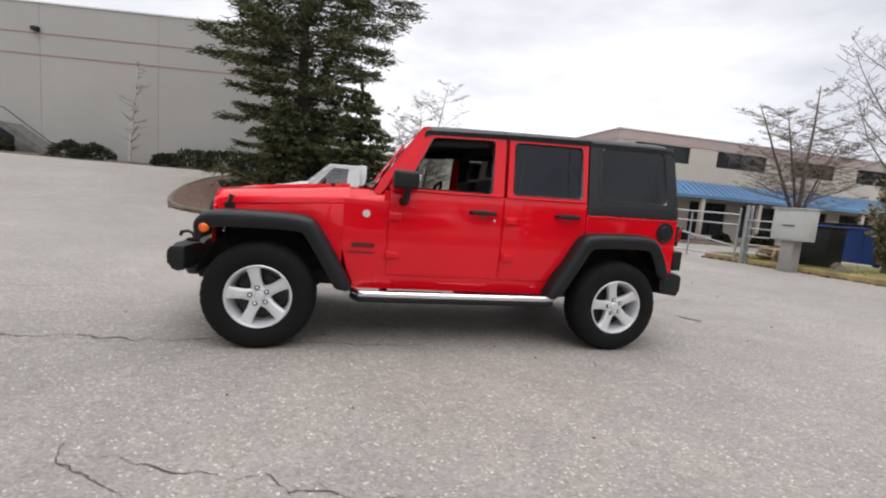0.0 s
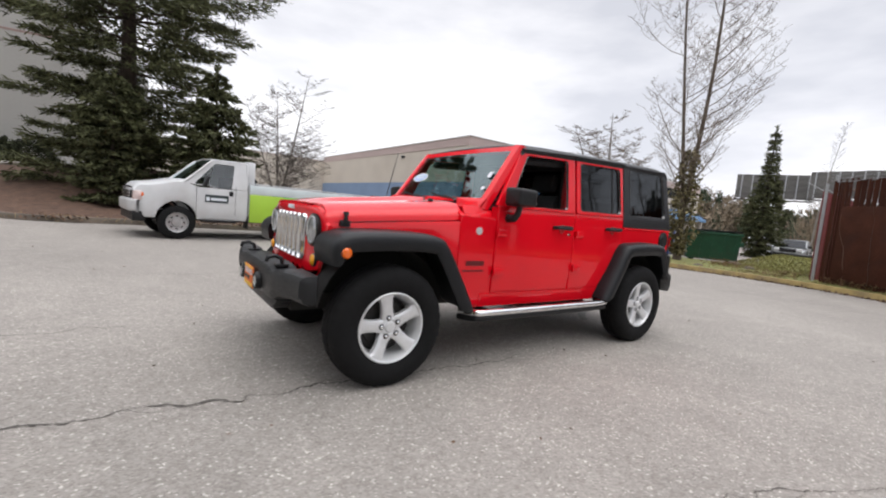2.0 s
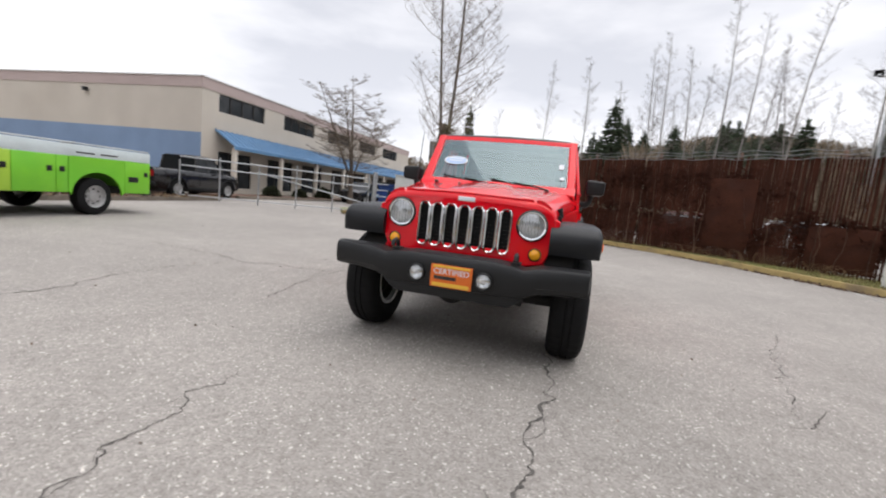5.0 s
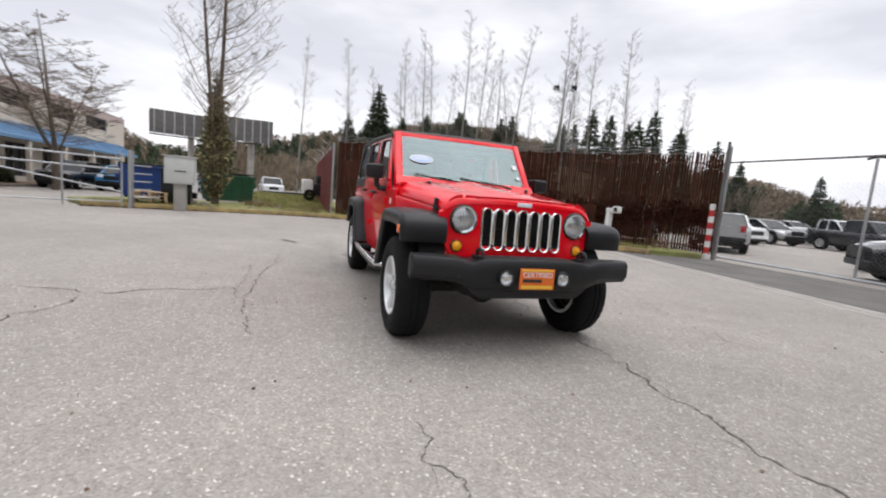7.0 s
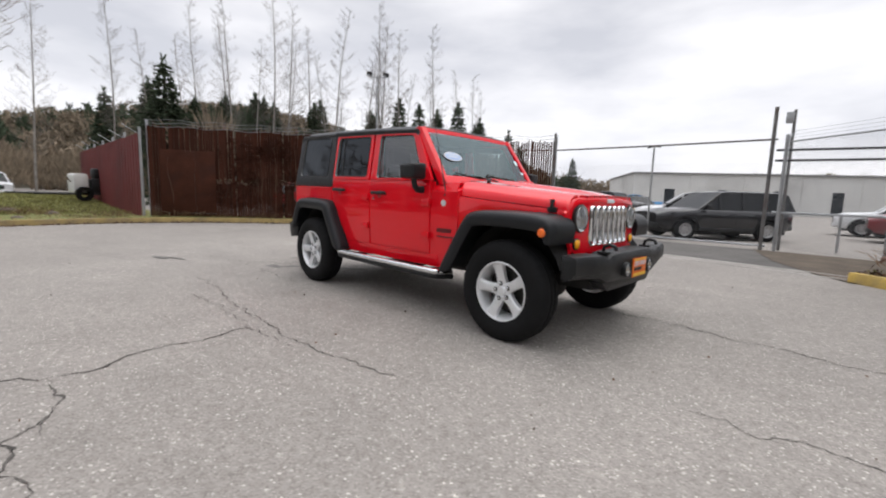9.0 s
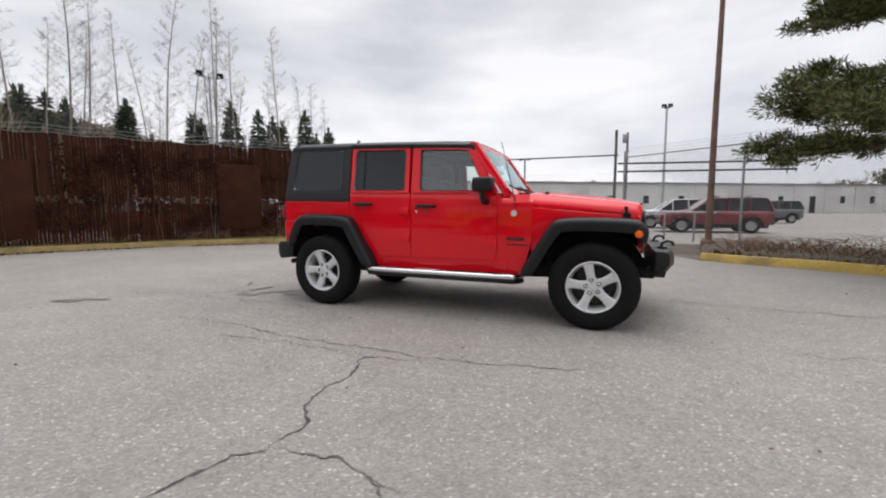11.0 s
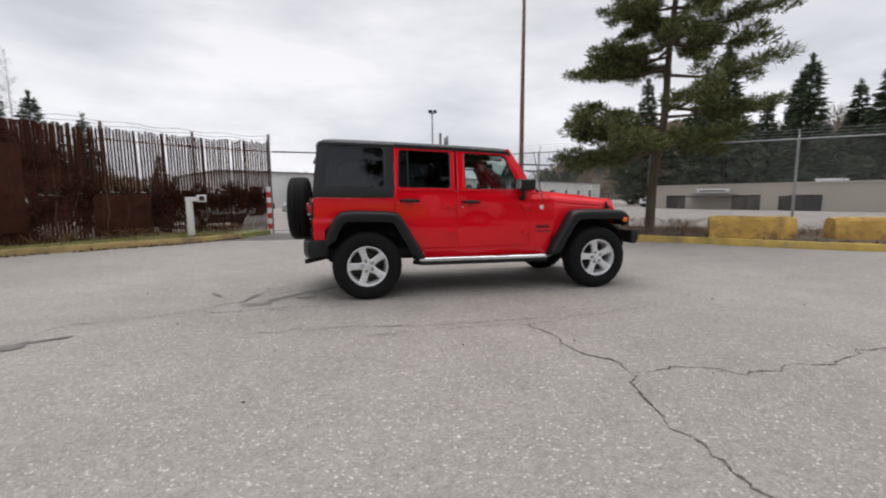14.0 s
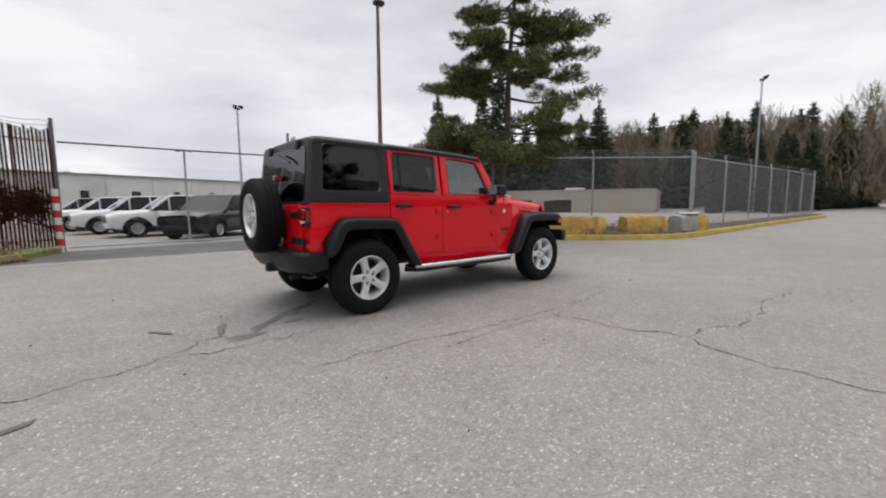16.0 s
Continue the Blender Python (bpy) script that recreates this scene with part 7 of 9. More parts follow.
        for k, (a, b) in enumerate(lock):
            d = part("locker_door", Geo().box(a, b, s * 1.02 - 0.02, s * 1.02 + 0.02, 0.47, 1.17), M_LIME if k == 0 else M_GREENWRAP, t, "green wrapped locker door", bevel=0.008)
            part("paddle_latch", Geo().box((b - 0.14), (b - 0.06), s * 1.04 - 0.012, s * 1.04 + 0.012, 0.86, 0.96), M_BLACKPLASTIC, d, bevel=0.006)
        arch = [(3.63, 1.17), (3.63, 0.47), (3.68, 0.47)] + [(4.16 + 0.48 * math.cos(a), 0.42 + 0.47 * math.sin(a)) for a in np.linspace(math.pi, 0, 13)] + [(4.69, 0.47), (4.69, 1.17)]
        part("wheel_panel", Geo().prism(arch, "y", s * 1.0, s * 1.04), M_GREENWRAP, t, angle=30)
        part("upper_band", Geo().box(1.98, 5.28, s * 1.02 - 0.02, s * 1.02 + 0.02, 1.18, 1.40), M_PALEWRAP, t, "pale printed band above the lockers", bevel=0.008)
        for xb in (3.75, 4.2):
            part("print_bar", Geo().box(xb, xb + 0.34, s * 1.041 - 0.002, s * 1.041 + 0.002, 1.24, 1.27), M_BRONZE, t, smooth=False)
        part("top_rail", Geo().tube([(1.98, s * 0.98, 1.44), (5.28, s * 0.98, 1.44)], 0.02, 6), M_GALV, t)
        part("marker_box", Geo().box(4.78, 5.0, s * 1.04 - 0.01, s * 1.04 + 0.02, 0.72, 0.84), M_BLACKPLASTIC, t, bevel=0.01)
        sign = part("door_sign", Geo().box(0.70, 1.36, s * (W + 0.008) - 0.004, s * (W + 0.008) + 0.004, 0.90, 1.08), mat("dark_door_lettering_panel", (0.03, 0.045, 0.05), 0.5), t, "dark company panel with a pale bar", smooth=False)
        part("sign_bar", Geo().box(0.86, 1.30, s * (W + 0.013) - 0.003, s * (W + 0.013) + 0.003, 0.95, 1.01), M_STICKERWHITE, sign, smooth=False)
        part("sign_mark", Geo().box(0.73, 0.82, s * (W + 0.013) - 0.003, s * (W + 0.013) + 0.003, 0.935, 1.03), M_STICKERWHITE, sign, smooth=False)
        part("step", Geo().box(0.62, 1.6, s * 0.9 - 0.1, s * 0.9 + 0.06, 0.42, 0.48), M_BLACKPLASTIC, t, bevel=0.01)
        part("mud_flap", Geo().box(1.93, 1.96, s * 0.88 - 0.14, s * 0.88 + 0.14, 0.30, 0.62), M_BLACKPLASTIC, t, bevel=0.004)
    part("roof", Geo().loft([[(0.64, y, z) for y, z in ((-0.84, 2.05), (-0.6, 2.10), (0, 2.12), (0.6, 2.10), (0.84, 2.05))], [(1.95, y, z) for y, z in ((-0.85, 2.05), (-0.6, 2.12), (0, 2.14), (0.6, 2.12), (0.85, 2.05))]]), M_DIRTYWHITE, t, thick=0.03)
    part("cab_back", Geo().box(1.90, 1.95, -0.9, 0.9, 0.5, 2.06), M_DIRTYWHITE, t, bevel=0.02)
    part("windscreen", Geo().loft([[(0.20 - 0.05 * (1 - abs(y)), 0.9 * y, 1.38 + 0.02 * (1 - abs(y))) for y in (-1, -0.5, 0, 0.5, 1)], [(0.66 - 0.05 * (1 - abs(y)), 0.8 * y, 2.06) for y in (-1, -0.5, 0, 0.5, 1)]]), M_WINDSCREEN, t).visible_shadow = False
    for sd in (-1, 1):
        part("windscreen_pillar", Geo().tube([(0.14, sd * 0.93, 1.33), (0.39, sd * 0.885, 1.70), (0.65, sd * 0.82, 2.055)], 0.045, 8), M_DIRTYWHITE, t)
    part("cab_fairing", Geo().box(1.95, 2.20, -0.86, 0.86, 1.30, 2.14), M_DIRTYWHITE, t, "white rounded box behind the cab", bevel=0.05)
    part("grille", Geo().box(-0.985, -0.93, -0.56, 0.56, 0.86, 1.10), M_BLACKPLASTIC, t, bevel=0.02)
    for k in range(3):
        part("grille_bar", Geo().box(-1.0, -0.98, -0.55, 0.55, 0.90 + 0.07 * k, 0.92 + 0.07 * k), M_CHROME, t, bevel=0.004)
    part("front_bumper", Geo().loft([[(x, y, z) for x, z in ((-1.0 - d, 0.58), (-1.06 - d, 0.62), (-1.07 - d, 0.82), (-1.03 - d, 0.85), (-0.85, 0.85), (-0.85, 0.58))] for y, d in ((-0.95, -0.16), (-0.93, -0.12), (-0.8, -0.03), (-0.4, 0.0), (0.4, 0.0), (0.8, -0.03), (0.93, -0.12), (0.95, -0.16))], close=True), M_DULLSILVER, t, "dull silver steel bumper", bevel=0.04)
    part("air_dam", Geo().box(-0.98, -0.7, -0.9, 0.9, 0.38, 0.6), M_BLACKPLASTIC, t, bevel=0.03)
    part("bench_seat", Geo().box(1.25, 1.75, -0.8, 0.8, 0.9, 1.15).box(1.65, 1.85, -0.8, 0.8, 1.1, 1.6), M_SEAT, t, bevel=0.04)
    part("chassis", Geo().box(-0.7, 5.1, -0.5, 0.5, 0.42, 0.58), M_UNDER, t)
    part("bed_front", Geo().box(1.98, 2.02, -1.0, 1.0, 0.47, 1.4), M_DIRTYWHITE, t, bevel=0.006)
    part("bed_rear", Geo().box(5.22, 5.27, -1.0, 1.0, 0.47, 1.4), M_GREENWRAP, t, bevel=0.006)
    part("bed_floor", Geo().box(2.02, 5.22, -1.0, 1.0, 0.95, 1.0), M_DIRTYWHITE, t)
    part("rear_bumper", Geo().box(5.27, 5.42, -0.95, 0.95, 0.42, 0.55), M_BLACKPLASTIC, t, bevel=0.02)
    part("bed_tools", Geo().tube([(2.3, -0.5, 1.3), (2.3, -0.5, 1.62)], 0.03, 6).tube([(3.0, -0.4, 1.2), (4.6, 0.1, 1.5)], 0.035, 6), M_BLACKMETAL, t)
    # a cutaway cab: short nose that falls away, raked windscreen, low roof
    for ob in t.children_recursive:
        if ob.type == "MESH" and ob.parent.name.split(".")[0] != "wheel":
            for v in ob.data.vertices:
                x, z = v.co.x, v.co.z
                if z > 1.35 and x < 1.9:
                    x += 0.42 * min(1.0, (z - 1.35) / 0.7) * (1 - max(0.0, x) / 1.9)
                if 1.0 < z < 1.5 and x < 0.2:
                    z -= 0.09 * ease((0.2 - x) / 1.15) * min(1.0, (z - 1.0) / 0.15)
                v.co.z = z if z < 1.4 else 1.4 + (z - 1.4) * 0.78
                v.co.x = x * 0.86 if x < 0 else x * 0.78 if x < 2.2 else 1.716 + (x - 2.2) * 1.17
        elif ob.type == "EMPTY" and ob.location.x > 2:
            ob.location.x = 1.716 + (ob.location.x - 2.2) * 1.17
    return t


utility_truck()

# ---------------------------------------------------------------- yard furniture
M_DUMPGREEN = mat("dark_green_dumpster_paint", (0.012, 0.075, 0.04), 0.55, vary=0.2, scale=2, fine=20, dark=(0.03, 0.05, 0.035), dark_amount=0.6, dark_scale=1.5)
M_DUMPBLUE = mat("blue_dumpster_paint", (0.01, 0.045, 0.22), 0.5, vary=0.2, scale=2, fine=20, dark=(0.02, 0.03, 0.09), dark_amount=0.5, dark_scale=1.5)
M_YELLOWBLOCK = mat("worn_yellow_block_paint", (0.50, 0.31, 0.075), 0.8, vary=0.3, scale=2.5, fine=30, bump=0.6, dark=(0.16, 0.10, 0.05), dark_amount=1.0, dark_scale=3.2)
M_BLOCKGREY = mat("grey_block_concrete", (0.34, 0.33, 0.31), 0.9, vary=0.2, scale=2.5, fine=30, bump=0.5, dark=(0.18, 0.17, 0.15), dark_amount=0.7, dark_scale=2.0)
M_EBOX = mat("pale_grey_cabinet_paint", (0.52, 0.53, 0.51), 0.5, vary=0.08, scale=2, dark=(0.36, 0.36, 0.33), dark_amount=0.4, dark_scale=1.5)
M_TIMBER = mat("raw_pallet_timber", (0.42, 0.31, 0.19), 0.85, vary=0.2, scale=3, fine=25, bump=0.4, island=0.25, stretch=(1, 6, 6))


def dumpster(at, turn, paint, label, w=1.9, d=1.25, h=1.3):
    b = thing("dumpster", label, "dumpster", at=at, turn=turn)
    part("bin", Geo().loft([[(-w / 2 + 0.06, -d / 2 + 0.1, 0.1), (w / 2 - 0.06, -d / 2 + 0.1, 0.1), (w / 2 - 0.06, d / 2 - 0.06, 0.1), (-w / 2 + 0.06, d / 2 - 0.06, 0.1)], [(-w / 2, -d / 2, h - 0.1), (w / 2, -d / 2, h - 0.1), (w / 2, d / 2, h), (-w / 2, d / 2, h)]], close=True), paint, b, thick=0.02, smooth=False)
    for k in range(5):
        x = -w / 2 + 0.15 + k * (w - 0.3) / 4
        part("rib", Geo().add([(x - 0.04, -d / 2 + 0.09, 0.12), (x + 0.04, -d / 2 + 0.09, 0.12), (x + 0.04, -d / 2 - 0.035, h - 0.14), (x - 0.04, -d / 2 - 0.035, h - 0.14), (x - 0.04, -d / 2 + 0.12, 0.12), (x + 0.04, -d / 2 + 0.12, 0.12), (x + 0.04, -d / 2, h - 0.14), (x - 0.04, -d / 2, h - 0.14)], [(0, 1, 2, 3), (0, 3, 7, 4), (1, 5, 6, 2), (3, 2, 6, 7), (0, 4, 5, 1)]), paint, b, smooth=False)
    part("rim", Geo().box(-w / 2 - 0.05, w / 2 + 0.05, -d / 2 - 0.05, -d / 2 + 0.02, h - 0.16, h - 0.06), paint, b, bevel=0.01)
    for s in (-1, 1):
        part("lid", Geo().box(min(0.02 * s, s * w / 2), max(0.02 * s, s * w / 2), -d / 2, d / 2, h - 0.02, h + 0.03), M_BLACKPLASTIC, b, "black plastic lid", bevel=0.012)
        part("fork_pocket", Geo().box(s * (w / 2 + 0.06) - 0.06, s * (w / 2 + 0.06) + 0.06, -d / 2 + 0.15, d / 2 - 0.15, h * 0.55, h * 0.55 + 0.18), paint, b, bevel=0.01)
        for y in (-d / 2 + 0.2, d / 2 - 0.2):
            part("caster", Geo().lathe([(-0.04, 0.001), (-0.04, 0.1), (0.04, 0.1), (0.04, 0.001)], "y", (s * (w / 2 - 0.25), y, 0.1), 12), M_BLACKMETAL, b)
    return b


dumpster((16.9, 4.85, 0.12), -62, M_DUMPGREEN, "dark green steel dumpster on the verge")
dumpster((16.7, 7.7, 0.1), -70, M_DUMPBLUE, "blue steel dumpster behind the electrical cabinet", 2.4, 1.5, 1.4)


def block(at, turn, L, paint, label):
    """A cast block with battered sides and worn edges."""
    b = thing("concrete_block", label, "barrier block", "yellow blocks along the kerb", at, turn)
    rng = random.Random(int(at[0] * 100))
    rows = []
    for x in np.linspace(-L / 2, L / 2, 9):
        e = 0.03 if abs(x) > L / 2 - 0.01 else 0.0
        w, h = 0.30 - e, 0.56 - e
        j = [rng.uniform(-0.012, 0.012) for _ in range(7)]
        rows.append([(x, -w, 0.0), (x, -w + 0.01 + j[0], 0.22), (x, -w + 0.05 + j[1], h - 0.07), (x, -w + 0.12, h + j[2]), (x, 0, h + 0.01 + j[3]), (x, w - 0.12, h + j[4]), (x, w - 0.05 + j[5], h - 0.07), (x, w - 0.01, 0.22 + j[6]), (x, w, 0.0)])
    g = Geo().loft(rows)
    g.add(rows[0], [tuple(range(9))])
    g.add(rows[-1], [tuple(range(9))])
    part("block", g, paint, b, angle=35)
    # thin near-black plates for the dark in the lifting notches, which aren't cut
    for s in (-1, 1):
        part("lifting_notch", Geo().box(s * L * 0.28 - 0.07, s * L * 0.28 + 0.07, 0.295, 0.303, 0.0, 0.08), M_DARKGAP, b, smooth=False)
    return b


block((-7.75, -2.65, 0.12), 142, 1.7, M_YELLOWBLOCK, "worn yellow concrete block on the kerb bed")
block((-9.62, -1.46, 0.12), 151, 1.4, M_YELLOWBLOCK, "worn yellow concrete block with rust streaks")
block((-11.15, -0.88, 0.12), 170, 0.85, M_BLOCKGREY, "bare grey concrete block by the fence corner")
block((-11.96, -0.78, 0.12), 174, 0.75, M_YELLOWBLOCK, "yellow concrete block by the fence corner")
tarp = thing("plastic_sheet", "crumpled white plastic sheet lying on a concrete block", "plastic sheet", at=(-11.45, -0.86, 0.685))
g = Geo()
n = 12
g.add([(0.95 * (i / n - 0.5), (j / n - 0.5) * 0.5, 0.03 + 0.09 * abs(noise.noise((i * 0.55, j * 0.6, 3.3)))) for j in range(n + 1) for i in range(n + 1)], [(j * (n + 1) + i, j * (n + 1) + i + 1, (j + 1) * (n + 1) + i + 1, (j + 1) * (n + 1) + i) for j in range(n) for i in range(n)])
part("sheet", g, mat("white_plastic_film", (0.7, 0.72, 0.74), 0.35), tarp, thick=0.004)

cab = thing("electrical_cabinet", "pale grey electrical cabinet raised on a concrete post", "cabinet", at=(11.25, 5.4, 0.1), turn=5)
part("post", Geo().box(-0.17, 0.17, -0.17, 0.17, -0.1, 0.78), M_CONC, cab, bevel=0.015)
body = part("body", Geo().box(-0.26, 0.26, -0.42, 0.42, 0.78, 1.64), M_EBOX, cab, bevel=0.012)
part("door", Geo().box(-0.278, -0.26, -0.385, 0.385, 0.82, 1.6), M_EBOX, body, bevel=0.006)
part("handle", Geo().box(-0.305, -0.278, -0.2, 0.12, 1.17, 1.20), M_BLACKMETAL, body, bevel=0.004)
part("hood", Geo().box(-0.31, 0.29, -0.45, 0.45, 1.64, 1.67), M_EBOX, body, bevel=0.006)

pallet = thing("pallet", "raw timber pallet lying on the verge", "pallet", "pallets in a low stack", at=(12.6, 6.6, 0.15), turn=12)
for k in range(7):
    part("deck_board", Geo().box(-0.6, 0.6, -0.5 + k * 0.15, -0.39 + k * 0.15, 0.10, 0.122), M_TIMBER, pallet, bevel=0.003)
for y in (-0.45, 0.0, 0.45):
    part("bearer", Geo().box(-0.6, 0.6, y - 0.04, y + 0.04, 0.0, 0.1), M_TIMBER, pallet, bevel=0.003)
copy_thing(pallet, pose(12.55, 6.65, 0.275, 0, 0, 18))
copy_thing(pallet, pose(12.65, 6.6, 0.40, 0, 0, 9))

boom = thing("pipe_gate", "galvanised pipe gate standing across the drive", "gate", at=(0, 0, 0))
GP, GQ = (11.05, 6.95), (8.0, 13.2)
for z in (1.5, 1.18):
    part("rail", Geo().tube([(*GP, z), (*GQ, z + 0.12)], 0.026, 7), M_GALV, boom)
part("rail", Geo().tube([(*along(GP, GQ, 0.0), 0.50), (*along(GP, GQ, 0.6), 1.3)], 0.024, 7), M_GALV, boom)
part("rail", Geo().tube([(*along(GP, GQ, 0.0), 0.2), (*along(GP, GQ, 1.0), 0.2)], 0.02, 7), M_GALV, boom)
for k in range(6):
    p = along(GP, GQ, k / 5)
    part("upright", Geo().tube([(*p, 0.05), (*p, 1.5 if k % 2 else 1.72)], 0.028, 7), M_GALV, boom)
for dx in (0, 0.16):
    part("gate_post", Geo().tube([(11.1 + dx, 6.75, -0.1), (11.1 + dx, 6.75, 1.8)], 0.055, 10), M_GALV, boom)
for z in (0.35, 0.6, 0.85, 1.1, 1.35):
    part("rung", Geo().tube([(11.1, 6.75, z), (11.55, 6.3, z)], 0.02, 6), M_GALV, boom)

stack = thing("black_crate", "large black box beside the electrical cabinet", "crate", at=(12.9, 5.9, 0.15), turn=8)
part("body", Geo().box(-0.4, 0.4, -0.45, 0.45, 0, 1.15), M_BLACKPLASTIC, stack, bevel=0.03)
part("lid", Geo().box(-0.43, 0.43, -0.48, 0.48, 1.15, 1.2), M_BLACKPLASTIC, stack, bevel=0.015)

junk = thing("trailer", "small trailer with a white tank and dark engine by the fence", "trailer", at=(20.6, 1.75, 0.40), turn=-78)
part("white_tank", Geo().prism(rounded([(0.1, 0.3), (0.62, 0.3), (0.62, 1.15), (0.1, 1.15)], 0.12), "y", -0.35, 0.35), M_WHITEPAINT, junk, bevel=0.04)
part("frame", Geo().tube([(-1.2, -0.4, 0.3), (1.6, -0.4, 0.3)], 0.05, 6).tube([(-1.2, 0.4, 0.3), (1.6, 0.4, 0.3)], 0.05, 6), M_BLACKMETAL, junk)
part("engine", Geo().box(0.70, 1.45, -0.35, 0.35, 0.3, 0.95).box(0.85, 1.25, -0.25, 0.25, 0.95, 1.4), M_BLACKPLASTIC, junk, bevel=0.08)
part("tow_bar", Geo().tube([(-1.2, -0.4, 0.3), (-1.9, 0, 0.32), (-1.2, 0.4, 0.3)], 0.035, 6), M_BLACKMETAL, junk)
part("wheel", Geo().lathe([(-0.1, 0.15), (-0.1, 0.3), (0.1, 0.3), (0.1, 0.15)], "y", (0.4, -0.5, 0.3), 18), M_TYRE, junk)

# ---- lamp poles
pole = thing("lamp_pole", "tall thin rust-brown lamp pole behind the kerb", "lamp pole", at=(-3.85, -7.5, 0.05))
part("pole", Geo().tube([(0, 0, 0), (0, 0, 3.4), (-0.02, 0, 7.4)], [0.085, 0.07, 0.05], 10), M_RUSTPOLE, pole)
part("base_collar", Geo().lathe([(0.0, 0.16), (0.2, 0.14), (0.24, 0.09)], "z", seg=12), M_RUSTPOLE, pole)
part("lamp_head", Geo().box(-0.22, 0.1, -0.12, 0.12, 7.36, 7.5), M_BLACKMETAL, pole, bevel=0.03)


def flood_pole(at, h, heads, label, turn=0, k=1.0):
    p = thing("flood_light_pole", label, "lamp pole", at=at, turn=turn)
    part("pole", Geo().tube([(0, 0, 0), (0, 0, h)], [0.09, 0.06], 8), M_GALV, p)
    part("crossarm", Geo().tube([(-heads, 0, h - 0.1), (heads, 0, h - 0.1)], 0.04, 6), M_GALV, p)
    for s in (-1, 1):
        part("flood_head", Geo().loft([[(s * heads + a * k, b * k, h + c * k) for a, b, c in ((-0.12, -0.1, -0.05), (0.12, -0.1, -0.05), (0.12, -0.1, 0.15), (-0.12, -0.1, 0.15))], [(s * heads + a * k, b * k, h + c * k) for a, b, c in ((-0.32, 0.35, -0.2), (0.32, 0.35, -0.2), (0.32, 0.45, 0.3), (-0.32, 0.45, 0.3))]], close=True), M_BLACKMETAL, p, thick=0.03)
    return p


flood_pole((23.0, -16.0, 0), 9.6, 0.6, "tall pole with two black flood lamps", 60, 0.62)
flood_pole((-4.6, -27, 0), 7.6, 0.18, "grey lot pole with a twin lamp head", 0, 0.45)
flood_pole((-40, -6.4, 0), 11.0, 0.4, "rusty lot pole with twin lamps along the fence", 30, 0.6)


# ---------------------------------------------------------------- trees and brush
M_BARK = mat("grey_brown_bark", (0.11, 0.085, 0.065), 0.95, vary=0.3, scale=3, fine=25, bump=0.8, stretch=(3, 3, 0.6))
M_DARKBARK = mat("dark_conifer_bark", (0.055, 0.04, 0.03), 0.95, vary=0.3, scale=3, fine=25, bump=0.8, stretch=(3, 3, 0.6))
M_BIRCHBARK = mat("pale_birch_bark", (0.48, 0.46, 0.42), 0.85, vary=0.15, scale=3, fine=15, dark=(0.07, 0.06, 0.05), dark_amount=0.9, dark_scale=3, stretch=(2, 2, 1.4))
M_GREYBIRCH = mat("grey_birch_trunk", (0.27, 0.25, 0.225), 0.9, vary=0.25, scale=2, fine=12, dark=(0.12, 0.105, 0.09), dark_amount=0.8, dark_scale=2.5)
M_TWIG = mat("bare_winter_twigs", (0.16, 0.125, 0.095), 0.95, vary=0.2, scale=1)
M_PALETWIG = mat("pale_bare_twigs", (0.15, 0.13, 0.115), 0.95, vary=0.2, scale=1)
M_SPRUCE = mat("dark_spruce_needles", (0.090, 0.096, 0.047), 0.8, island=0.5, spec=0.2)
M_PINE = mat("pine_needles", (0.132, 0.146, 0.060), 0.8, island=0.5, spec=0.2)
M_FARPINE = mat("far_conifer_needles", (0.062, 0.082, 0.05), 0.85, island=0.45, spec=0.2)
M_SHRUB = mat("clipped_shrub_leaves", (0.035, 0.04, 0.02), 0.8, island=0.5, spec=0.25)
M_BRUSH = mat("dead_brush", (0.17, 0.10, 0.055), 0.95, island=0.45)
M_IVY = mat("dull_ivy_leaves", (0.17, 0.145, 0.07), 0.8, island=0.5)
M_HILL = mat("far_wooded_hill", (0.075, 0.062, 0.042), 0.95, vary=0.35, scale=0.25, fine=2.0, bump=0.8, dark=(0.05, 0.055, 0.035), dark_amount=0.85, dark_scale=0.09)
# these two wood colours are lightened to carry the haze of distance
M_FARTWIG = mat("far_bare_wood", (0.20, 0.17, 0.14), 0.95, island=0.3)
M_BROWNBRUSH = mat("far_brown_brush", (0.20, 0.158, 0.11), 0.95, island=0.4)


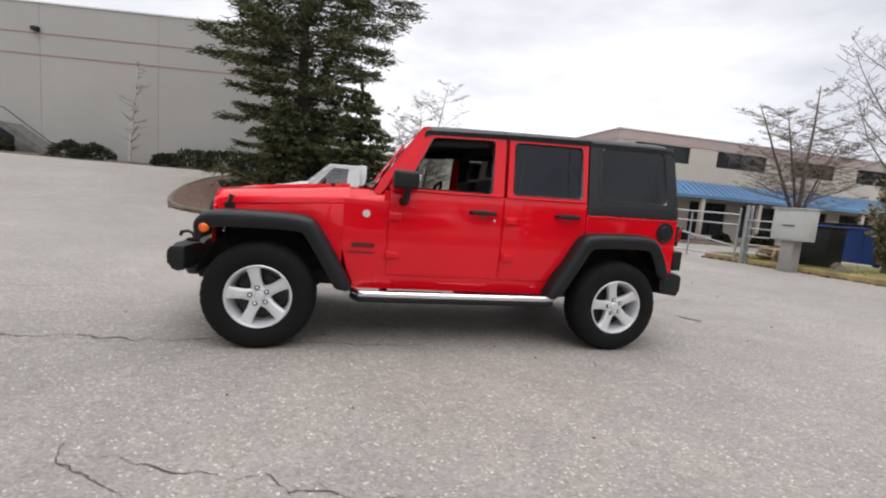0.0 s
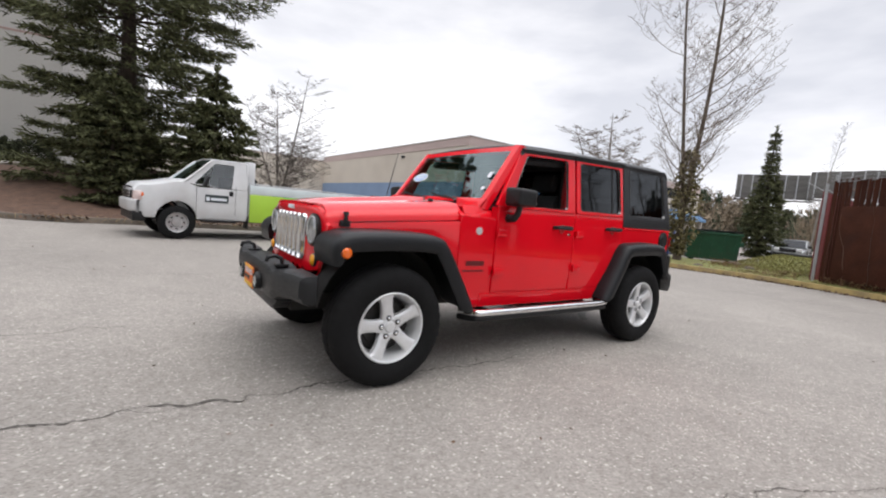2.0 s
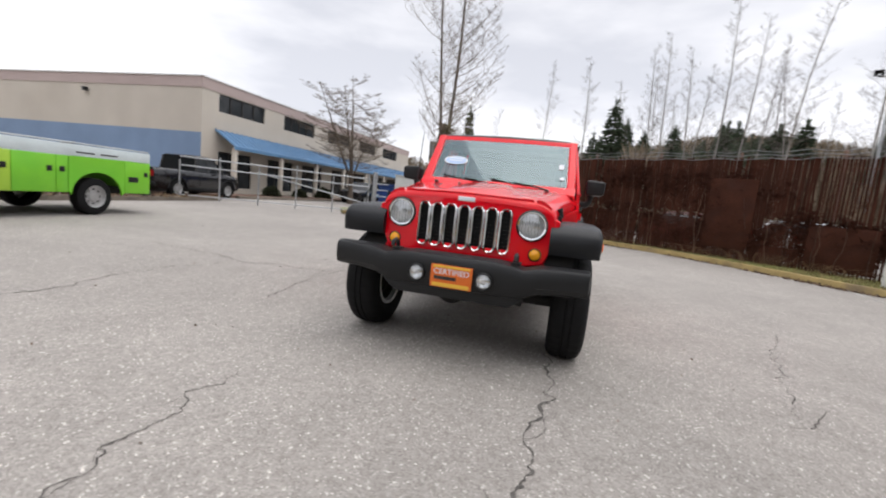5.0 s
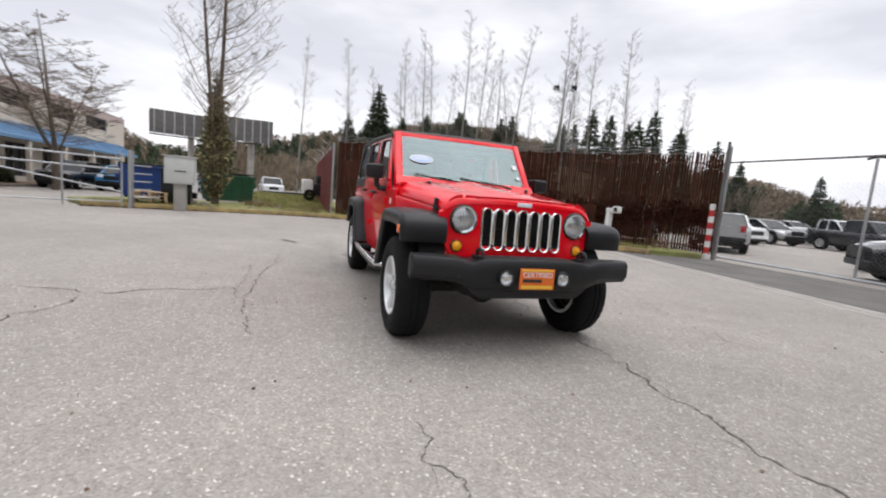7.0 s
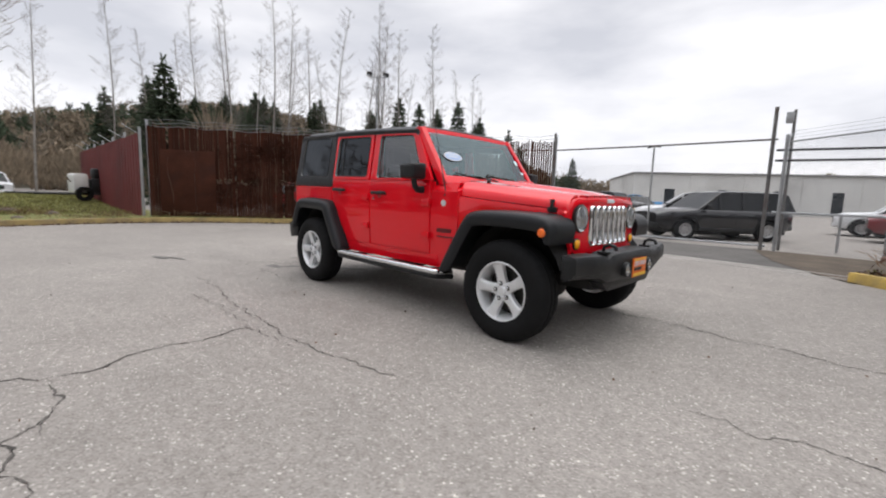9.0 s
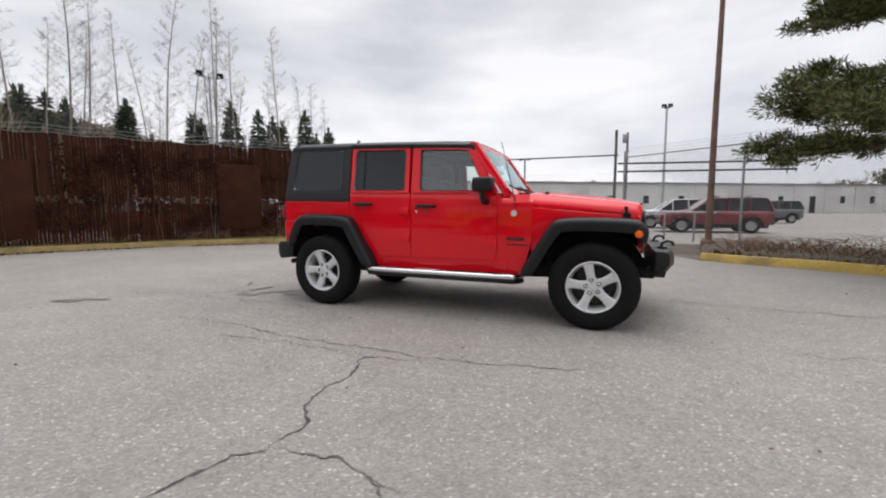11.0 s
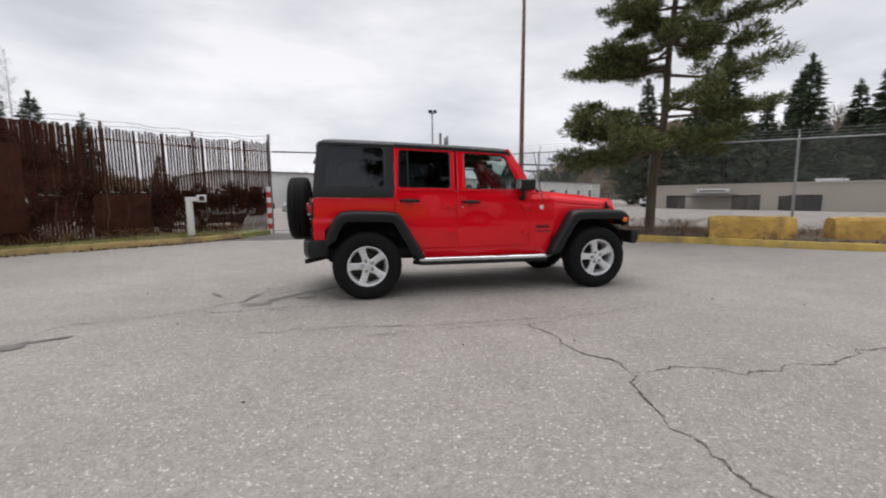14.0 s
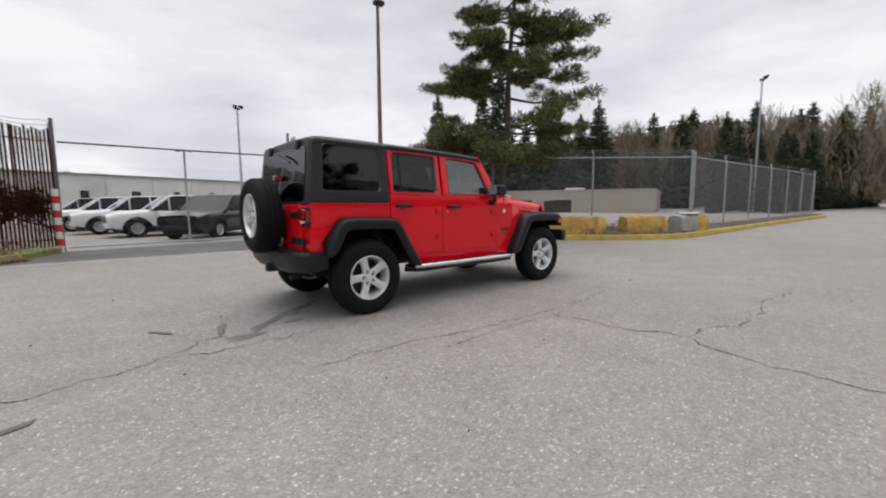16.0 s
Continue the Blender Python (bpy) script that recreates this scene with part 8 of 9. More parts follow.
def conifer_parts(h, radius, seed, levels, per_level, tufts, needle, start=0.08, droop=0.25, taper=0.85, bare=0.0, power=0.85, slim=0.3):
    """Trunk and limbs as a Geo, needle tufts as blade blocks. A spire of drooping boughs with gaps between them."""
    rng = np.random.default_rng(seed)
    wood = Geo()
    wood.tube([(0, 0, -0.2), (0, 0, h * 0.3), (0.02 * h * 0.3, 0, h * 0.65), (0, 0, h)], [h * 0.022, h * 0.017, h * 0.009, 0.01], 9)
    P, D = [], []
    for i in range(levels):
        t = start + (1 - start) * (i + rng.uniform(-0.3, 0.3)) / levels
        t = min(0.985, max(start, t))
        z = h * t
        env = radius * (1 - t) ** power * (0.75 + 0.25 * math.sin(7 * t + seed)) * (0.55 + 0.45 * min(1.0, t / 0.22))
        m = per_level if t < 0.8 else max(3, per_level - 2)
        a0 = rng.uniform(0, 6.28)
        for k in range(m):
            a = a0 + 6.283 * k / m + rng.normal(0, 0.18)
            L = env * rng.uniform(0.62, 1.12) + 0.15
            n = max(3, int(6 * L / radius) + 3)
            pts = []
            for j in range(n + 1):
                s = j / n
                r = L * s
                dz = -droop * L * (s ** 1.3) + 0.16 * L * s ** 3 + 0.12 * L * math.sin(s * 2.4) * rng.uniform(0.3, 1)
                pts.append((r * math.cos(a), r * math.sin(a), z + dz))
            wood.tube(pts, [max(0.006, 0.012 * L * (1 - q / (n + 1))) for q in range(n + 1)], 4, cap=False)
            pa = np.array(pts)
            count = int(tufts * L / radius) + 6
            s = rng.uniform(0.18 + bare, 1.0, count) ** 0.8
            idx = np.minimum((s * n).astype(int), n - 1)
            fr = (s * n - idx)[:, None]
            base = pa[idx] * (1 - fr) + pa[idx + 1] * fr
            d = pa[idx + 1] - pa[idx]
            d /= np.linalg.norm(d, axis=1)[:, None] + 1e-9
            side = np.stack([-np.sin(np.full(count, a)), np.cos(np.full(count, a)), np.zeros(count)], axis=1)
            off = rng.normal(0, 1, count)[:, None] * side * (0.20 * L * (1.05 - s))[:, None]
            base = base + off + rng.normal(0, 0.04 * L, (count, 3)) * (1, 1, 0.5)
            P.append(base)
            D.append(d + side * np.sign(rng.normal(0, 1, count))[:, None] * 0.7 + np.array((0, 0, -0.15)))
    top = rng.uniform(0.86, 1.02, 90) * h
    P.append(np.stack([rng.normal(0, 0.006 * h, 90), rng.normal(0, 0.006 * h, 90), top], axis=1))
    D.append(np.tile((0.0, 0.0, 1.6), (90, 1)))
    P, D = np.concatenate(P), np.concatenate(D)
    return wood, [blades(P, D, needle, needle * slim, rng, 0.5)]


def conifer(name, label, at, h, radius, seed, levels, per_level, tufts, needle, material, bark=None, **how):
    t = thing(name, label, "tree", at=at, turn=seed * 37 % 360)
    wood, blocks = conifer_parts(h, radius, seed, levels, per_level, tufts, needle, **how)
    part("trunk", wood, bark or M_DARKBARK, t)
    part("crown", blade_mesh("crown", blocks, material), None, t)
    return t


conifer("spruce_tree", "large dark green spruce on the mulch island", (-3.3, 17.6, ground_z(-3.3, 17.6) + 0.1), 15.5, 7.9, 3, 25, 7, 1250, 0.25, M_SPRUCE, start=0.03, droop=0.2, power=0.5, slim=0.17)
conifer("young_spruce", "low young spruce at the foot of a larger one", (-3.6, 14.6, ground_z(-3.6, 14.6) + 0.1), 4.2, 1.9, 9, 18, 8, 300, 0.17, M_SPRUCE, start=0.03, power=0.7)
conifer("young_spruce", "low young spruce behind the parked truck", (-0.6, 15.2, 0.25), 5.4, 2.4, 10, 20, 8, 210, 0.2, M_SPRUCE, start=0.03, power=0.7)
conifer("young_spruce", "low young spruce behind the parked truck", (-3.4, 21.2, ground_z(-3.4, 21.2) + 0.1), 5.0, 2.6, 12, 20, 8, 210, 0.2, M_SPRUCE, start=0.03, power=0.7)
conifer("cedar_tree", "narrow dark cedar across the road", (31.5, 7.9, 0), 8.6, 2.1, 5, 40, 7, 120, 0.26, M_SPRUCE, start=0.02, power=1.2, droop=0.45, slim=0.2)


def pine_tree():
    """A pine with a bent trunk and flat, cloud-like boughs with sky between them."""
    t = thing("pine_tree", "tall pine with cloud-like boughs in the kerb bed", "tree", at=(-6.55, -4.6, 0.1))
    rng = np.random.default_rng(21)
    trunk = smooth_path([(0.05, 0, -0.2), (0.0, 0.0, 1.6), (-0.22, 0.03, 3.2), (-0.30, 0.0, 5.2), (-0.50, 0.05, 7.6), (-0.6, 0, 9.8), (-0.62, 0, 12.4)], 5)
    wood = Geo().tube(trunk, [0.135 - 0.115 * i / (len(trunk) - 1) for i in range(len(trunk))], 10)
    P, D = [], []

    def trunk_at(z):
        for a, b in zip(trunk[:-1], trunk[1:]):
            if b[2] >= z:
                return along(a, b, (z - a[2]) / (b[2] - a[2]))
        return trunk[-1]
    boughs = []
    # long low boughs, then open tiers higher up
    for z, az, L, rise in ((2.3, -14, 2.8, -0.14), (2.4, -38, 3.0, -0.12), (2.6, 14, 2.4, -0.06), (2.7, -62, 2.7, -0.05), (2.9, -24, 2.9, 0.0), (3.0, 2, 2.5, 0.03), (3.1, -48, 3.0, 0.04), (2.5, 48, 2.6, -0.05), (2.6, 95, 2.0, 0.0), (2.6, 195, 2.0, -0.05), (2.8, 255, 2.3, -0.04), (2.8, 320, 3.0, 0.02), (3.2, 135, 2.2, 0.1), (3.4, 70, 2.3, 0.05), (3.3, -30, 2.6, 0.12), (3.5, 165, 2.4, 0.0)):
        boughs.append((z, radians(az), L, rise))
    for z, az, L, rise in ((4.5, -35, 2.4, 0.02), (4.8, -12, 2.2, 0.06), (5.1, -48, 2.2, 0.05), (5.5, 140, 2.2, 0.06), (6.0, 128, 2.4, 0.05), (6.1, -30, 2.0, 0.0), (6.6, 150, 1.9, 0.1), (5.8, 5, 2.1, -0.05)):
        boughs.append((z, radians(az), L, rise))
    boughs = [(z, a, L * (1 - 0.24 * max(0.0, math.cos(a + 0.8)) ** 2), rise) for z, a, L, rise in boughs]
    z = 4.5
    while z < 12.2:
        m = rng.integers(3, 6)
        a0 = rng.uniform(0, 6.28)
        env = 1.95 * (1 - max(0.0, (z - 3.0) / 10.5) ** 1.5) + 0.25
        for k in range(m):
            boughs.append((z + rng.uniform(-0.3, 0.3), a0 + 6.283 * k / m + rng.normal(0, 0.4), env * rng.uniform(0.45, 1.12), rng.uniform(-0.22, 0.22)))
        z += rng.uniform(0.42, 0.66)
    for z, a, L, rise in boughs:
        p0 = trunk_at(z)
        pts = []
        bend = rng.normal(0, 0.25)
        for j in range(7):
            s = j / 6
            aa = a + bend * s
            pts.append((p0[0] + L * s * math.cos(aa), p0[1] + L * s * math.sin(aa), p0[2] + rise * L * s - 0.22 * L * s * (1 - s) + rng.normal(0, 0.03)))
        wood.tube(pts, [0.05 * L / 3 * (1 - 0.12 * j) + 0.008 for j in range(7)], 5, cap=False)
        out = np.array((math.cos(a), math.sin(a), 0.0))
        cross = np.array((-math.sin(a), math.cos(a), 0.0))
        steps = 5 + int(L * 1.6)
        for k in range(steps):
            s = 0.30 + 0.70 * (k + rng.uniform(0, 0.8)) / steps
            j = min(5, int(s * 6))
            q = np.array(along(pts[j], pts[j + 1], min(1.0, s * 6 - j)))
            reach = (0.16 * L * (1.25 - s) + 0.22) * rng.uniform(0.6, 1.3)
            way = out * rng.uniform(0.3, 0.9) + cross * (1 if k % 2 else -1) * rng.uniform(0.3, 1.0) + np.array((0, 0, rng.uniform(-0.15, 0.45)))
            if k == steps - 1:
                way = out + np.array((0, 0, 0.15))
            tip = q + way / np.linalg.norm(way) * reach
            wood.tube([tuple(q), tuple(tip)], [0.012, 0.005], 4, cap=False)
            for f, big in ((0.45, 0.8), (0.8, 1.0), (1.05, 0.85)):
                if rng.random() < 0.12:
                    continue
                c = q + (tip - q) * f + rng.normal(0, 0.05, 3)
                rad = rng.uniform(0.13, 0.25) * big * (0.8 + 0.1 * L)
                n = int(125 * big)
                u = rng.normal(0, 1, (n, 3))
                u /= np.linalg.norm(u, axis=1)[:, None]
                P.append(c + u * rng.uniform(0.1, 1.0, n)[:, None] ** 0.6 * rad * (1.15, 1.15, 0.8))
                D.append(u * (1, 1, 0.6) + way * 0.5 + np.array((0, 0, 0.35)))
    P, D = np.concatenate(P), np.concatenate(D)
    part("trunk", wood, M_BARK, t)
    part("crown", blade_mesh("crown", [blades(P, D, 0.13, 0.02, rng, 0.5)], M_PINE), None, t)
    return t


pine_tree()


def bare_wood(seed, h, counts, reach, base_r=0.12, spread=0.7, upright=0.6, first=0.25, leaders=1, lean=0.06, pull=0.10, thin=0.004, taper=0.45, fork=0.0):
    """A leafless tree as two Geos, trunk and branches. counts: how many branches grow from each level."""
    rng = random.Random(seed)
    trunk, limbs = Geo(), Geo()

    def grow(p, d, length, r, level):
        n = 7 if level == 0 else 5 if level == 1 else 3
        pts, q, dd = [p], Vector(p), Vector(d).normalized()
        for k in range(n):
            bend = 0.07 if level else 0.024
            dd = (dd + Vector((rng.gauss(0, bend), rng.gauss(0, bend), pull * (level > 0)))).normalized()
            q = q + dd * length / n
            pts.append(tuple(q))
        (trunk if level == 0 else limbs).tube(pts, [max(thin, r * (1 - 0.85 * k / n)) for k in range(n + 1)], 8 if level == 0 else 4 if level == 1 else 3, cap=False)
        if level >= len(counts):
            return
        m = counts[level]
        for k in range(m):
            t = first + (1 - first) * (k + rng.uniform(0, 0.9)) / m if level == 0 else 0.15 + 0.85 * (k + rng.random()) / m
            i = min(n - 1, int(t * n))
            b = along(pts[i], pts[i + 1], min(1, t * n - i))
            a = rng.uniform(0, 6.283)
            out = Vector((math.cos(a), math.sin(a), 0)) * spread + dd * upright * rng.uniform(0.6, 1.1)
            full = (0.55 + 0.45 * math.sin(math.pi * min(1, (t - first) / (1 - first) * 0.8 + 0.2))) if level == 0 else 1.1 - 0.6 * t
            grow(b, out, (h * reach if level == 0 else length * 0.45) * full * (1 - 0.55 * t if level == 0 else 1) * rng.uniform(0.7, 1.25), max(thin, r * (1 - 0.8 * t) * taper), level + 1)
    if fork:
        trunk.tube([(0, 0, -0.15), (0.02, 0, 0.3), (0.0, 0.03, fork * 0.6), (0, 0, fork + 0.15)], [base_r * 1.7, base_r * 1.3, base_r * 1.15, base_r * 1.05], 10)
        for k in range(leaders):
            a = 6.283 * k / leaders + seed
            tall = (h - fork) * (1 - 0.13 * k)
            grow((0.05 * math.cos(a), 0.05 * math.sin(a), fork - 0.1), Vector((math.cos(a) * lean * rng.uniform(0.6, 1.3), math.sin(a) * lean * rng.uniform(0.6, 1.3), 1)), tall, base_r * (0.85 - 0.14 * k), 0)
        return trunk, limbs
    for k in range(leaders):
        a = 6.283 * k / max(1, leaders) + 0.4
        on = 1 if leaders > 1 else 0
        grow((0.06 * math.cos(a) * on, 0.06 * math.sin(a) * on, -0.15), Vector((math.cos(a) * lean * on * (k + 0.3), math.sin(a) * lean * on * (k + 0.3), 1)), h * (1 if k == 0 else 0.8), base_r * (1 if k == 0 else 0.65), 0)
    return trunk, limbs


def bare_tree(name, label, at, wood, bark, twig, turn=0):
    t = thing(name, label, "tree", at=at, turn=turn)
    part("trunk", wood[0], bark, t)
    part("crown", wood[1], twig, t)
    return t


decid = bare_tree("bare_tree", "tall bare tree with upright limbs and ivy on its trunk", (14.2, 4.9, 0.12), bare_wood(6, 15.5, (34, 11, 5), 0.205, 0.11, 0.85, 0.35, 0.03, 2, 0.09, 0.22, 0.005, 0.32, fork=2.0), M_BARK, M_TWIG)
rng5 = np.random.default_rng(55)
nn = 2200
zz = 0.3 + 3.9 * rng5.uniform(0, 1, nn) ** 1.15
aa = rng5.uniform(0, 6.283, nn)
rad = rng5.uniform(0.1, 1.0, nn) ** 0.7 * (0.16 + 0.62 * np.clip((5.0 - zz) / 3.2, 0, 1) * np.clip((zz - 0.2) / 1.2, 0, 1)) * (0.75 + 0.25 * np.sin(zz * 5 + 3 * aa))
pp = np.stack([rad * np.cos(aa), rad * np.sin(aa), zz], axis=1)
part("ivy", blade_mesh("ivy", [blades(pp, np.stack([np.cos(aa), np.sin(aa), -0.2 + 0 * aa], axis=1), 0.13, 0.09, rng5, 0.8)], M_IVY), None, decid, "dull green ivy and side shoots")
bare_tree("bare_tree", "spreading bare tree before the beige building", (20.8, 12.9, 0.0), bare_wood(7, 9.2, (13, 10, 7), 0.36, 0.13, 1.0, 0.3, 0.12, 5, 0.42, 0.08, 0.008, 0.42, fork=1.7), M_BARK, M_TWIG)
bare_tree("birch_tree", "dead white birch trunk against the grey wall", (-14.4, 26.4, 1.75), bare_wood(8, 6.6, (16, 6, 3), 0.26, 0.11, 0.9, 0.2, 0.15, 1), M_BIRCHBARK, M_TWIG)
bare_tree("bare_tree", "bare shrub-like tree beside the spruce", (2.6, 18.2, 0.1), bare_wood(13, 7.4, (18, 10, 5), 0.36, 0.08, 0.9, 0.4, 0.05, 5, 0.3, 0.06, 0.006, fork=0.8), M_PALETWIG, M_PALETWIG)

# birches behind the slatted fence, four shapes shared by all
birch_mesh = [tuple(g.mesh(n, m) for g, n, m in zip(bare_wood(31 + k, 14.0, (58, 9, 4), 0.15, 0.085, 0.85, 0.5, 0.2, 1, 0, 0.12, 0.003, 0.16), ("trunk", "crown"), (M_GREYBIRCH, M_PALETWIG))) for k in range(4)]
rngb = random.Random(77)
BIRCHES = [(22, -5.5), (25, -9), (20, -10.5), (27, -13), (30, -6), (24, -17), (29, -19), (21, -20), (33, -14), (26, -24), (32, -26), (23, -28), (38, -20), (31, -1.5), (38, -5), (36, 2.2), (45, -11), (28, -33), (47, 9), (21, -14.5), (24, -7.5), (26.5, -10.6), (23.2, -12.2), (28.5, -16), (34, -9.5), (25.5, -20.5), (35, -18), (30.5, -22.5), (22.5, -24.5), (40, -24), (33, -5), (42, -8.5)]
for k, (x, y) in enumerate(BIRCHES):
    t = thing("birch_tree", "tall slim bare birch behind the slatted fence", "tree", "birches behind the fence", (x, y, 0), rngb.uniform(0, 360))
    s = rngb.uniform(0.68, 1.05)
    for n, me in zip(("trunk", "crown"), birch_mesh[k % 4]):
        o = part(n, me, None, t)
        o.scale = (s, s, s * 1.02)

far_shapes = []
for k in range(4):
    wood, blocks = conifer_parts(10.0, 2.7 + 0.35 * k, 60 + k, 34, 7, 110, 0.36, start=0.03, droop=0.3, power=1.0, slim=0.22)
    far_shapes.append((wood.mesh("trunk", M_DARKBARK), blade_mesh("crown", blocks, M_FARPINE)))


def far_conifer(x, y, h, k, label, group, z=0.0):
    t = thing("conifer_tree", label, "tree", group, (x, y, z), (k * 71) % 360)
    a, b = far_shapes[k % 4]
    for n, me in (("trunk", a), ("crown", b)):
        o = part(n, me, None, t)
        o.scale = (h / 10 * 1.15, h / 10 * 1.15, h / 10)


EASTERN = [(26, -3.2, 8.2), (29, -7.5, 7.4), (31, -11, 8.0), (33, -17, 9.0), (27, -18.5, 7.4), (29, -23, 9.8), (24.5, -21.5, 8.4), (31, -30, 10), (26, -30.5, 8.0), (22, -33, 6.0), (35, -24, 9.4), (40, -14, 10), (44, -6, 10.5), (18, -36.5, 5.0), (42, -30, 11), (50, -18, 12), (44, -2.8, 9.0), (21.3, -20.6, 7.2), (20.3, -21.9, 8.1), (19.1, -23.1, 7.0), (17.4, -24.7, 6.1), (29.2, -5.6, 6.9), (27.6, -10.3, 7.1), (26.4, -12.8, 7.3)]
for k, (x, y, h) in enumerate(EASTERN):
    far_conifer(x, y, h, k, "dark conifer behind the slatted fence", "conifers beyond the yard")
WESTERN = [(-38, -34, 19), (-44, -30, 17), (-50, -27, 16), (-42, -41, 19), (-55, -22, 14), (-49, -35, 17), (-57, -14, 13), (-60, -19, 15), (-52, -10, 11), (-62, -8, 13), (-58, -3.5, 12), (-66, -2.5, 13), (-72, 2, 13), (-64, 8, 14), (-58, 11, 13), (-52, 12.5, 12), (-36, -44, 18), (-47, -6, 8.5), (-68, -14, 16), (-74, -9, 16), (-41, -6.5, 7.5), (-48, 14, 11), (-38, -4.2, 6.5), (-43, -4.6, 7.5), (-48.5, -4.4, 8.5), (-55, -5.2, 9), (-36, -8, 6.5), (-40.5, -9, 8.5), (-46, -9.5, 9.5), (-62, -4.5, 10), (-47, -37, 14), (-45.5, -33, 12.5), (-52, -31, 15), (-54, -18, 13), (-57, -25, 12)]
for k, (x, y, h) in enumerate(WESTERN):
    far_conifer(x, y, h * 0.86, k + 2, "dark conifer at the edge of the far woods", "conifers beyond the lot")


def grove(name, spots, label, material, count, spread, h, seed):
    """Distant leafless woods: many fine upright strokes, too far to tell apart."""
    rng = np.random.default_rng(seed)
    P, D = [], []
    for x, y in spots:
        n = count
        r = np.abs(rng.normal(0, spread, n))
        a = rng.uniform(0, 6.283, n)
        z = rng.uniform(0.05, 1.0, n) ** 0.8 * h * rng.uniform(0.7, 1.1)
        k = np.sqrt(np.clip(1 - z / (h * 1.1), 0.02, 1))
        P.append(np.stack([x + r * k * np.cos(a), y + r * k * np.sin(a), z], axis=1))
        D.append(np.stack([0.3 * np.cos(a), 0.3 * np.sin(a), np.ones(n)], axis=1))
    P, D = np.concatenate(P), np.concatenate(D)
    ob = new(name, blade_mesh(name, [blades(P, D, 1.15, 0.06, rng, 0.2)], material))
    return tagged(ob, label, "woods", kind="stuff")


rg = random.Random(3)
grove("bare_woods", [(-rg.uniform(58, 82), rg.uniform(-46, 12)) for _ in range(60)], "grey-brown leafless woods beyond the lot", M_FARTWIG, 520, 2.6, 12.5, 4)
grove("brown_woods", [(-rg.uniform(50, 70), rg.uniform(-46, 2)) for _ in range(80)], "brown leafless woods among the far conifers", M_BROWNBRUSH, 560, 2.6, 10.0, 24)
grove("bare_woods", [(rg.uniform(62, 98), rg.uniform(-44, 22)) for _ in range(46)], "brown leafless brush and woods across the road", M_BROWNBRUSH, 700, 2.8, 6.0, 5)
grove("brown_thicket", [(rg.uniform(19, 34), rg.uniform(-34, -4)) for _ in range(44)], "dense brown thicket behind the slatted fence", M_BROWNBRUSH, 760, 1.9, 3.7, 15)
grove("bare_woods", [(rg.uniform(-30, 24), rg.uniform(-112, -88)) for _ in range(22)], "low far woods behind the white warehouse", M_SHRUB, 380, 3.0, 4.6, 6)


def hill(name, centre, rx, ry, h, seed, label):
    n, m = 48, 14
    g = Geo()
    rows = []
    for j in range(m):
        s = 1 - j / (m - 1)
        rows.append([(centre[0] + rx * s * math.cos(2 * math.pi * i / n), centre[1] + ry * s * math.sin(2 * math.pi * i / n), -1 + h * ease(1 - s) * (1 + 0.35 * noise.noise((i * 0.5, j * 0.7, seed))) + 0.12 * h * noise.noise((i * 1.7, j * 1.9, seed))) for i in range(n)])
    g.loft(rows, close=True)
    g.add(rows[-1], [tuple(range(n))])
    return structure(name, g, M_HILL, label)


hill("backdrop_hill_east", (190, -70), 120, 150, 27, 1.0, "far wooded hill beyond the yard")
hill("backdrop_hill_north", (170, 95), 110, 70, 15, 2.0, "far wooded hill across the road")
hill("backdrop_hill_west", (-190, -70), 110, 130, 24, 3.0, "far wooded hill beyond the lot")
hill("backdrop_hill_southwest", (-150, -165), 95, 85, 27, 5.0, "far wooded hill beyond the tan building")
hill("backdrop_hill_southeast", (120, -140), 58, 58, 10, 6.0, "far wooded hill beyond the car lot")
hill("backdrop_hill_south", (40, -260), 170, 90, 8, 4.0, "far wooded hill beyond the warehouse")


def hill_woods(centre, rx, ry, h, count, seed, toward):
    """Woods that clothe the side of a far hill towards the yard: bare brown crowns and dark conifers mixed."""
    rng = np.random.default_rng(seed)
    P, Q = [], []
    for _ in range(count):
        a = toward + rng.uniform(-1.35, 1.35)
        s = rng.uniform(0.03, 1.0)
        x, y = centre[0] + rx * s * math.cos(a), centre[1] + ry * s * math.sin(a)
        z = -1 + h * ease(1 - s)
        tall = rng.uniform(4, 9)
        n = 150
        t = rng.uniform(0, 1, n)
        dark = noise.noise((x * 0.03, y * 0.03, seed)) > 0.05
        r = (1 - t) * tall * 0.28 if dark else np.sqrt(np.clip(t * (1.15 - t), 0, 1)) * tall * 0.5
        b = rng.uniform(0, 6.283, n)
        (Q if dark else P).append(np.stack([x + r * np.cos(b), y + r * np.sin(b), z + t * tall], axis=1))
    for name, pts, m, label in (("hill_woods", P, M_BROWNBRUSH, "brown leafless woods on a far hill"), ("hill_conifers", Q, M_FARPINE, "dark conifers on a far hill")):
        if pts:
            pts = np.concatenate(pts)
            up = np.tile(np.array((0.0, 0.0, 1.0)), (len(pts), 1))
            tagged(new(name, blade_mesh(name, [blades(pts, up, 1.5, 0.32, rng, 0.6)], m)), label, "woods", kind="stuff")


hill_woods((190, -70), 120, 150, 27, 1250, 1, radians(160))
hill_woods((170, 95), 110, 70, 15, 350, 2, radians(205))
hill_woods((-190, -70), 110, 130, 24, 600, 3, radians(20))
hill_woods((-150, -165), 95, 85, 27, 650, 5, radians(48))
hill_woods((120, -140), 58, 58, 10, 520, 6, radians(131))
hill_woods((40, -260), 170, 90, 8, 300, 4, radians(95))


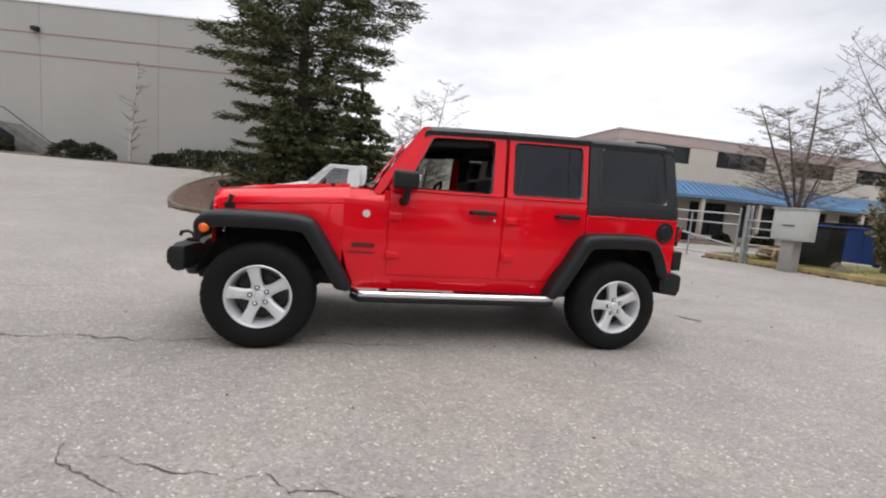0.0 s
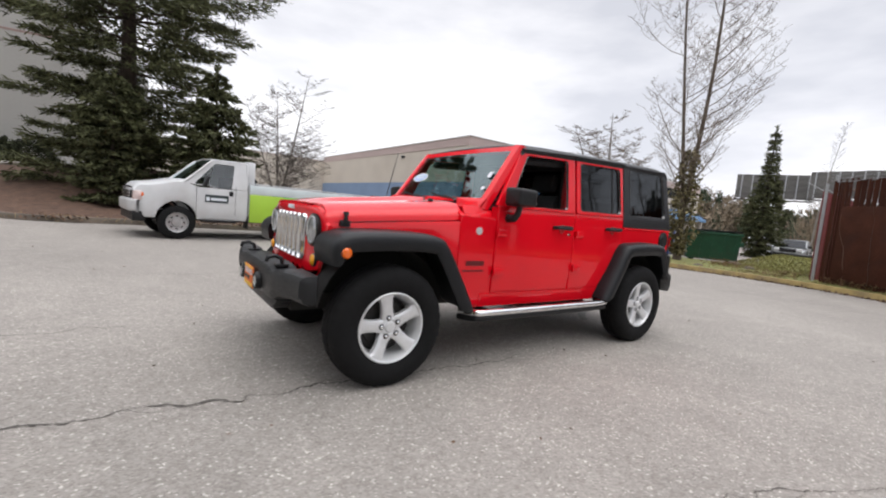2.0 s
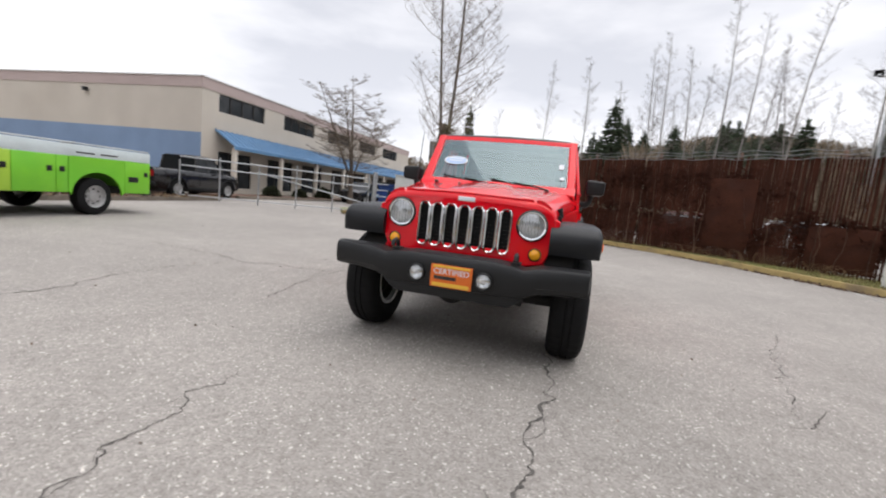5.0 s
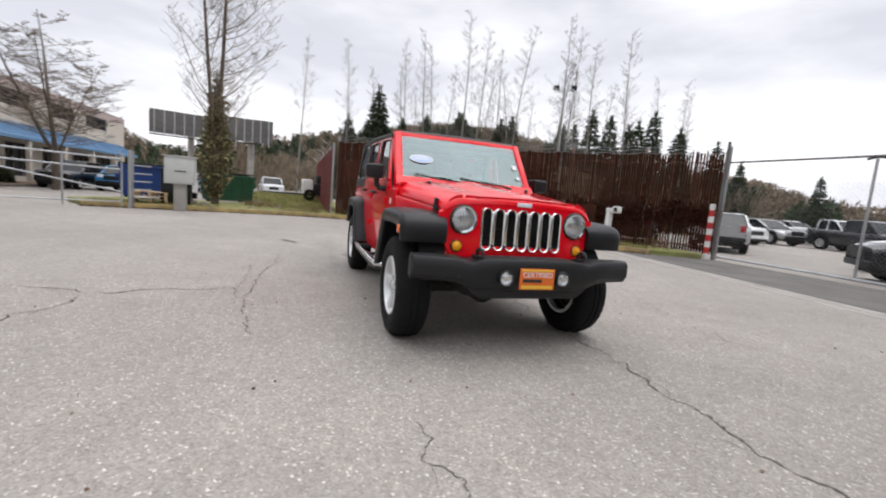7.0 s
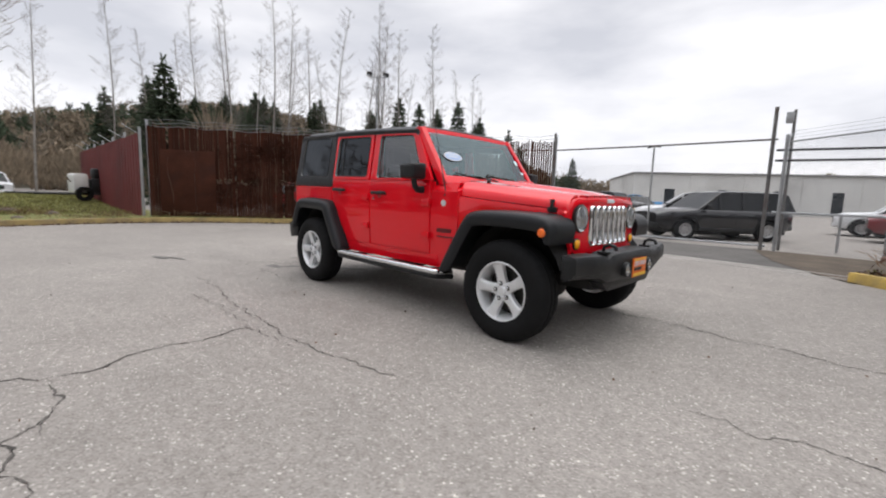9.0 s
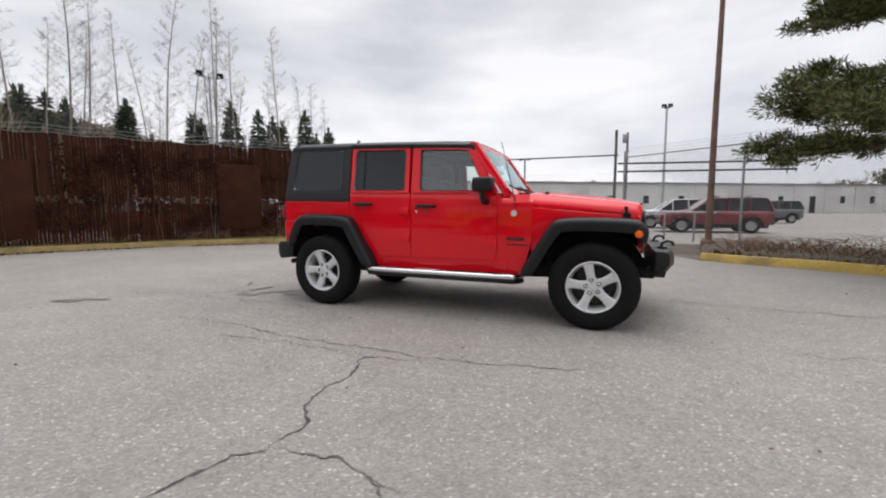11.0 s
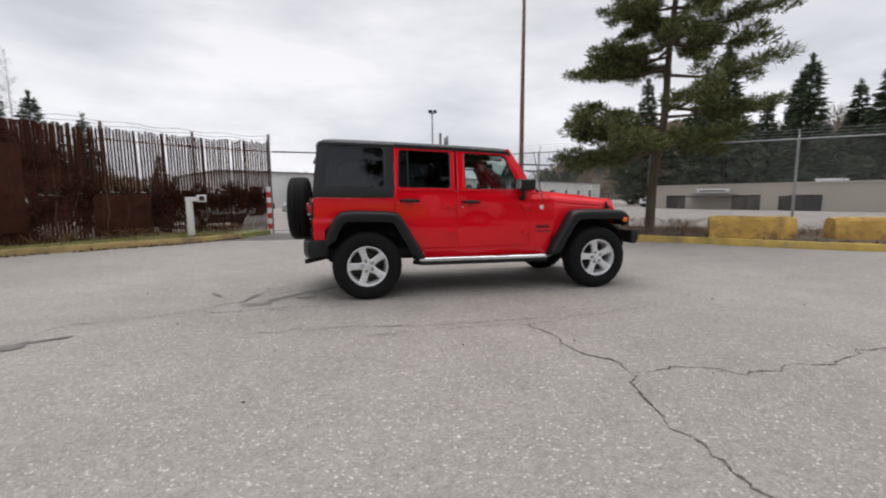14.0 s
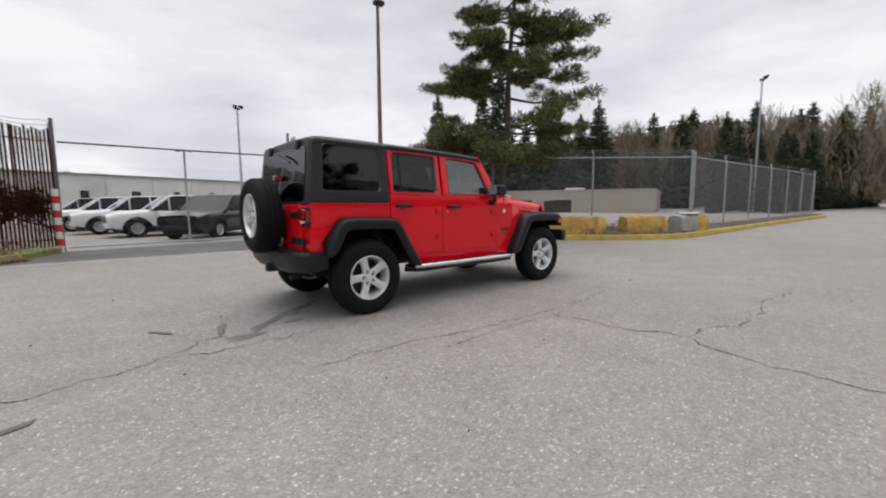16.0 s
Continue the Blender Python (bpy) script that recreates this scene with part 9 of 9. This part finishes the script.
def shrub(at, r, h, seed, label="dark clipped shrub at the wall's foot", material=None):
    t = thing("shrub", label, "shrub", at=at)
    rng = np.random.default_rng(seed)
    n = 1500
    u = rng.normal(0, 1, (n, 3))
    u /= np.linalg.norm(u, axis=1)[:, None]
    u[:, 2] = np.abs(u[:, 2])
    k = rng.uniform(0.55, 1.0, n)[:, None] ** 0.5 * (1 + 0.14 * np.sin(u[:, :1] * 5 + seed) * np.cos(u[:, 1:2] * 6))
    p = u * k * (r, r, h)
    part("foliage", blade_mesh("foliage", [blades(p, u, 0.14, 0.09, rng, 0.5)], material or M_SHRUB), None, t)
    rr = random.Random(seed)
    for _ in range(4):
        a = rr.uniform(0, 6.28)
        part("stem", Geo().tube([(0, 0, -0.1), (r * 0.3 * math.cos(a), r * 0.3 * math.sin(a), h * 0.4), (r * 0.6 * math.cos(a), r * 0.6 * math.sin(a), h * 0.75)], [0.02, 0.012, 0.005], 4), M_DARKBARK, t)


for k, (x, y, r, h) in enumerate([(-10.6, 25.9, 1.3, 1.1), (-9.0, 25.7, 1.4, 1.2), (-7.2, 25.5, 1.0, 1.0), (-16.4, 26.6, 1.0, 0.9), (-17.8, 26.9, 1.0, 0.95), (-23.0, 27.9, 1.4, 1.2), (-25.4, 28.3, 1.4, 1.2), (-12.2, 26.0, 0.8, 0.7)]):
    shrub((x, y, ground_z(x, y) + 0.1), r, h, 80 + k)
for k, (x, y, r, h) in enumerate([(16.8, 15.9, 0.45, 0.5), (19.6, 15.9, 0.4, 0.45), (22.6, 16.0, 0.5, 0.7), (27, 16.0, 0.5, 0.6)]):
    shrub((x, y, 0.1), r, h, 95 + k, "small round shrub in the building's bed")


# ---- grass, brush and litter
def scatter_blades(name, label, spots, length, width, material, seed, up=0.6):
    rng = np.random.default_rng(seed)
    p = np.array(spots)
    a = rng.uniform(0, 6.283, len(p))
    d = np.stack([np.cos(a) * 0.5, np.sin(a) * 0.5, np.full(len(p), up)], axis=1)
    return tagged(new(name, blade_mesh(name, [blades(p, d, length, width, rng, 0.35)], material)), label, "grass", kind="stuff")


def along_kerb(path, n, lo, hi, z, seed):
    rr = random.Random(seed)
    pts = smooth_path(path, 8)
    out = []
    for _ in range(n):
        i = rr.randrange(len(pts) - 1)
        x, y = along(pts[i], pts[i + 1], rr.random())
        d = Vector((pts[i + 1][0] - pts[i][0], pts[i + 1][1] - pts[i][1], 0)).normalized()
        o = lo + (hi - lo) * rr.random() ** 1.3
        if noise.noise((x * 0.7, y * 0.7, seed)) > -0.25:
            out.append((x - d.y * o, y + d.x * o, z))
    return out


scatter_blades("verge_grass", "thin winter grass on the verge", along_kerb(EAST_KERB, 26000, 0.16, 1.7, 0.12, 5), 0.085, 0.012, M_BLADE, 6)
rl = random.Random(61)
scatter_blades("lawn_grass", "short rough lawn grass", [(x, rl.uniform(0.2, 3.8 + 0.1 * (x - 14)), 0.14 + 0.36 * ease((x - 14.0) / 13.0)) for x in (rl.uniform(14.3, 27) for _ in range(14000))], 0.11, 0.02, M_BLADE, 62)
scatter_blades("dead_grass", "dead straw-coloured grass on the verge", along_kerb(EAST_KERB, 9000, 0.14, 1.6, 0.12, 8), 0.10, 0.012, M_STRAW, 9, 0.35)
scatter_blades("bed_grass", "scattered grass in the kerb bed", along_kerb(SOUTH_KERB[:5], 5000, 0.2, 2.2, 0.13, 12), 0.09, 0.012, M_BLADE, 13)
scatter_blades("leaf_litter", "brown leaf litter along the kerb", along_kerb(EAST_KERB, 2500, -0.25, 0.2, 0.012, 15), 0.06, 0.04, M_LEAFLITTER, 16, 0.05)
scatter_blades("leaf_litter", "brown leaf litter in the kerb bed", along_kerb(SOUTH_KERB[:7], 5000, 0.1, 3.0, 0.15, 17), 0.07, 0.045, M_LEAFLITTER, 18, 0.1)


scatter_blades("leaf_litter", "brown leaf litter on the mulch island", along_kerb(ISLAND_KERB, 5000, -0.12, 2.2, 0.16, 27), 0.09, 0.05, M_LEAFLITTER, 28, 0.1)
scatter_blades("dead_grass", "dead grass over the island's edge", along_kerb(ISLAND_KERB, 5000, -0.05, 0.7, 0.12, 29), 0.12, 0.014, M_STRAW, 30, 0.5)


def brush(spots, seed):
    rr = random.Random(seed)
    g = Geo()
    for x, y, s in spots:
        for _ in range(60):
            a, lean = rr.uniform(0, 6.28), rr.uniform(0.2, 1.4)
            p = [(x + rr.gauss(0, 0.3), y + rr.gauss(0, 0.3), 0.1)]
            for j in range(4):
                p.append((p[-1][0] + math.cos(a) * lean * 0.14 * s + rr.gauss(0, 0.04), p[-1][1] + math.sin(a) * lean * 0.14 * s + rr.gauss(0, 0.04), p[-1][2] + s * 0.17 * (1 - 0.25 * j)))
            g.tube(p, [0.006, 0.005, 0.004, 0.003, 0.002], 3, cap=False)
    tagged(part("dead_brush", g, M_BRUSH, None, "tangle of dead brown brush in the kerb bed", smooth=False), "tangle of dead brown brush in the kerb bed", "brush", kind="stuff")


rb = random.Random(9)
brush([(x, y, rb.uniform(0.6, 1.15)) for x, y in ((-5.0, -5.6), (-5.6, -5.0), (-6.1, -4.2), (-6.9, -4.0), (-7.2, -3.4), (-5.4, -6.2), (-6.4, -5.4), (-7.6, -4.2), (-4.6, -6.4), (-8.2, -3.4), (-8.6, -2.6), (-9.4, -2.4), (-7.9, -5.0), (-4.2, -5.7), (-10.4, -1.9))], 10)
brush([(x, y, rb.uniform(0.5, 0.9)) for x, y in ((12.9, 1.3), (12.6, -0.6), (11.2, -2.9), (10.0, -4.6), (8.6, -6.1), (7.6, -7.0), (5.3, -8.6), (15.0, 3.6), (13.4, 6.4), (14.0, 3.0))], 11)

# small stones, leaves and twigs lying on the asphalt
rs = np.random.default_rng(14)
n = 170
ang, dist = rs.uniform(0, 6.283, n), rs.uniform(0.8, 8.5, n)
spots = np.stack([dist * np.cos(ang), dist * np.sin(ang), np.full(n, 0.006)], axis=1)
tagged(new("yard_litter", blade_mesh("yard_litter", [blades(spots, np.stack([np.cos(ang * 7), np.sin(ang * 7), 0 * ang + 0.03], axis=1), 0.02, 0.014, rs, 0.05)], M_LEAFLITTER)), "scattered small leaves and twigs on the asphalt", "litter", kind="stuff")
for k, (x, y, r) in enumerate([(13.1, 5.6, 0.32), (12.75, 5.0, 0.22), (16.0, 3.6, 0.26), (14.6, 2.6, 0.2), (12.6, 3.4, 0.16)]):
    st = thing("stone", "rough grey-brown stone on the verge", "stone", at=(x, y, 0.1))
    g = Geo()
    g.loft([[(r * (1 + 0.25 * noise.noise((i * 0.9, j * 1.3, k))) * math.sin(math.pi * (j + 0.15) / 6.3) * math.cos(6.283 * i / 10), r * (1 + 0.25 * noise.noise((i * 0.9, j * 1.3, k))) * math.sin(math.pi * (j + 0.15) / 6.3) * math.sin(6.283 * i / 10), 0.6 * r * math.cos(math.pi * (j + 0.15) / 6.3) + 0.2 * r) for i in range(10)] for j in range(7)], close=True)
    part("stone", g, M_KERB, st)
